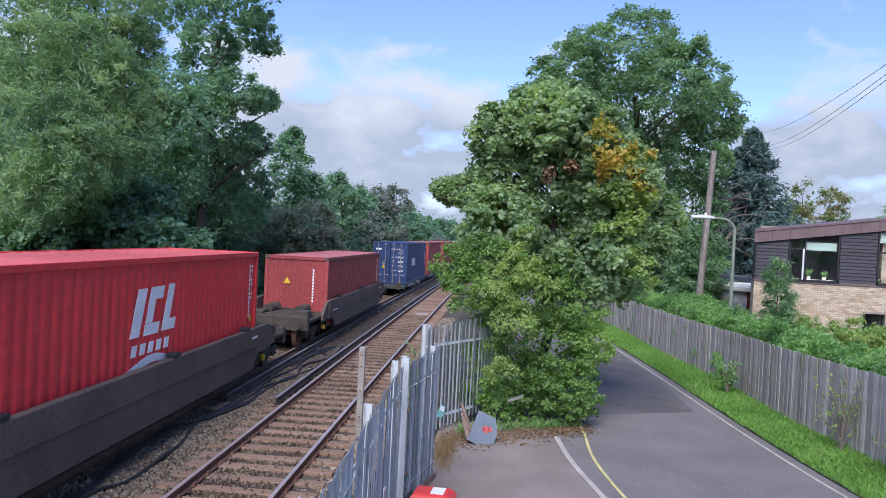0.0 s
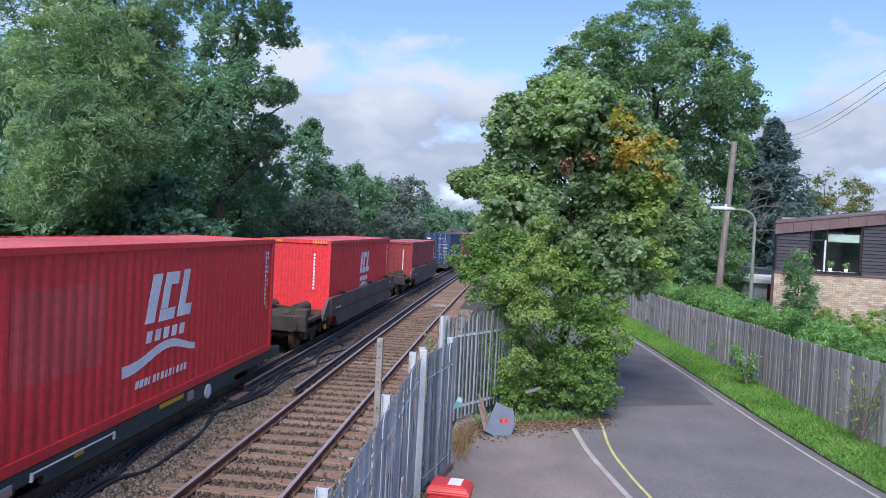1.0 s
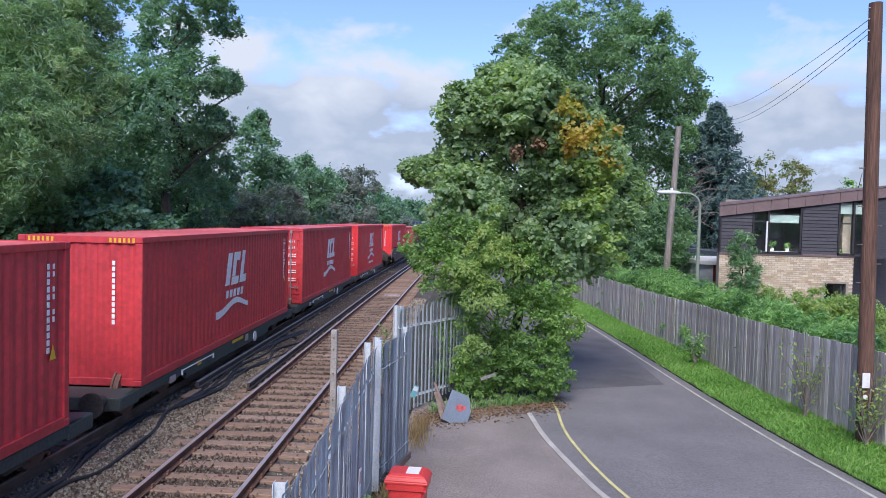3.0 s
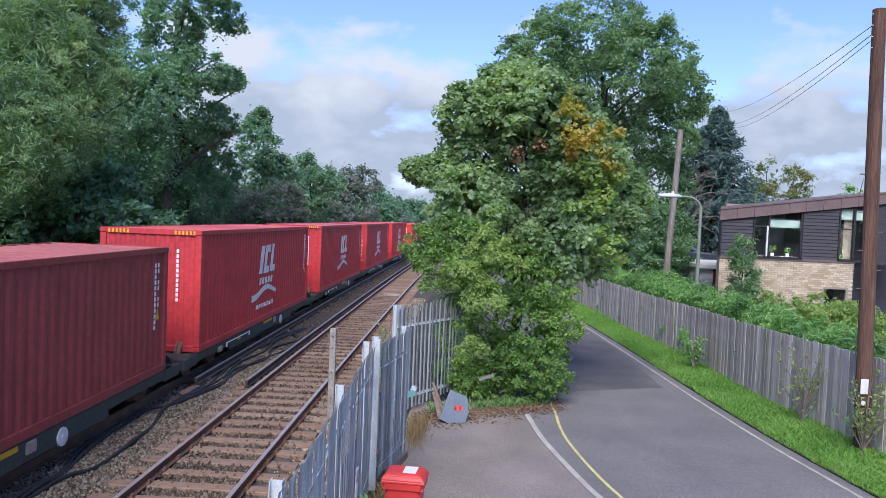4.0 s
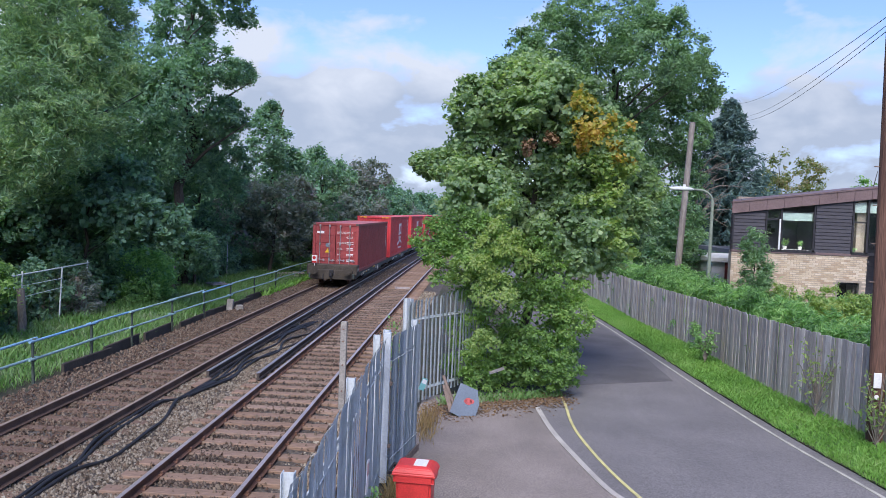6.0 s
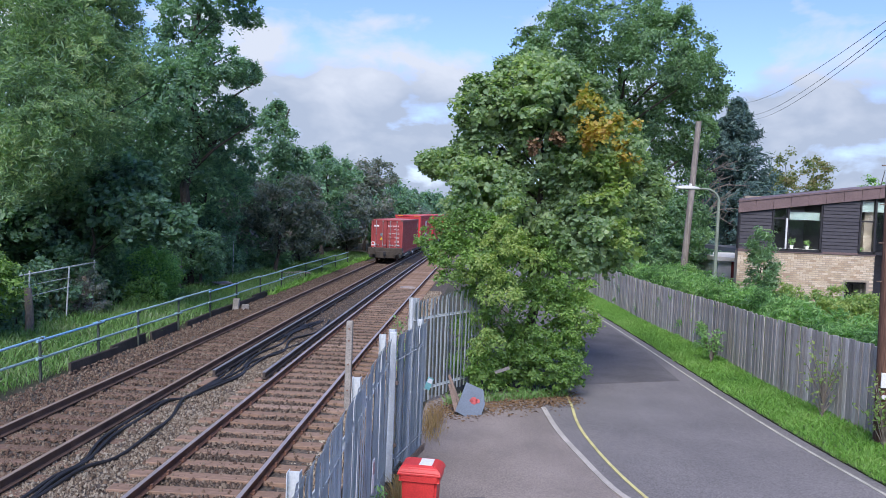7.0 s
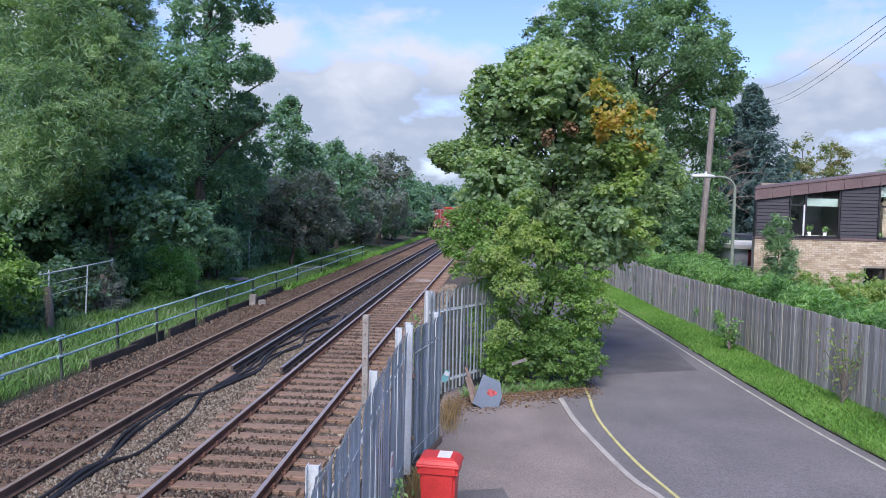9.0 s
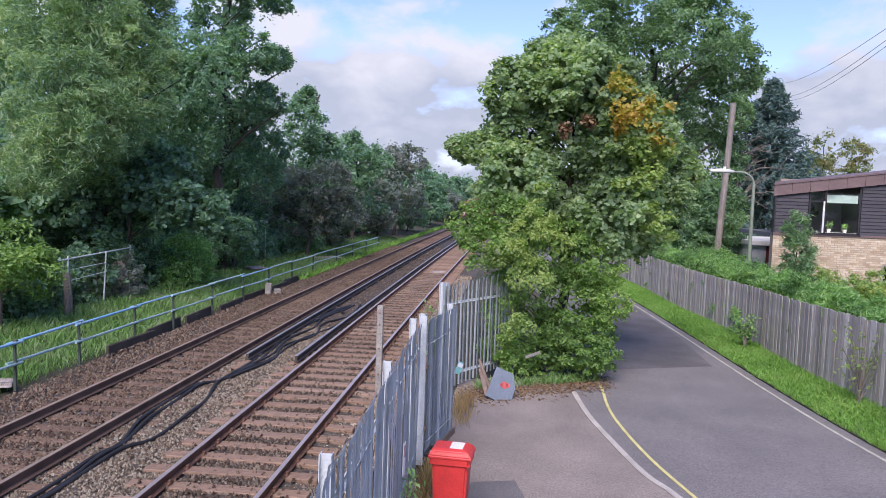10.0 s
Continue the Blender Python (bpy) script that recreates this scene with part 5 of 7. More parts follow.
def pocket_wagon():
    """A deep-sided wagon; the container sits down between its tall side beams."""
    th = tagged(empty("pocket_wagon"), "brown deep-sided pocket wagon with raised ends over the bogies", "wagon", "wagons of the train")
    for side in (-1, 1):
        bm = bmesh.new()
        x = side * 1.36
        box(bm, x - 0.07, x + 0.07, -6.55, 6.55, 0.98, 1.48, 0.015)
        for q in ((-6.55, -5.6), (5.6, 6.55)):
            box(bm, x - 0.06, x + 0.06, q[0], q[1], 0.80, 1.0, 0.01)
        part("upper_beam", bm, M["wag_brown"], th)
        bm = bmesh.new()
        pts = [(-6.0, 0.98), (-5.4, 0.42), (5.4, 0.42), (6.0, 0.98)]
        a = [bm.verts.new((x - 0.045, y, z)) for y, z in pts]
        b = [bm.verts.new((x + 0.045, y, z)) for y, z in pts]
        bm.faces.new(a); bm.faces.new(b[::-1])
        for i in range(4):
            bm.faces.new((a[i], a[(i + 1) % 4], b[(i + 1) % 4], b[i]))
        bmesh.ops.recalc_face_normals(bm, faces=bm.faces)
        part("side_beam", bm, M["wag_brown"], th)
        for y in (-4.6, 0.6, 4.8):
            bm = bmesh.new()
            box(bm, x - 0.09, x + 0.09, y - 0.14, y + 0.14, 1.48, 1.57, 0.012)
            part("locating_spigot", bm, M["black"], th)
        bm = bmesh.new()
        box(bm, x + side * 0.072 - 0.004, x + side * 0.072 + 0.004, -5.9, -5.1, 1.06, 1.10)
        part("side_mark", bm, M["white"], th)
        bm = bmesh.new()
        box(bm, x + side * 0.072 - 0.004, x + side * 0.072 + 0.004, 5.2, 5.6, 1.22, 1.28)
        part("side_mark", bm, M["white"], th)
        for end in (-1, 1):
            bm = bmesh.new()
            y = end * 6.7
            tube(bm, [(side * 1.3, y + end * 0.1, 0.75), (side * 1.3, y + end * 0.1, 1.25), (side * 1.3, y + end * 0.45, 1.25), (side * 1.3, y + end * 0.45, 0.75)], 0.022, 6)
            part("grab_handle", bm, M["steel_rod"], th)
            bm = bmesh.new()
            box(bm, side * 1.25 - 0.05, side * 1.25 + 0.06, y - 0.05, y + 0.07, 0.45, 0.6, 0.02)
            cyl(bm, (side * 1.25, y + 0.12, 0.6), (side * 1.25, y + 0.12, 0.42), 0.03, n=8)
            part("brake_valve", bm, M["hazard"], th, "yellow brake fitting")
    bm = bmesh.new()
    box(bm, -1.3, 1.3, -5.5, 5.5, 0.40, 0.46)
    part("floor", bm, M["wag_dark"], th)
    for end in (-1, 1):
        bm = bmesh.new()
        a, b = sorted((end * 6.3, end * 8.9))
        box(bm, -1.25, 1.25, a, b, 0.86, 0.98, 0.02)
        box(bm, -0.4, 0.4, a, b, 0.98, 1.10, 0.02)
        y0 = end * 8.9
        box(bm, -1.25, 1.25, y0 - 0.12, y0 + 0.12, 0.62, 1.12, 0.03)
        part("end_platform", bm, M["wag_dark"], th)
        for tx, ty in ((-0.55, 7.15), (0.62, 7.35)):
            bm = bmesh.new()
            cyl(bm, (tx, end * (ty - 0.55), 1.17), (tx, end * (ty + 0.6), 1.17), 0.19, n=16)
            cyl(bm, (tx, end * (ty - 0.62), 1.17), (tx, end * (ty - 0.55), 1.17), 0.12, n=12)
            part("air_tank", bm, M["wag_dark"], th)
        bm = bmesh.new()
        box(bm, -1.28, 1.28, min(end * 6.16, end * 6.28), max(end * 6.16, end * 6.28), 0.42, 1.02, 0.01)
        part("bulkhead", bm, M["wag_dark"], th)
        for side in (-1, 1):
            bm = bmesh.new()
            pr = [(6.5, 1.46), (6.85, 1.40), (7.35, 1.0), (7.35, 0.86), (6.5, 0.86)]
            a1 = [bm.verts.new((side * 1.30, end * y, z)) for y, z in pr]
            b1 = [bm.verts.new((side * 1.39, end * y, z)) for y, z in pr]
            bm.faces.new(a1); bm.faces.new(b1[::-1])
            for i in range(5):
                bm.faces.new((a1[i], a1[(i + 1) % 5], b1[(i + 1) % 5], b1[i]))
            bmesh.ops.recalc_face_normals(bm, faces=bm.faces)
            part("beam_end", bm, M["wag_brown"], th)
        bm = bmesh.new()
        tube(bm, [(-1.1, end * 6.8, 1.04), (-0.4, end * 7.0, 1.20), (0.5, end * 6.9, 1.10), (1.15, end * 7.8, 1.05)], 0.035, 6)
        tube(bm, [(-1.0, end * 8.3, 1.04), (0.0, end * 8.1, 1.12), (1.0, end * 8.4, 1.04)], 0.03, 6)
        box(bm, 0.65, 1.1, min(end * 7.9, end * 8.4), max(end * 7.9, end * 8.4), 0.98, 1.24, 0.03)
        box(bm, -1.05, -0.5, min(end * 7.7, end * 8.4), max(end * 7.7, end * 8.4), 0.98, 1.20, 0.03)
        part("brake_gear", bm, M["wag_dark"], th)
        bogie(th, end * 7.5)
        buffers(th, end * 8.95, end, 0.9)
    return th


EMBLEM = "weathered red shipping container with white emblem"
# place of the rear from the train's last container, then what stands there
TRAIN = []


def build_train():
    flat = flat_wagon()
    spare = [flat]

    def a_flat():
        return spare.pop() if spare else copy_thing(flat, Matrix())

    deck = 0.62
    TRAIN.append((flat_wagon(True), 6.1, 0.0))
    TRAIN.append((container("faded maroon shipping container with plain sides and barred doors", M["c_maroon"], M["c_roof_m_lit"], height=2.59, code="DRYU 424775 3"), 6.1, deck))
    full = container(EMBLEM + ", closed end to the rear", M["c_red2"], M["c_roof_lit"], rear="plain", logo="full", plate_=True)
    TRAIN.append((full, 20.3, deck)); TRAIN.append((a_flat(), 20.3, 0.0))
    one = container(EMBLEM + " and wavy ribbon", M["c_red2"], M["c_roof_lit"], rear="plain", logo="wave")
    TRAIN.append((one, 35.2, deck)); TRAIN.append((a_flat(), 35.2, 0.0))
    doors = container(EMBLEM + ", barred doors to the rear", M["c_red2"], M["c_roof_lit"], rear="doors", logo="wave", code="NZKU 915486 1")
    TRAIN.append((doors, 49.8, deck)); TRAIN.append((a_flat(), 49.8, 0.0))
    pale = container(EMBLEM + " and a paler repainted panel", M["c_red"], M["c_roof_lit"], rear="doors", logo="full", code="SEGU 451820 6", faded=True)
    TRAIN.append((pale, 64.4, deck)); TRAIN.append((a_flat(), 64.4, 0.0))
    pw = pocket_wagon()
    TRAIN.append((pw, 82.8, 0.0))
    TRAIN.append((container(EMBLEM + ", sunk in a pocket wagon", M["c_red"], M["c_roof_lit"], rear="plain", logo="full"), 82.8, 0.50))
    TRAIN.append((copy_thing(pw, Matrix()), 103.5, 0.0))
    TRAIN.append((container("dull maroon shipping container sunk in a pocket wagon", M["c_maroon"], M["c_roof_m_lit"], height=2.59, rear="plain", stripes=False), 103.5, 0.46))
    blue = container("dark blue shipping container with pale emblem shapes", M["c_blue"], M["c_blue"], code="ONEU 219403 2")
    bm = bmesh.new()
    for k in range(3):
        slanted(bm, -3.2 + k * 0.75, -2.75 + k * 0.75, 1.2, 1.75, 0.1, HALF_W - 0.036)
    part("logo", bm, M["logo"], blue, "white emblem shapes")
    TRAIN.append((blue, 127.8, deck)); TRAIN.append((a_flat(), 127.8, 0.0))
    dull = container("dull maroon high shipping container", M["c_maroon"], M["c_roof_m_lit"], rear="plain")
    TRAIN.append((dull, 142.4, deck)); TRAIN.append((a_flat(), 142.4, 0.0))
    for k in range(2):
        TRAIN.append((copy_thing(dull, Matrix()), 157.0 + 14.6 * k, deck)); TRAIN.append((a_flat(), 157.0 + 14.6 * k, 0.0))
    # a red and white tail lamp stands on the last headstock
    lamp = tagged(empty("tail_lamp"), "white and red tail lamp on the last wagon", "lamp")
    bm = bmesh.new()
    box(bm, -0.13, 0.13, -0.08, 0.08, 0.06, 0.46, 0.02); box(bm, -0.02, 0.02, -0.03, 0.03, -0.2, 0.08)
    part("case", bm, M["white"], lamp)
    bm = bmesh.new()
    cyl(bm, (0, -0.08, 0.34), (0, -0.10, 0.34), 0.08, n=16); box(bm, -0.12, 0.12, -0.092, -0.082, 0.08, 0.17)
    part("lens", bm, M["red_lens"], lamp, "red lens")
    TRAIN.append((lamp, -0.80, 1.06, -0.92))


M["red_lens"] = mat("red_lens", (0.55, 0.03, 0.03), 0.3, var=0.1, scale=4, fine=30, bump=0.0)
build_train()


def motions():
    """The whole train runs away along the far track."""
    for th, s, z, *off in TRAIN:
        rows = []
        for k in range(21):
            t = k * 0.5
            y = TAIL + SPEED * t + s
            p = along(FAR_X, off[0] if off else 0.0, y, z)
            rows.append((t, pose(p.x, p.y, p.z, 0, 0, line_turn(y))))
        walk(th, rows)
        for o in th.children_recursive:
            if o.name.startswith("wheelset"):
                m = o.location.copy()
                walk(o, [(k / 30, pose(m.x, m.y, m.z, -math.degrees(SPEED / 0.46 * k / 30), 0, 0)) for k in range(301)])

# ---------------------------------------------------------------- fences by the road


def shared_piece(name, bm, material):
    me = bpy.data.meshes.new(name)
    bm.to_mesh(me); bm.free()
    me.materials.append(material)
    return me


def pale_mesh(h, splay=1.0):
    """A ridged steel pale with a three-pointed head bent outwards at its tip."""
    bm = bmesh.new()
    prof = [(-0.036, 0.0), (-0.022, 0.003), (-0.012, 0.007), (0.012, 0.007), (0.022, 0.003), (0.036, 0.0)]
    rows = []
    for z, w, lean in ((0, 1, 0), (h - 0.16, 1, 0), (h - 0.06, 1, 0.015)):
        rows.append([bm.verts.new((x * w, y + lean * splay, z)) for x, y in prof])
    for a, b in zip(rows, rows[1:]):
        for i in range(len(prof) - 1):
            bm.faces.new((a[i], a[i + 1], b[i + 1], b[i]))
    top = rows[-1]
    tips = [bm.verts.new((-0.05, 0.055 * splay, h - 0.01)), bm.verts.new((0.0, 0.085 * splay, h + 0.03)), bm.verts.new((0.05, 0.055 * splay, h - 0.01))]
    bm.faces.new((top[0], top[1], tips[0])); bm.faces.new((top[2], top[3], tips[1])); bm.faces.new((top[4], top[5], tips[2]))
    ext = bmesh.ops.solidify(bm, geom=bm.faces[:], thickness=0.003)
    return shared_piece("pale", bm, M["galv"])


PALE = pale_mesh(2.36)
WIDE_PALE = pale_mesh(2.36)
for v in WIDE_PALE.vertices:
    v.co.x *= 1.42


def i_post(th, x, y, z1, rz=0.0, w=0.10, name="post"):
    bm = bmesh.new()
    for a, b, c, d in ((-w / 2, w / 2, -0.05, -0.043), (-w / 2, w / 2, 0.043, 0.05), (-0.004, 0.004, -0.043, 0.043)):
        box(bm, a, b, c, d, 0, z1 - ROAD_Z + 0.06)
    ob = part(name, bm, M["galv"], th)
    ob.matrix_basis = pose(x, y, ROAD_Z - 0.06, 0, 0, rz)
    return ob


def palisade(pts, label, step, posts, gate=False, lift=0.03, rise=0.0):
    """Pales and two rails along a straight run; posts stand behind."""
    th = tagged(empty("palisade_gate" if gate else "palisade_fence"), label, "gate" if gate else "fence")
    a, b = Vector(pts[0]), Vector(pts[1])
    d = (b - a).normalized()
    n = Vector((d.y, -d.x))
    rz = math.degrees(math.atan2(d.y, d.x))
    k, s, rng = 0, 0.03, random.Random(3)
    L = (b - a).length
    while s < L:
        p = a + d * s
        ob = new("pale", WIDE_PALE if step < 0.12 else PALE)
        ob.parent = th
        ob.matrix_basis = pose(p.x, p.y, ROAD_Z + lift + rise * s + rng.uniform(-0.01, 0.01), rng.uniform(-0.5, 0.5), rng.uniform(-0.6, 0.6), rz + 180)
        s += step
    for z in (ROAD_Z + 0.35, ROAD_Z + 1.95):
        bm = bmesh.new()
        q0, q1 = a - n * 0.035, b - n * 0.035
        vs = box(bm, 0, L, -0.006, 0.006, -0.025, 0.025)
        vs2 = box(bm, 0, L, -0.045, 0.0, -0.025, -0.018)
        ob = part("rail", bm, M["galv"], th)
        ob.matrix_basis = pose(q0.x, q0.y, z, 0, 0, rz)
    for s, z1 in posts:
        p = a + d * s - n * 0.10
        i_post(th, p.x, p.y, z1, rz, name="post")
    return th


# the run beside the track, the gate leaf, and the run that goes into the thicket
palisade([(-1.18, 3.0), (-1.25, 11.70)], "galvanised steel palisade fence beside the railway", 0.105, [(2.67, 2.0), (5.9, 2.02), (8.6, 2.1)])
GATE = palisade([(-1.14, 11.98), (-0.80, 13.55)], "galvanised steel palisade gate leaf, slightly ajar", 0.10, [(0.0, 2.12), (1.57, 2.08)], gate=True)
palisade([(-1.22, 16.4), (0.62, 19.3)], "galvanised steel palisade fence running into the thicket", 0.145, [(0.02, 2.12), (0.16, 2.10), (2.6, 2.0)], rise=0.07)
bm = bmesh.new()
box(bm, -0.012, 0.012, 0.0, 1.6, -0.02, 0.10, 0.004)
ob = part("bottom_board", bm, M["galv_rust"], GATE, "rusty strip along the foot of the gate")
ob.matrix_basis = pose(-1.09, 11.99, ROAD_Z + 0.03, 0, 0, -12)
for z in (0.55, 1.55):
    bm = bmesh.new()
    box(bm, -0.05, 0.05, -0.03, 0.03, z, z + 0.07, 0.008)
    cyl(bm, (0.04, -0.05, z + 0.035), (0.04, 0.05, z + 0.035), 0.025, n=8)
    ob = part("hinge", bm, M["galv_rust"], GATE)
    ob.matrix_basis = pose(-1.17, 11.88, ROAD_Z)
bm = bmesh.new()
box(bm, -0.055, 0.055, -0.05, 0.05, 0, 2.40, 0.006)
ob = part("gate_post", bm, M["galv"], GATE)
ob.matrix_basis = pose(-1.21, 11.86, ROAD_Z)


def small_sign(x, y, z, rz, w, h, m1, m2, label):
    th = tagged(empty("sign", x, y, z, rz), label, "sign")
    bm = bmesh.new(); box(bm, -w / 2, w / 2, -0.004, 0.004, 0, h, 0.002)
    part("plate", bm, m1, th)
    bm = bmesh.new(); box(bm, -w * 0.4, w * 0.4, -0.007, -0.0045, h * 0.55, h * 0.9)
    part("band", bm, m2, th)
    return th


M["teal"] = mat("teal", (0.20, 0.50, 0.48), 0.5, var=0.15, scale=5, fine=40, bump=0.03)
M["pinkish"] = mat("pinkish", (0.62, 0.45, 0.45), 0.5, var=0.3, scale=7, fine=40, bump=0.03)
ob = small_sign(-0.775, 13.5, 0.82, 20, 0.13, 0.22, M["teal"], M["white"], "small faded teal notice on the gate")
ob.matrix_basis = pose(-0.745, 13.5, 0.82, 0, 25, 40)
ob = small_sign(-1.12, 9.1, 0.55, 80, 0.09, 0.42, M["white"], M["pinkish"], "narrow faded notice on the palisade fence")
ob.matrix_basis = pose(-1.12, 9.1, 0.55, 0, 3, 80)


def concrete_post(x, y, z1):
    th = tagged(empty("concrete_post", x, y, -0.35), "weathered pale concrete post beside the track", "post")
    bm = bmesh.new()
    box(bm, -0.065, 0.065, -0.065, 0.065, 0, z1 + 0.35, 0.012)
    part("shaft", bm, M["concrete"], th)
    for z in (0.55, 1.1, 1.6, 1.85):
        bm = bmesh.new()
        cyl(bm, (0.0, -0.062, z), (0.0, -0.085, z), 0.018, n=8)
        part("bolt", bm, M["rust"], th)


concrete_post(-2.53, 15.74, 1.66)


def wheelie_bin(x, y, rz, k=0.80):
    th = tagged(empty("wheelie_bin", x, y, ROAD_Z + 0.006, rz), "bright red plastic wheelie bin with white label", "bin")

    def ring(bm, w, d, z, o=0.0):
        return [bm.verts.new((sx * w * k, (sy * d + o) * k, z)) for sx, sy in ((-1, -1), (1, -1), (1, 1), (-1, 1))]

    bm = bmesh.new()
    rows = [ring(bm, 0.20, 0.23, 0.02), ring(bm, 0.215, 0.25, 0.10), ring(bm, 0.245, 0.29, 0.84), ring(bm, 0.275, 0.33, 0.85), ring(bm, 0.275, 0.33, 0.93)]
    for a, b in zip(rows, rows[1:]):
        for i in range(4):
            bm.faces.new((a[i], a[(i + 1) % 4], b[(i + 1) % 4], b[i]))
    bm.faces.new(rows[0][::-1]); bm.faces.new(rows[-1])
    bmesh.ops.bevel(bm, geom=[e for e in bm.edges if abs(e.verts[0].co.z - e.verts[1].co.z) > 0.05], offset=0.03, segments=2, affect="EDGES")
    part("body", bm, M["red_bin"], th)
    bm = bmesh.new()
    rows = [ring(bm, 0.285, 0.35, 0.935), ring(bm, 0.285, 0.35, 0.965), ring(bm, 0.25, 0.30, 1.025, 0.01), ring(bm, 0.20, 0.24, 1.05, 0.015)]
    for a, b in zip(rows, rows[1:]):
        for i in range(4):
            bm.faces.new((a[i], a[(i + 1) % 4], b[(i + 1) % 4], b[i]))
    bm.faces.new(rows[0][::-1]); bm.faces.new(rows[-1])
    bmesh.ops.bevel(bm, geom=[e for e in bm.edges if e.verts[0].co.z > 0.95 and e.verts[1].co.z > 0.95], offset=0.012, segments=2, affect="EDGES")
    part("lid", bm, M["red_bin"], th)
    bm = bmesh.new(); box(bm, -0.13, 0.13, -0.15, 0.02, 1.047, 1.054)
    part("label", bm, M["white"], th, "white paper label")
    bm = bmesh.new()
    cyl(bm, (-0.2, 0.33, 0.95), (0.2, 0.33, 0.95), 0.018, n=10)
    for s in (-0.2, 0.2):
        box(bm, s * 0.75 - 0.02, s * 0.75 + 0.02, 0.25, 0.34, 0.92, 0.97, 0.005)
    part("handle", bm, M["black"], th)
    for s in (-1, 1):
        bm = bmesh.new()
        cyl(bm, (s * 0.16, 0.2, 0.10), (s * 0.21, 0.2, 0.10), 0.10, n=18)
        part("wheel", bm, M["black"], th)


wheelie_bin(-0.56, 9.75, 84)


def fallen_sign():
    th = tagged(empty("fallen_sign", -0.02, 15.95, ROAD_Z), "grey metal sheet with faded red mark, leaning in the weeds", "sign")
    bm = bmesh.new()
    pts = [(-0.28, 0.0), (0.05, -0.02), (0.29, 0.16), (0.29, 0.42), (0.15, 0.72), (-0.26, 0.72)]
    lo = [bm.verts.new((x, 0, z)) for x, z in pts]; hi = [bm.verts.new((x, 0.02, z)) for x, z in pts]
    bm.faces.new(lo); bm.faces.new(hi[::-1])
    for i in range(6):
        bm.faces.new((lo[i], hi[i], hi[(i + 1) % 6], lo[(i + 1) % 6]))
    sh = part("sheet", bm, M["sign_grey"], th)
    sh.matrix_basis = pose(0.02, 0, 0.0, -26, 24, 10) @ Matrix.Diagonal((1.0, 1, 0.95, 1))
    bm = bmesh.new()
    for a, b in ((-0.02, 0.16), (0.06, 0.10), (-0.08, 0.07)):
        slant = bmesh.ops.create_circle(bm, cap_ends=True, segments=7, radius=b * 0.55, matrix=pose(0.05 + a, -0.004, 0.40 + a * 0.4, 90, 0, 0))
    mk = part("red_mark", bm, M["sign_red"], sh, "faded red patch")
    bm = bmesh.new()
    box(bm, -0.03, 0.03, -0.03, 0.03, 0, 0.92, 0.006)
    fr = part("frame", bm, M["galv_rust"], th, "rusty frame leg")
    fr.matrix_basis = pose(-0.05, 0.06, 0.0, -18, -24, 0)
    bm = bmesh.new()
    box(bm, -0.05, 0.05, -0.02, 0.02, 0, 0.62, 0.006)
    fr = part("frame", bm, M["galv_rust"], th)
    fr.matrix_basis = pose(-0.20, 0.03, 0.08, -28, -18, 0)


fallen_sign()


def timber_fence():
    th = tagged(empty("timber_fence"), "weathered grey close-boarded timber fence along the lane", "fence")
    bm = bmesh.new()
    box(bm, -0.058, 0.058, -0.010, 0.010, 0.0, 1.0, 0.003)
    me = shared_piece("board", bm, M["fence_wood"])
    rng = random.Random(8)
    pts = [Vector(p) for p in FENCE if 9.0 < p[1] < 47]
    s, seg, count = 0.0, 0, 0
    total = sum((b - a).length for a, b in zip(pts, pts[1:]))
    pos = 0.0
    while pos < total and count < 300:
        r, i = pos, 0
        while i < len(pts) - 2 and r > (pts[i + 1] - pts[i]).length:
            r -= (pts[i + 1] - pts[i]).length; i += 1
        d = (pts[i + 1] - pts[i]).normalized()
        p = pts[i] + d * r
        top = 1.60 - max(0, min(1, (p.y - 16) / 12)) * 0.17 + rng.uniform(-0.02, 0.015)
        ob = new("board", me)
        ob.parent = th
        ob.matrix_basis = pose(p.x + rng.uniform(-0.006, 0.006) + (0.006 if count % 2 else -0.006), p.y, ROAD_Z - 0.02 + rng.uniform(0, 0.02), rng.uniform(-0.5, 0.5), rng.uniform(-0.6, 0.6), math.degrees(math.atan2(d.y, d.x)) + rng.uniform(-4, 4)) @ Matrix.Diagonal((1, 1, top - ROAD_Z, 1))
        if count % 17 == 5:
            bm = bmesh.new()
            box(bm, -0.06, 0.06, -0.05, 0.05, 0, top - ROAD_Z - 0.05, 0.01)
            o2 = part("post", bm, M["fence_wood"], th)
            n = Vector((d.y, -d.x))
            q = p + n * 0.075
            o2.matrix_basis = pose(q.x, q.y, ROAD_Z - 0.05, 0, 0, math.degrees(math.atan2(d.y, d.x)))
        pos += 0.122
        count += 1


timber_fence()


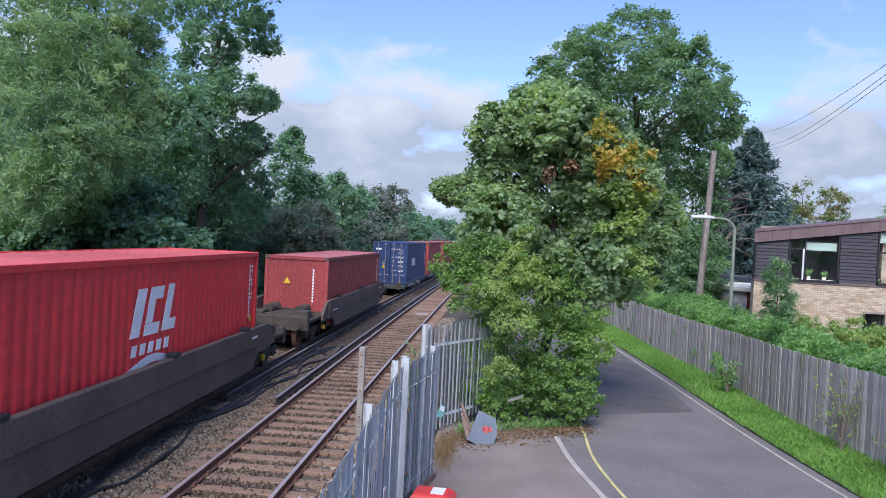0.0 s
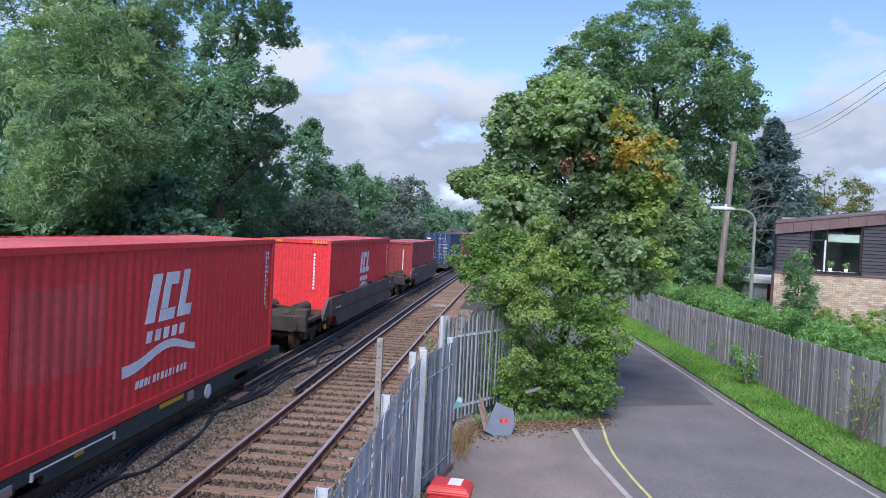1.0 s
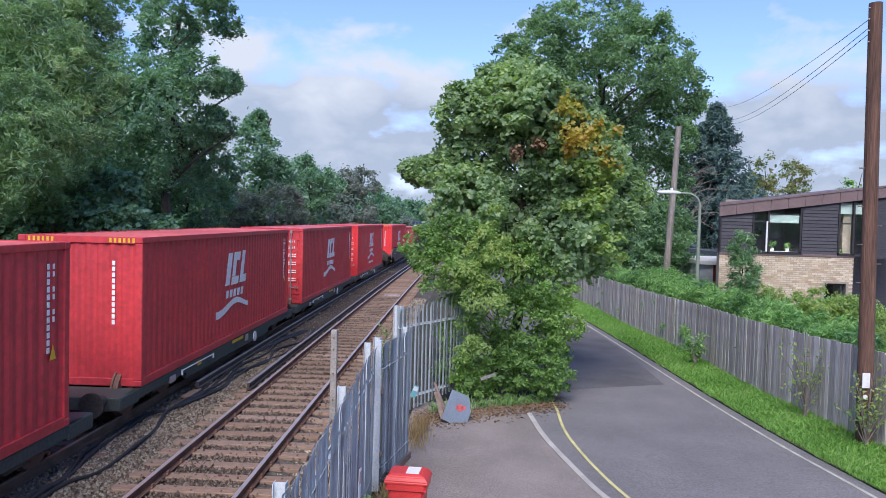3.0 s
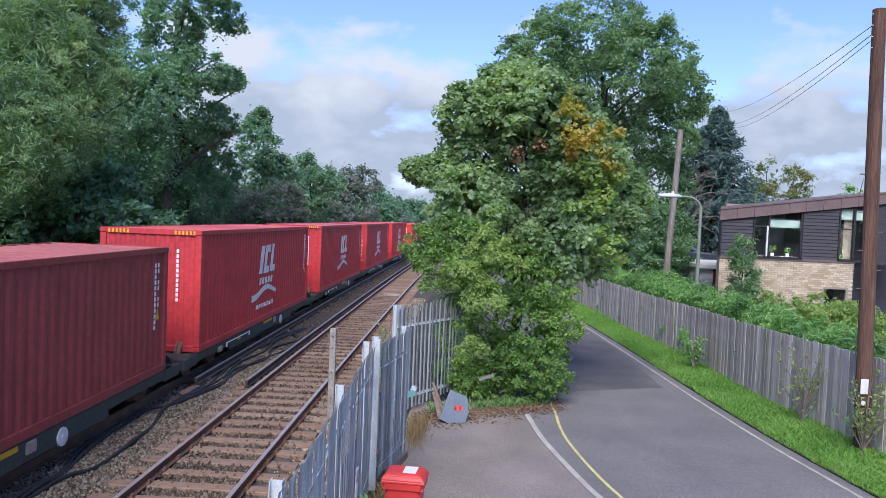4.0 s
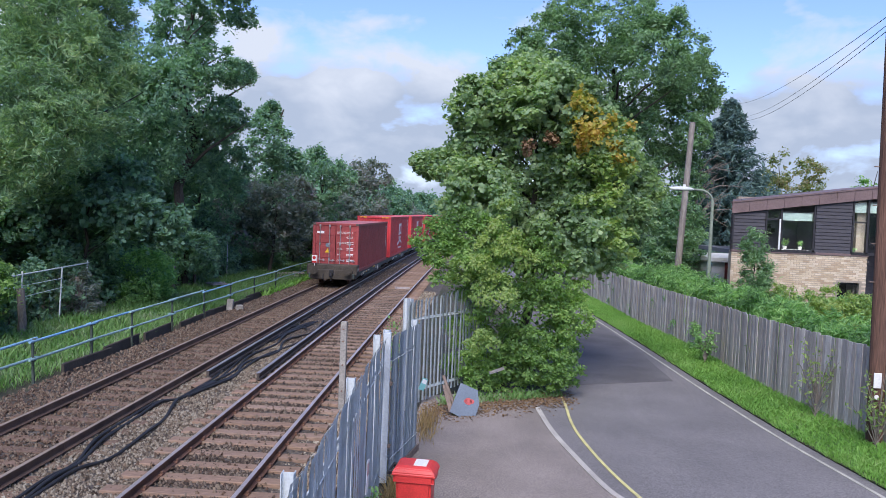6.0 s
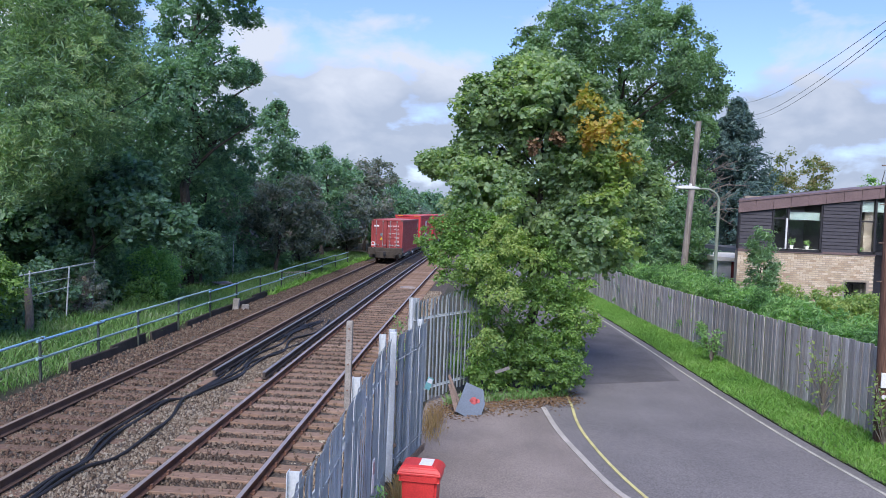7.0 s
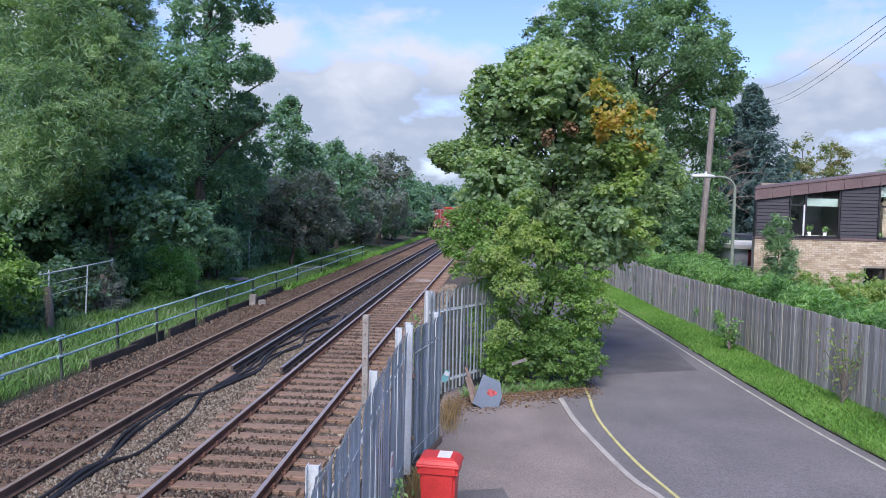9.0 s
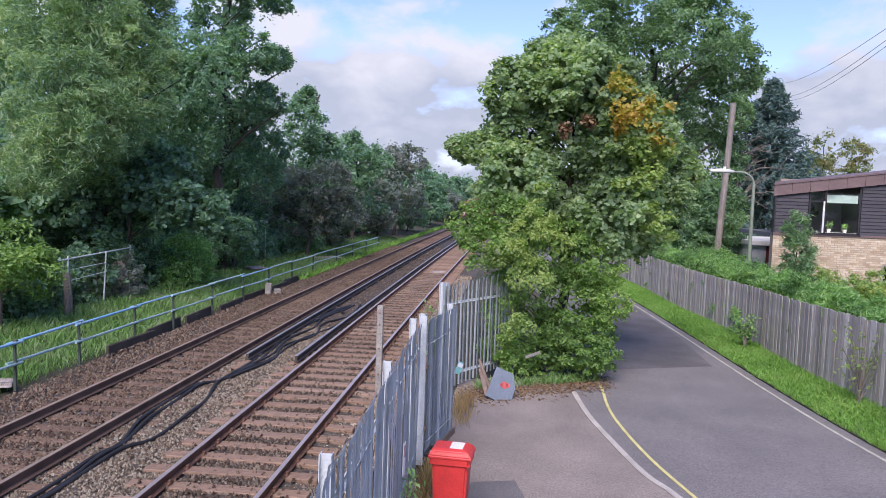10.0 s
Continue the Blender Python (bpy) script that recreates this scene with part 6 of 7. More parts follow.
def pole(name, label, x, y, z1, r0, r1, lean, material, crossarm=False):
    th = tagged(empty(name, x, y, -0.5), label, "pole")
    bm = bmesh.new()
    tube(bm, [(0, 0, 0), (lean * 0.5, 0, (z1 + 0.5) * 0.5), (lean, 0, z1 + 0.5)], [r0, (r0 + r1) / 2, r1], 14)
    part("shaft", bm, material, th)
    for k in range(4):
        z = z1 - 0.1 - k * 0.22
        bm = bmesh.new()
        cyl(bm, (lean - 0.14, -0.02, z + 0.5), (lean + 0.02, -0.02, z + 0.5), 0.012, n=6)
        part("bracket", bm, M["galv"], th)
    for k in range(8):
        z = 2.6 + k * 0.38
        if z < z1:
            u = z / z1
            bm = bmesh.new()
            cyl(bm, (lean * u - 0.22 * (k % 2) - 0.02, 0, z + 0.5), (lean * u + 0.22 * (1 - k % 2) + 0.02, 0, z + 0.5), 0.012, n=6)
            part("step_iron", bm, M["galv_rust"], th)
    return th


pole("utility_pole", "reddish-brown creosoted utility pole beside the lane", 8.27, 15.3, 8.5, 0.155, 0.125, -0.18, M["pole_brown"])
pole("utility_pole", "grey weathered utility pole behind the hedge", 9.20, 34.0, 8.4, 0.16, 0.12, 0.42, M["pole_wood"])
small = tagged(empty("pole_notice", 8.16, 15.12, 0.9), "white notice fixed to the utility pole", "sign")
bm = bmesh.new(); box(bm, -0.075, 0.075, -0.01, 0.01, 0, 0.30, 0.004)
part("plate", bm, M["white"], small)
bm = bmesh.new(); cyl(bm, (0, -0.012, -0.18), (0, 0.012, -0.18), 0.045, n=14)
part("disc", bm, M["white"], small)


def wire(p, q, sag, label):
    p, q = Vector(p), Vector(q)
    bm = bmesh.new()
    tube(bm, [p.lerp(q, t) - Vector((0, 0, sag * 4 * t * (1 - t))) for t in np.linspace(0, 1, 16)], 0.0075, 5)
    tagged(part("overhead_wire", bm, M["black"]), label, "wire", "overhead wires")


for p, q in (((8.10, 15.3, 8.28), (20.6, 62, 13.6)), ((8.10, 15.3, 8.12), (21.2, 62, 12.6)), ((8.10, 15.3, 8.0), (21.4, 62, 12.3))):
    wire(p, q, 0.55, "thin black overhead wire from the pole")


def street_lamp():
    th = tagged(empty("street_lamp", 8.80, 28.0, -0.25), "grey-green street lamp with a swan-neck arm", "lamp")
    bm = bmesh.new()
    pts = [(0, 0, 0), (0, 0, 1.2), (0, 0, 5.0)] + [(-0.5 + 0.5 * math.cos(a), 0, 5.0 + 0.45 * math.sin(a)) for a in np.linspace(0.3, math.pi / 2, 6)] + [(-0.95, 0, 5.46)]
    pts[0] = (0, 0, -0.25)
    tube(bm, pts, [0.085, 0.07, 0.055] + [0.04] * 7, 12)
    part("column", bm, M["lamp_green"], th)
    bm = bmesh.new()
    m = Matrix.Translation((-1.15, 0, 5.46)) @ Matrix.Diagonal((0.46, 0.16, 0.10, 1))
    bmesh.ops.create_uvsphere(bm, u_segments=20, v_segments=10, radius=1.0, matrix=m)
    for v in bm.verts:
        v.co.z = max(v.co.z, 5.41)
    part("head", bm, M["lamp_head"], th)
    bm = bmesh.new(); cyl(bm, (-1.05, 0, 5.53), (-1.05, 0, 5.63), 0.05, n=12)
    part("photocell", bm, M["white"], th)


street_lamp()

# ---------------------------------------------------------------- house
HY = 28.0


def house():
    th = tagged(empty("house"), "two-storey house, buff brick below and dark boarding above", "house")

    def slab(name, x0, x1, y0, y1, z0, z1, material, parent=th, bevel=0.0, label=""):
        bm = bmesh.new()
        box(bm, x0, x1, y0, y1, z0, z1, bevel)
        return part(name, bm, material, parent, label)

    x0, x1 = 9.58, 14.45
    # brick storey with an opening for the low window
    front = slab("wall", x0, 13.45, HY, HY + 0.3, -0.45, 3.02, M["brick"])
    slab("wall", 13.45, 14.22, HY, HY + 0.3, 2.05, 3.02, M["brick"])
    slab("wall", 13.45, 14.22, HY, HY + 0.3, -0.45, 0.95, M["brick"])
    slab("wall", 14.22, x1, HY, HY + 0.3, -0.45, 3.02, M["brick"])
    def slant_wall(name, za, zb, material, inset):
        bm = bmesh.new()
        q = [(x0 + inset, HY + 0.3), (x0 + inset + 0.3, HY + 0.3), (12.75, 36), (12.45, 36)]
        extrude_poly(bm, q, za, zb)
        bmesh.ops.recalc_face_normals(bm, faces=bm.faces)
        part(name, bm, material, th)

    slant_wall("wall", -0.45, 3.02, M["brick"], 0.0)
    slab("wall", x1 - 0.3, x1, HY + 0.3, 30, -0.45, 5.0, M["brick"])
    slab("wall", x1, 24, 30, 30.3, -0.45, 5.5, M["clad"])
    slab("wall", 12.5, 24, 36, 36.3, -0.45, 5.3, M["brick"])
    slab("floor", x0 + 1.2, x1 - 0.3, HY + 0.3, 36, 2.80, 2.96, M["room"])
    slab("sill_band", x0 - 0.02, x1 + 0.02, HY - 0.04, HY + 0.1, 3.02, 3.10, M["fascia"])
    w = slab("window", 13.45, 14.22, HY + 0.12, HY + 0.16, 1.98, 2.05, M["frame_dark"])
    slab("pane", 13.45, 14.22, HY + 0.14, HY + 0.15, 0.95, 1.98, M["glass"], w)
    slab("wall", 13.4, 14.3, HY + 0.8, HY + 0.85, 0.9, 2.1, M["frame_dark"])

    # boarded storey: solid core panels with lapped boards in front
    def zroof(x):
        return 4.42 + (x - x0) * 0.140

    for a, b in ((x0 + 0.03, 10.74), (12.56, 13.84)):
        bm = bmesh.new()
        v = [(a, 3.1), (b, 3.1), (b, zroof(b)), (a, zroof(a))]
        lo = [bm.verts.new((x, HY + 0.06, z)) for x, z in v]; hi = [bm.verts.new((x, HY + 0.25, z)) for x, z in v]
        bm.faces.new(lo); bm.faces.new(hi[::-1])
        for i in range(4):
            bm.faces.new((lo[i], hi[i], hi[(i + 1) % 4], lo[(i + 1) % 4]))
        wl = part("upper_wall", bm, M["frame_dark"], th)
        z = 3.10
        while z < zroof(b) - 0.02:
            zt = min(z + 0.125, zroof((a + b) / 2))
            right = b
            left = a if zroof(a) > z + 0.05 else min(b - 0.1, x0 + (z + 0.06 - 4.42) / 0.14)
            bm = bmesh.new()
            q = [(left, HY + 0.055, z), (right, HY + 0.055, z), (right, HY + 0.02, z), (left, HY + 0.02, z)]
            t = [(left, HY + 0.055, z + 0.14), (right, HY + 0.055, z + 0.14), (right, HY + 0.048, z + 0.14), (left, HY + 0.048, z + 0.14)]
            A = [bm.verts.new(p) for p in q]; B = [bm.verts.new(p) for p in t]
            bm.faces.new(A); bm.faces.new(B[::-1])
            for i in range(4):
                bm.faces.new((A[i], A[(i + 1) % 4], B[(i + 1) % 4], B[i]))
            bmesh.ops.recalc_face_normals(bm, faces=bm.faces)
            part("board", bm, M["clad"], wl)
            z += 0.125
    slab("corner_trim", x0 - 0.01, x0 + 0.035, HY - 0.01, HY + 0.2, 3.1, 4.44, M["frame_dark"])
    slant_wall("upper_wall", 3.02, 4.42, M["clad"], 0.06)

    # windows
    def window(a, b, bars, white_at):
        f = new("window"); f.parent = th
        z0, z1a, z1b = 3.10, zroof(a), zroof(b)
        for xa, xb in [(a, a + 0.06), (b - 0.06, b)] + [(m - 0.035, m + 0.035) for m in bars]:
            slab("frame", xa, xb, HY + 0.03, HY + 0.12, z0, zroof((xa + xb) / 2) - 0.01, M["frame_dark"], f)
        slab("frame", a, b, HY + 0.03, HY + 0.12, z0, z0 + 0.06, M["frame_dark"], f)
        slab("transom", a, white_at if white_at else bars[0], HY + 0.028, HY + 0.118, 4.22, 4.28, M["frame_dark"], f)
        slab("sill", a - 0.03, b + 0.03, HY - 0.05, HY + 0.03, 3.06, 3.10, M["frame_dark"], f)
        slab("pane", a + 0.06, b - 0.06, HY + 0.07, HY + 0.078, z0 + 0.06, zroof(a) - 0.02, M["glass"], f).visible_shadow = False
        if white_at:
            slab("open_casement_edge", white_at, white_at + 0.05, HY - 0.02, HY + 0.03, z0 + 0.05, 4.26, M["white"], f, label="white edge of the open casement")
            slab("blind", white_at + 0.12, b - 0.07, HY + 0.14, HY + 0.16, 4.22, 4.50, M["blind"], f, label="pale green half-drawn blind")
        else:
            slab("blind", a + 0.07, bars[0] - 0.05, HY + 0.14, HY + 0.16, 4.60, 4.95, M["blind"], f)
            slab("blind", bars[0] + 0.05, b - 0.07, HY + 0.14, HY + 0.16, 4.60, 4.95, M["blind"], f)

    window(10.76, 12.54, [11.33], 11.24)
    window(13.86, 15.2, [14.42], 0)
    slab("wall", 15.2, 16.5, HY + 0.05, HY + 0.3, 3.0, 5.2, M["clad"])
    # rooms
    slab("room_wall", 10.7, 16.4, HY + 2.4, HY + 2.5, 2.96, 5.0, M["room"])
    slab("room_wall", 12.9, 13.0, HY + 0.3, HY + 2.4, 2.96, 4.8, M["room"])
    slab("room_wall", 10.62, 10.7, HY + 0.3, HY + 2.4, 2.96, 4.5, M["room"])
    for k, (xx, zz) in enumerate(((11.5, 3.95), (11.62, 3.8), (11.8, 3.9), (11.75, 3.65), (11.45, 3.68), (11.95, 3.75), (11.08, 3.7), (11.0, 3.95))):
        slab("picture", xx - 0.07, xx + 0.07, HY + 2.37, HY + 2.395, zz, zz + 0.17, M["frame_dark"])

    # roof: one slope, with a deep metal edge in lengths
    bm = bmesh.new()
    xr0, xr1 = x0 - 0.06, 17.5
    v = [(xr0, zroof(xr0)), (xr1, zroof(xr1)), (xr1, zroof(xr1) + 0.36), (xr0, zroof(xr0) + 0.36)]
    lo = [bm.verts.new((x, HY - 0.02, z)) for x, z in v]; hi = [bm.verts.new((x + (2.9 if i in (0, 3) else 0), 36.5, z + (0.4 if i in (0, 3) else 0))) for i, (x, z) in enumerate(v)]
    bm.faces.new(lo); bm.faces.new(hi[::-1])
    for i in range(4):
        bm.faces.new((lo[i], hi[i], hi[(i + 1) % 4], lo[(i + 1) % 4]))
    rf = part("roof", bm, M["fascia"], th)
    k, x = 0, xr0 - 0.02
    while x < xr1 - 0.1:
        xb = min(x + 0.62, xr1)
        bm = bmesh.new()
        q = [(x, zroof(x) - 0.01), (xb - 0.012, zroof(xb) - 0.01), (xb - 0.012, zroof(xb) + 0.38), (x, zroof(x) + 0.38)]
        A = [bm.verts.new((p, HY - 0.06, z)) for p, z in q]; B = [bm.verts.new((p, HY - 0.022, z)) for p, z in q]
        bm.faces.new(A); bm.faces.new(B[::-1])
        for i in range(4):
            bm.faces.new((A[i], B[i], B[(i + 1) % 4], A[(i + 1) % 4]))
        bmesh.ops.recalc_face_normals(bm, faces=bm.faces)
        part("fascia_panel", bm, M["fascia"], rf)
        x += 0.62
    bm = bmesh.new()
    v = [(xr0 - 0.03, zroof(xr0) + 0.37), (xr1, zroof(xr1) + 0.37), (xr1, zroof(xr1) + 0.42), (xr0 - 0.03, zroof(xr0) + 0.42)]
    lo = [bm.verts.new((a, HY - 0.09, z)) for a, z in v]; hi = [bm.verts.new((a, HY + 0.1, z)) for a, z in v]
    bm.faces.new(lo); bm.faces.new(hi[::-1])
    for i in range(4):
        bm.faces.new((lo[i], hi[i], hi[(i + 1) % 4], lo[(i + 1) % 4]))
    part("roof_edge", bm, M["fascia"], rf)
    return front


M["blind"] = mat("blind", (0.315, 0.413, 0.390), 0.8, var=0.12, scale=2, fine=30, bump=0.05)
FRONT_WALL = house()


def pot_plant(x, y, z, seed, h=0.25):
    th = tagged(empty("pot_plant", x, y, z), "small green pot plant on the window sill", "plant", "plants on the sill")
    bm = bmesh.new(); cyl(bm, (0, 0, 0), (0, 0, 0.12), 0.05, 0.07, 12)
    part("pot", bm, M["white"], th)
    rng = np.random.default_rng(seed)
    P = rng.normal(0, 0.07, (60, 3)) + np.array([0, 0, 0.13 + h * 0.5]); 
    leaves_mesh("foliage", P, rng.normal(0, 1, (60, 3)), 0.07, M["lf_hedge"], th, rng)


tagged(part("window_shelf", (lambda b: (box(b, 10.8, 12.5, HY + 0.18, HY + 0.45, 3.12, 3.16), b)[1])(bmesh.new()), M["white"]), "white shelf inside the window", "shelf")
for i, x in enumerate((11.6, 12.15, 14.05)):
    pot_plant(x, HY + 0.30, 3.16 if x < 13 else 2.96, i)


def garage():
    th = tagged(empty("garage", 0, 0, 0), "white flat-roofed garage with a dark red post", "garage")
    bm = bmesh.new(); box(bm, 11.75, 14.5, 37.0, 42, -0.4, 2.15)
    part("wall", bm, M["white"], th)
    bm = bmesh.new(); box(bm, 11.65, 14.7, 36.8, 42.2, 2.15, 2.38, 0.02)
    part("roof", bm, M["white"], th)
    bm = bmesh.new(); box(bm, 12.38, 12.58, 36.93, 36.995, -0.3, 2.15)
    part("post", bm, M["post_red"], th, "dark red upright")


M["post_red"] = mat("post_red", (0.22, 0.04, 0.04), 0.6, var=0.2, scale=3, fine=30, bump=0.05)
garage()


def car():
    """A parked pale car of which the roof stands over the hedge."""
    th = tagged(empty("car", 10.9, 35.2, -0.38, 90), "silver-blue parked car behind the hedge", "car")
    M["car_paint"] = mat("car_paint", (0.42, 0.47, 0.53), 0.3, 0.5, var=0.08, scale=2, fine=40, bump=0.0)
    bm = bmesh.new()
    prof = [(-2.1, 0.35), (2.1, 0.35), (2.15, 0.75), (1.2, 0.95), (0.65, 1.42), (-1.1, 1.47), (-1.9, 1.0), (-2.15, 0.9)]
    a = [bm.verts.new((-0.82, y, z)) for y, z in prof]; b = [bm.verts.new((0.82, y, z)) for y, z in prof]
    bm.faces.new(a); bm.faces.new(b[::-1])
    for i in range(len(prof)):
        bm.faces.new((a[i], b[i], b[(i + 1) % 8], a[(i + 1) % 8]))
    bmesh.ops.recalc_face_normals(bm, faces=bm.faces)
    bmesh.ops.bevel(bm, geom=bm.edges[:], offset=0.06, segments=2, affect="EDGES")
    part("body", bm, M["car_paint"], th)
    for s in (-1, 1):
        bm = bmesh.new(); box(bm, s * 0.81 - 0.02, s * 0.81 + 0.02, -1.3, 0.7, 1.0, 1.36, 0.01)
        part("side_window", bm, M["black"], th)
        for y in (-1.3, 1.35):
            bm = bmesh.new(); cyl(bm, (s * 0.65, y, 0.31), (s * 0.84, y, 0.31), 0.31, n=20)
            part("wheel", bm, M["black"], th)


car()

# ---------------------------------------------------------------- plants behind the fence


def hedge_run(name, label, pts, h, r, leaf, seed, size, n=9, zb=-0.2, category="hedge", slim=False):
    """A loose hedge with an uneven top along a line."""
    rng = np.random.default_rng(seed)
    lobes = []
    for (xa, ya), (xb, yb) in zip(pts, pts[1:]):
        steps = max(2, int(math.hypot(xb - xa, yb - ya) / (r * 0.7)))
        for k in range(steps):
            t = k / steps
            hh = h * rng.uniform(0.78, 1.08)
            for z in np.arange(zb + r * 0.5, hh - r * 0.4, r * 0.8):
                lobes.append((xa + (xb - xa) * t + rng.normal(0, r * 0.25), ya + (yb - ya) * t, z, r * rng.uniform(0.7, 1.1), r * rng.uniform(0.7, 1.1), r * rng.uniform(0.6, 0.95)))
            lobes.append((xa + (xb - xa) * t, ya + (yb - ya) * t, hh - r * 0.45, r * 0.7, r * 0.7, r * 0.55))
    th = tagged(empty(name), label, category)
    bm = bmesh.new()
    for (xa, ya), (xb, yb) in zip(pts, pts[1:]):
        for k in range(6):
            t = k / 6
            p = Vector((xa + (xb - xa) * t, ya + (yb - ya) * t, zb - 0.3))
            tube(bm, [p, p + Vector((0.05, 0.03, h * 0.5)), p + Vector((0.1, -0.1, h * 0.85))], [0.03, 0.02, 0.008], 5)
    part("stems", bm, M["bark"], th)
    P, Nn, S = crown_points(rng, lobes, n, 0.3, 0.55, size, 0.8, 2, 0.2, 0.5)
    leaves_mesh("foliage", P, Nn, S, M[leaf], th, rng, slim=slim)
    return th


hedge_run("hedge", "loose green hedge growing behind the timber fence", [(9.4, 17.5), (9.0, 20.5), (8.6, 25), (8.3, 30), (7.9, 36), (7.5, 44)], 1.9, 0.55, "lf_hedge", 81, 0.115, 6, slim=True)
hedge_run("hedge", "taller green hedge beside the garage", [(8.9, 29.5), (9.6, 33), (9.2, 37)], 1.75, 0.6, "lf_hedge", 86, 0.09)
hedge_run("hedge", "yellow-green shrubs in front of the brick wall", [(10.6, 25.6), (12.2, 25.0), (14.0, 24.0)], 1.75, 0.6, "lf_lime", 82, 0.08)
hedge_run("hedge", "green shrubs in front of the brick wall", [(9.6, 26.6), (11.2, 26.4), (14.4, 26.0)], 1.6, 0.6, "lf_hedge", 83, 0.085)
hedge_run("shrub", "dark shrubs beyond the fence under the chestnut", [(8.2, 38), (9.6, 39.0), (12.0, 39.5)], 3.0, 0.9, "lf_wood", 84, 0.16, category="bush")
tree("laurel_shrub", "upright glossy green shrub by the brick wall", (9.5, 25.5, -0.3), (9.5, 25.5, 3.2), 0.05, [(9.42, 25.5, 3.25, 0.26, 0.3, 0.5), (9.48, 25.4, 2.4, 0.42, 0.4, 0.6), (9.6, 25.5, 1.6, 0.5, 0.4, 0.6), (9.4, 25.5, 1.0, 0.5, 0.4, 0.6)], 0.15, "lf_chest", 85, slim=True, fringe=4, nl=6, spread=0.7, category="bush")


def sapling(x, y, h, spread, leaf, seed, n, size, label):
    rng = np.random.default_rng(seed)
    th = tagged(empty("sapling"), label, "plant")
    bm = bmesh.new()
    P = []
    for k in range(n):
        a, l = rng.random() * 6.283, spread * rng.uniform(0.4, 1.0)
        z0 = h * rng.uniform(0.1, 0.7)
        p, q = Vector((x, y, ROAD_Z + z0 * 0.4)), Vector((x + math.cos(a) * l, y + math.sin(a) * l * 0.5, ROAD_Z + z0 + h * 0.4))
        bm = bmesh.new()
        tube(bm, [p, p.lerp(q, 0.5) + Vector((0, 0, 0.08)), q], [0.012, 0.008, 0.003], 5)
        part("twig", bm, M["bark_pale"], th)
        for t in np.linspace(0.35, 1.0, 14):
            P.append(p.lerp(q, t) + Vector(rng.normal(0, 0.05, 3)))
    bm = bmesh.new()
    tube(bm, [(x, y, ROAD_Z - 0.05), (x + 0.02, y, ROAD_Z + h * 0.5), (x + 0.06, y, ROAD_Z + h * 0.9)], [0.018, 0.012, 0.004], 6)
    part("stem", bm, M["bark_pale"], th)
    P = np.array([tuple(p) for p in P])
    leaves_mesh("foliage", P, rng.normal(0, 0.6, P.shape) + (0, 0, 0.5), size, M[leaf], th, rng)


sapling(7.95, 17.2, 1.75, 0.85, "lf_lime", 91, 16, 0.085, "thin yellow-green sapling before the timber fence")
sapling(7.35, 23.3, 1.0, 0.55, "lf_hedge", 92, 26, 0.11, "bushy green weed before the timber fence")
sapling(8.15, 15.0, 1.7, 0.6, "lf_lime", 93, 20, 0.09, "yellow-green twigs around the utility pole")
sapling(-1.02, 8.9, 1.0, 0.16, "lf_hedge", 94, 10, 0.07, "thin climbing weed on the palisade fence")
sapling(-1.55, 18.0, 1.7, 0.45, "lf_hedge", 95, 18, 0.09, "small elder beside the track")

# trees far off on the right
for i, (x, y, h, r, leaf) in enumerate(((30.0, 76, 11.6, 3.2, "lf_far"), (35.0, 80, 10.6, 3.0, "lf_far"), (38.5, 74, 11.2, 3.2, "lf_hedge"), (24.0, 84, 8.2, 3.0, "lf_hedge"), (46, 70, 11, 4, "lf_far"), (19.5, 62, 7.5, 3.0, "lf_wood"))):
    tree("garden_tree", "pale thin-leaved tree beyond the house", (x, y, -0.4), (x, y, h * 0.85), 0.14, auto_lobes(np.random.default_rng(200 + i), x, y, 2.0, h - 1.0, r, 12), 0.28, leaf, 200 + i, n=9, cover=0.5, inner=0.1, fringe=3, nl=10, spread=r * 0.9, group="trees beyond the house")


def far_woods():
    """A wooded skyline all round, far off."""
    rng = np.random.default_rng(9)
    lobes = []
    for k in range(240):
        a = k / 240 * 6.283
        d = 330 + rng.normal(0, 20)
        h = rng.uniform(7, 13)
        lobes.append((math.sin(a) * d, math.cos(a) * d, h * 0.4, 7, 7, h * 0.6))
    P, Nn, S = crown_points(rng, lobes, 5, 0.3, 0.5, 2.6, 0.7, 1, 0.1, 0.5)
    tagged(leaves_mesh("far_woods", P, Nn, S, M["lf_wood"], None, rng), "distant dark green woods on the skyline", "woods", kind="stuff")


far_woods()


def bare_branches():
    """Dead grey branches that stand out before the conifer."""
    rng = np.random.default_rng(12)
    th = tagged(empty("bare_tree"), "leafless grey branches before the conifer", "tree")
    bm = bmesh.new()
    tube(bm, [(12.4, 43, 0), (12.5, 43, 4), (12.8, 43, 7.2)], [0.16, 0.12, 0.03], 8)
    part("trunk", bm, M["bark_pale"], th)
    for k in range(15):
        z = rng.uniform(4.0, 7.0)
        a = rng.uniform(-0.7, 0.9)
        l = rng.uniform(1.2, 2.6)
        p = Vector((12.6, 43, z))
        q = p + Vector((math.cos(a) * l, -0.4, math.sin(a) * l))
        bm = bmesh.new()
        tube(bm, [p, p.lerp(q, 0.5) + Vector((0, 0, 0.25)), q], [0.05, 0.03, 0.008], 5)
        for j in range(3):
            t = rng.uniform(0.4, 0.9)
            s = p.lerp(q, t) + Vector((0, 0, 0.15))
            tube(bm, [s, s + Vector((rng.uniform(0, 0.8), 0, rng.uniform(-0.3, 0.7)))], [0.02, 0.005], 4)
        part("branch", bm, M["bark_pale"], th)


bare_branches()

# ---------------------------------------------------------------- far side of the railway


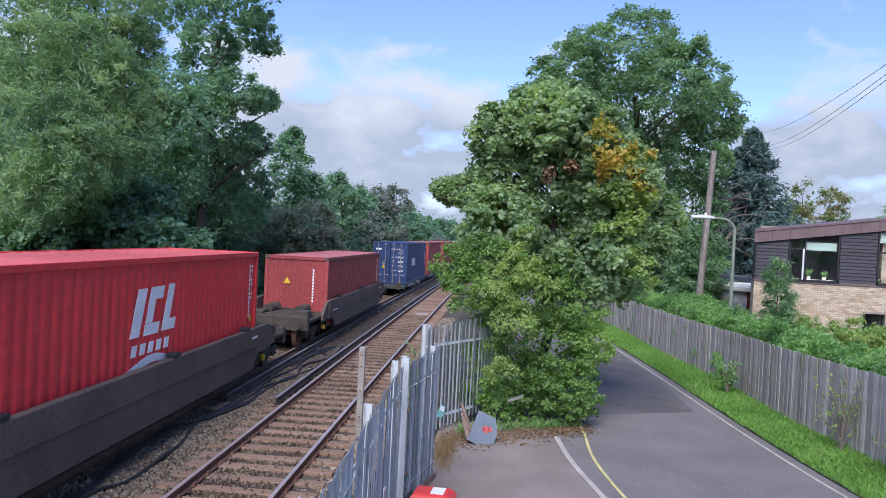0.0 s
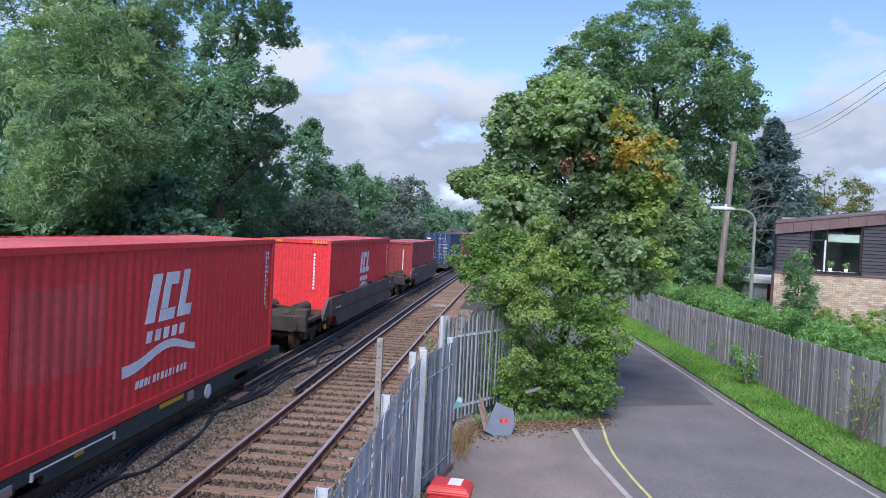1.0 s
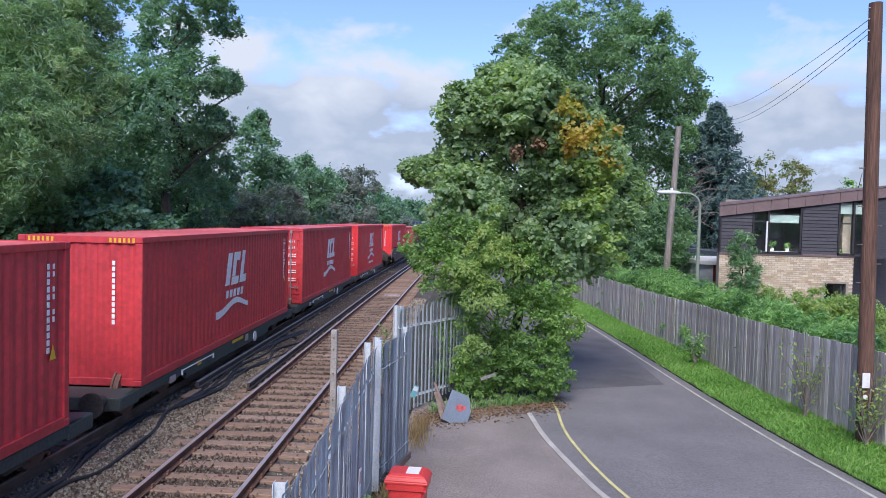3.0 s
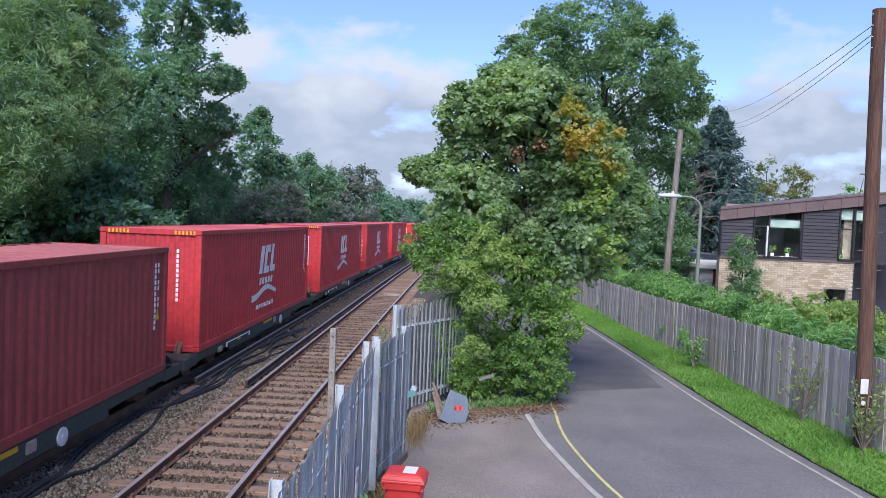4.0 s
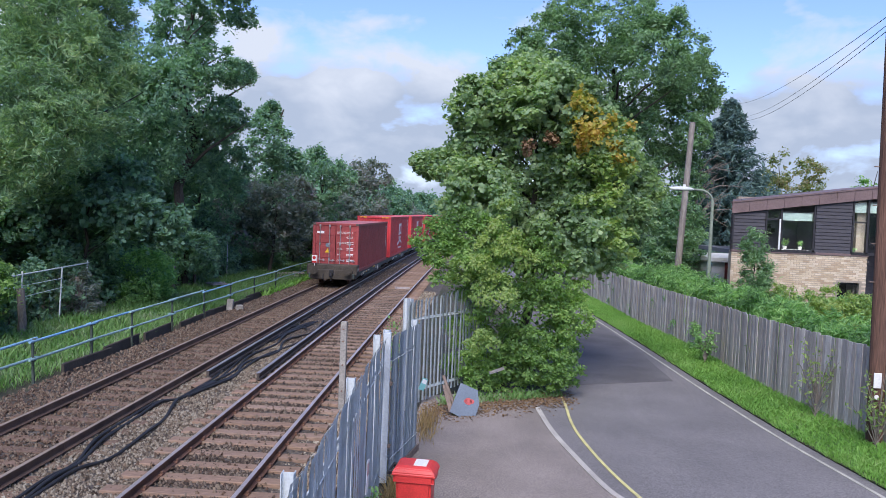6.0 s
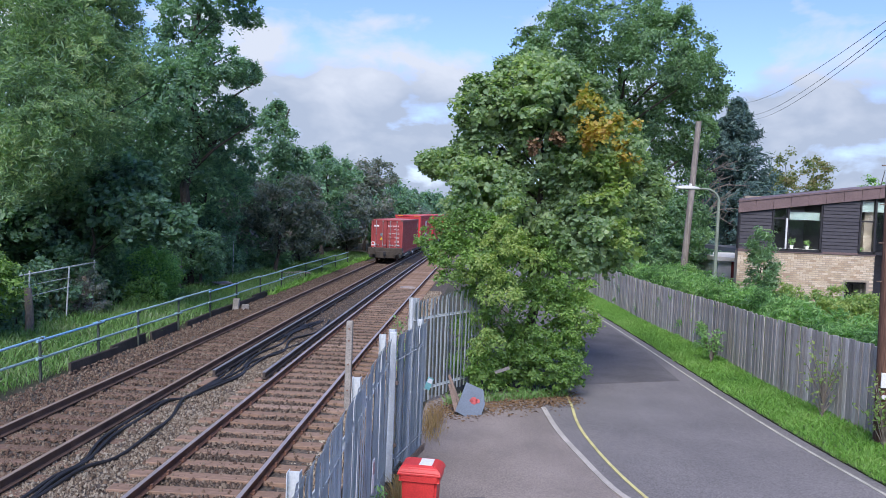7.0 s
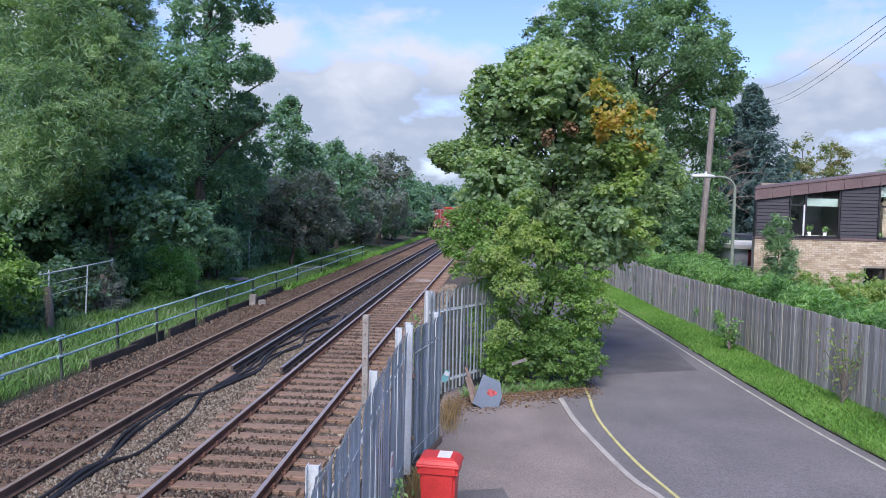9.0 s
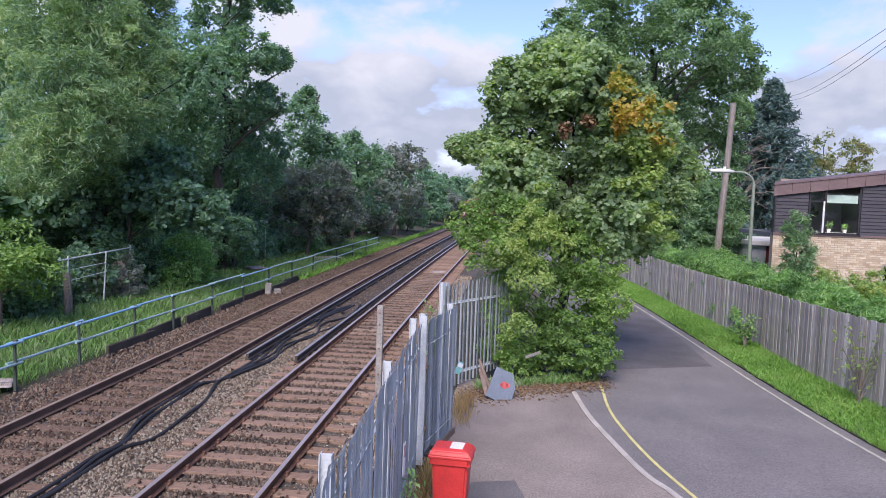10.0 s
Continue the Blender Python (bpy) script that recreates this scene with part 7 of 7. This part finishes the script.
def railing():
    th = tagged(empty("tube_railing"), "low two-rail tube railing with chalky blue paint beside the far track", "railing")
    ys = [9.0, 11.9, 14.6, 16.95, 19.63, 21.98, 24.94, 27.91, 30.92, 34.35, 37.95, 43.16, 47.4, 51.6, 56]
    rng = random.Random(4)
    for i, y in enumerate(ys):
        p = along(FAR_X, -2.6, y)
        bm = bmesh.new()
        box(bm, -0.028, 0.028, -0.022, 0.022, 0, 1.06, 0.005)
        ob = part("post", bm, M["rail_post"], th)
        ob.matrix_basis = pose(p.x, p.y, -0.30, rng.uniform(-1.5, 1.5), rng.uniform(-1.5, 1.5), 0)
        if i < len(ys) - 1:
            for z, h0 in ((0.72, 0), (0.28, 0)):
                a, b = along(FAR_X, -2.6, y - 0.22, z + rng.uniform(-0.03, 0.03)), along(FAR_X, -2.6, ys[i + 1] + 0.18, z + rng.uniform(-0.03, 0.03))
                dx = 0.035 if i % 2 else -0.035
                bm = bmesh.new()
                cyl(bm, a + Vector((dx, 0, 0)), b + Vector((dx, 0, 0)), 0.031, n=10)
                part("rail", bm, M["pipe_blue"] if (i < 5 or i in (7,)) and z > 0.5 else M["pipe_pale"], th)
        for z in (0.72, 0.28):
            bm = bmesh.new()
            box(bm, -0.05, 0.05, -0.035, 0.035, z - 0.045, z + 0.045, 0.006)
            ob = part("clamp", bm, M["rail_post"], th)
            ob.matrix_basis = pose(p.x, p.y, 0)


railing()


def edge_boards():
    th = tagged(empty("edging_boards"), "dark rotten boards holding the edge of the bank", "edging")
    rng = random.Random(6)
    for y in (18.0, 20.4, 22.8, 25.4, 28.0, 30.6, 33.2, 36):
        p = along(FAR_X, -2.55 + rng.uniform(-0.1, 0.1), y)
        bm = bmesh.new()
        box(bm, -0.04, 0.04, 0, 2.3, 0, 0.30 + rng.uniform(-0.06, 0.05), 0.01)
        ob = part("board", bm, M["wag_dark"], th)
        ob.matrix_basis = pose(p.x, p.y, -0.36, 0, rng.uniform(-6, 6), line_turn(y) + rng.uniform(-4, 4))


edge_boards()


def lump(name, label, category, x, y, z, sx, sy, sz, material, seed, rot=0):
    bm = bmesh.new()
    box(bm, -sx, sx, -sy, sy, 0, sz * 2, min(sx, sy, sz) * 0.25)
    rng = random.Random(seed)
    for v in bm.verts:
        v.co += Vector((rng.uniform(-1, 1) * sx, rng.uniform(-1, 1) * sy, rng.uniform(-1, 1) * sz)) * 0.12
    ob = tagged(part(name, bm, material), label, category)
    ob.matrix_basis = pose(x, y, z, rng.uniform(-4, 4), rng.uniform(-4, 4), rot)
    return ob


lump("concrete_block", "pale concrete marker block beside the far track", "block", -9.42, 29.9, -0.26, 0.13, 0.16, 0.24, M["concrete"], 1, 10)
lump("concrete_block", "small square concrete block beside the far track", "block", -9.08, 30.0, -0.26, 0.13, 0.13, 0.13, M["concrete"], 2, 30)
M["slab"] = mat("slab", (0.52, 0.45, 0.42), 0.9, var=0.35, scale=3, fine=30, bump=0.3)
for i in range(9):
    lump("rubble_slab", "pale broken slab in a heap of rubble", "rubble", -11.4 + (i % 3) * 0.42, 43.0 + (i * 37 % 9) * 0.42, -0.28 + 0.07 * (i // 3), 0.42, 0.34, 0.05, M["slab"], 30 + i, i * 41)
lump("stone_slab", "pale flat stone lying in the verge", "stone", -10.3, 14.6, -0.22, 0.3, 0.22, 0.06, M["slab"], 44, 30)
for i in range(5):
    lump("rubble_slab", "pale sheet dumped under the trees", "rubble", -13.6 + i * 0.35, 36.5 + (i % 2) * 0.8, -0.12 + i * 0.05, 0.5, 0.4, 0.03, M["slab"], 60 + i, i * 33)


def site_fence():
    """A leaning mesh panel on tubes."""
    th = tagged(empty("mesh_fence_panel"), "grey tube and wire mesh fence panel among nettles", "fence")
    x, ya, yb = -13.2, 21.3, 26.2
    for nm, p, q, r in (("top_tube", (x, ya, 1.66), (x - 0.1, yb, 1.76), 0.024), ("upright", (x, 22.0, -0.2), (x, 22.05, 1.78), 0.024), ("upright", (x, 24.1, -0.2), (x - 0.02, 24.3, 1.72), 0.024), ("upright", (x - 0.1, 26.0, -0.2), (x - 0.1, 26.1, 1.84), 0.024), ("mid_tube", (x, ya, 1.32), (x, 24.3, 1.38), 0.012), ("mid_tube", (x, 22.0, 1.0), (x, 24.3, 1.08), 0.012)):
        bm = bmesh.new(); cyl(bm, p, q, r, n=8)
        part(nm, bm, M["galv"], th)
    bm = bmesh.new()
    for k in range(34):
        y = ya + 0.1 + k * 0.14
        box(bm, x - 0.06, x - 0.058, y, y + 0.002, -0.1, 1.66)
    for k in range(12):
        box(bm, x - 0.06, x - 0.058, ya, yb, 0.0 + k * 0.14, 0.002 + k * 0.14)
    part("mesh", bm, M["galv_rust"], th)


site_fence()


def rough_post(x, y, h, r, seed, label):
    th = tagged(empty("fence_post", x, y, -0.3), label, "post")
    bm = bmesh.new()
    rng = random.Random(seed)
    tube(bm, [(0, 0, 0), (0.03, 0.0, h * 0.5), (rng.uniform(-0.06, 0.06), 0, h + 0.3)], [r * 1.1, r, r * 0.9], 9)
    part("shaft", bm, M["bark_pale"], th)


rough_post(-13.0, 21.7, 1.30, 0.12, 1, "rough old timber post by the mesh fence")
rough_post(-13.3, 33.8, 1.35, 0.08, 2, "short grey timber post among the shrubs")
rough_post(-13.3, 36.5, 1.2, 0.07, 3, "short grey timber post among the shrubs")
rough_post(-13.4, 25.8, 1.3, 0.16, 4, "ivy-grown stump with dry creeper")
th = tagged(empty("hoop_rail"), "grey bent tube hoop under the trees", "rail")
bm = bmesh.new()
tube(bm, [(-13.2, 41.2, -0.2), (-13.2, 41.2, 2.0), (-13.3, 41.1, 2.18), (-13.5, 40.9, 2.2), (-14.1, 40.4, 2.2)], 0.025, 8)
part("tube", bm, M["galv"], th)


def on_left_verge(rng):
    y = 10 + 60 * rng.random() ** 1.5
    d = -2.75 - 3.4 * rng.random() ** 0.9
    x = line_x(FAR_X, y) + d
    return (x, y, ground_height(x, y))


blades("grass_bank", "long rough grass on the bank beyond the railing", M["grass_left"], 60000, 12, on_left_verge, (0.08, 0.42), 0.012, 0.45)
blades("weeds", "low weeds along the far edge of the track", M["grass"], 9000, 14, lambda r: (lambda y: (line_x(FAR_X, y) - 2.2 - 0.5 * r.random() ** 2, y, -0.30))(35 + 90 * r.random()), (0.1, 0.45), 0.03, 0.5)
blades("dry_grass", "dry straw-coloured grass at the foot of the gate", M["dry_grass"], 500, 15, lambda r: (-0.70 + r.normal(0, 0.12), 14.9 + r.normal(0, 0.5), ROAD_Z), (0.10, 0.48), 0.006, 0.3)
blades("dry_grass", "dry straw-coloured grass at the foot of the palisade fence", M["dry_grass"], 1500, 16, lambda r: (-1.06 + abs(r.normal(0, 0.10)), 8.2 + 3.4 * r.random(), ROAD_Z), (0.1, 0.5), 0.005, 0.35)
blades("weeds", "green weeds along the thicket's foot", M["grass_left"], 900, 17, lambda r: (lambda u: (-0.5 + 2.9 * u, 16.7 + 1.4 * u + abs(r.normal(0, 0.35)), ROAD_Z))(r.random()), (0.05, 0.25), 0.014, 0.6)


def litter():
    rng = np.random.default_rng(18)
    n = 2600
    u = rng.random(n)
    P = np.stack([-0.7 + 3.2 * u + rng.normal(0, 0.15, n), 16.3 + 1.9 * u + rng.normal(0, 0.45, n), np.full(n, ROAD_Z + 0.018)], 1)
    tagged(leaves_mesh("leaf_litter", P, np.tile((0, 0, 1.0), (n, 1)) + rng.normal(0, 0.25, (n, 3)), 0.07, M["dry_leaf"], None, rng), "brown fallen leaves along the apron's edge", "leaves", kind="stuff")


litter()
# plants under the left-hand trees
hedge_run("nettle_bank", "dark nettles and brambles under the trees", [(-14.2, 14), (-14.2, 22), (-14.4, 30), (-14.2, 40), (-13.2, 52)], 1.7, 0.8, "lf_wood", 101, 0.17, 5, category="bush")
hedge_run("undergrowth", "deep dark undergrowth behind the bank", [(-19.5, 12), (-18.5, 22), (-17.5, 32), (-17.0, 44), (-16.0, 60), (-15, 80)], 4.2, 1.5, "lf_wood", 102, 0.36, 5, category="bush")
hedge_run("undergrowth", "deep dark undergrowth at the wood's near end", [(-24, 6), (-22, 16), (-21, 26)], 8.5, 2.0, "lf_wood", 107, 0.30, 5, category="bush")
hedge_run("undergrowth", "deep dark undergrowth under the tall trees", [(-27, 14), (-26, 30), (-24, 50), (-22, 80), (-18, 110), (-12, 140), (-4, 165)], 6.5, 2.4, "lf_wood", 103, 0.62, 5, category="bush")
tree("ivy_bush", "rounded bright ivy bush among the shrubs", (-13.0, 30.2, -0.3), (-13.0, 30.2, 1.2), 0.05, [(-13.0, 30.2, 0.9, 1.0, 1.0, 0.95), (-13.0, 31.2, 0.7, 0.8, 0.8, 0.8), (-12.9, 29.4, 0.5, 0.7, 0.7, 0.6)], 0.12, "lf_hedge", 104, nl=5, spread=0.7, category="bush")
tree("ivy_stump", "brown and green creeper over an old stump", (-13.3, 25.8, -0.3), (-13.3, 25.8, 0.9), 0.08, [(-13.3, 25.8, 0.9, 0.4, 0.4, 0.6), (-13.3, 25.8, 0.2, 0.5, 0.5, 0.5)], 0.1, "lf_grey", 105, nl=4, spread=0.4, category="bush")
tree("shrub", "pale green rounded shrub by the mesh fence", (-13.4, 19.2, -0.3), (-13.4, 19.2, 1.8), 0.07, [(-13.6, 19.4, 1.9, 1.0, 1.0, 0.9), (-13.3, 19.8, 1.4, 0.9, 0.9, 0.8), (-14.2, 18.6, 2.1, 1.2, 1.0, 1.0)], 0.12, "lf_ivy", 106, nl=6, spread=0.9, category="bush")

# ---------------------------------------------------------------- cables and bits on the ballast


def cable(pts, label, r=0.032):
    sm = smooth_line([(x, y) for x, y in pts], 5)
    bm = bmesh.new()
    tube(bm, [(x, y, -0.155 + 0.02 * math.sin(i * 0.7)) for i, (x, y) in enumerate(sm)], r, 8)
    tagged(part("cable", bm, M["cable"]), label, "cable", "cables between the tracks")


A_ = [(-6.02, 6.0), (-6.10, 9.4), (-6.10, 10.62), (-6.06, 11.55), (-6.30, 12.73), (-6.40, 14.22), (-6.30, 15.38), (-6.02, 15.95), (-5.95, 17.39), (-6.10, 19.77), (-6.10, 21.94), (-5.86, 25.32), (-5.55, 27.5)]
B_ = [(-5.80, 6.0), (-5.92, 9.36), (-5.90, 11.1), (-5.66, 11.9), (-5.64, 13.21), (-5.74, 14.37), (-6.0, 15.7), (-5.86, 16.81), (-5.63, 17.77), (-5.60, 19.74), (-5.40, 21.6), (-5.0, 23.5)]
cable(A_, "thick black cable lying on the ballast between the tracks")
cable([(x + 0.09 + 0.05 * math.sin(i * 1.7), y + 0.05) for i, (x, y) in enumerate(A_)], "thick black cable lying on the ballast between the tracks")
cable(B_, "thick black cable snaking to the third rail")
cable([(-5.9, 16.0), (-5.55, 18.0), (-5.75, 19.6), (-5.35, 21.4), (-5.55, 23.2), (-5.1, 25.2), (-5.2, 27.6)], "thick black cable looped between the third rails")
cable([(-6.0, 16.2), (-5.75, 18.4), (-5.9, 20.4), (-5.7, 22.6), (-5.8, 24.4), (-5.45, 27.0)], "thick black cable looped between the third rails")
cable([(-6.05, 25.8), (-5.75, 26.2), (-5.4, 25.6)], "short black link between the third rails", 0.04)
ob = lump("white_board", "short white board caught in the thicket", "board", 0.62, 17.3, 0.42, 0.17, 0.012, 0.035, M["concrete"], 73, 10)
ob.matrix_basis = pose(0.78, 17.55, 0.36, 0, -20, 8)
lump("trough_lid", "orange-brown timber ramp at the third rail's end", "board", -6.03, 17.2, -0.20, 0.09, 0.42, 0.05, M["sleeper"], 71, 0)
lump("trough_lid", "pale slab lying by the near track", "slab", -3.55 + 0.1, 40.5, -0.2, 0.35, 0.25, 0.06, M["slab"], 72, 20)


def rail_clips():
    """Chairs that hold the near track's rails to the sleepers."""
    bm = bmesh.new()
    box(bm, -0.09, 0.09, -0.07, 0.07, 0.0, 0.035, 0.008)
    box(bm, 0.045, 0.085, -0.03, 0.03, 0.03, 0.065, 0.006)
    box(bm, -0.085, -0.045, -0.03, 0.03, 0.03, 0.065, 0.006)
    me = shared_piece("rail_chair", bm, M["rust"])
    th = tagged(empty("rail_chairs"), "rusty iron chairs along the near rails", "rail chairs", kind="structure")
    for side in (-1, 1):
        for k in range(60):
            y = 7.06 + k * 0.60
            p = along(NEAR_X, side * 0.7525, y)
            ob = new("rail_chair", me)
            ob.parent = th
            ob.matrix_basis = pose(p.x, p.y, -0.152, 0, 0, line_turn(y))


rail_clips()


def brickwork(wall, x0, x1, z0, z1, hole):
    """Stretchers laid on the front of the house; the 300 nearest the gable are pieces of their own."""
    bm = bmesh.new()
    box(bm, 0.0, 0.213, -0.006, 0.02, 0.0, 0.064)
    me = shared_piece("brick", bm, M["brick_face"])
    rest, rng, single, row, z = [], random.Random(15), 0, 0, z1 - 0.072
    while z > z0:
        x = x0 - (0.1125 if row % 2 else 0.0)
        while x < x1 - 0.1:
            a, b = max(x, x0), min(x + 0.210, x1)
            if not (hole[0] < b + 0.02 and a - 0.02 < hole[1] and hole[2] < z + 0.064 and z < hole[3]):
                if z > 1.0 and b < x0 + 2.9 and single < 300:
                    ob = new("brick", me)
                    ob.parent, ob.matrix_basis = wall, pose(a, HY - rng.uniform(0, 0.003), z) @ Matrix.Diagonal(((b - a) / 0.213, 1, 1, 1))
                    single += 1
                else:
                    rest.append((a, b, z))
            x += 0.225
        z -= 0.075
        row += 1
    V, F = [], []
    for k, (a, b, z) in enumerate(rest):
        V += [(x, y, q) for x in (a, b) for y in (HY - 0.007, HY + 0.02) for q in (z, z + 0.064)]
        F += [[k * 8 + i for i in f] for f in ((0, 4, 5, 1), (2, 3, 7, 6), (0, 1, 3, 2), (4, 6, 7, 5), (1, 5, 7, 3), (0, 2, 6, 4))]
    tagged(raw_mesh("brick_rest", V, F, M["brick_rest"], wall), kind="stuff")


brickwork(FRONT_WALL, 9.58, 14.45, -0.3, 3.02, (13.45, 14.22, 0.95, 2.05))
sleepers(NEAR_X, "near_sleepers", "row of brown timber sleepers in the near track", M["sleeper"], 7.06, 110, 0.60, -0.150)
sleepers(FAR_X, "far_sleepers", "row of dark timber sleepers half buried in ballast", M["sleeper_dark"], 6.0, 90, 0.62, -0.185)
motions()
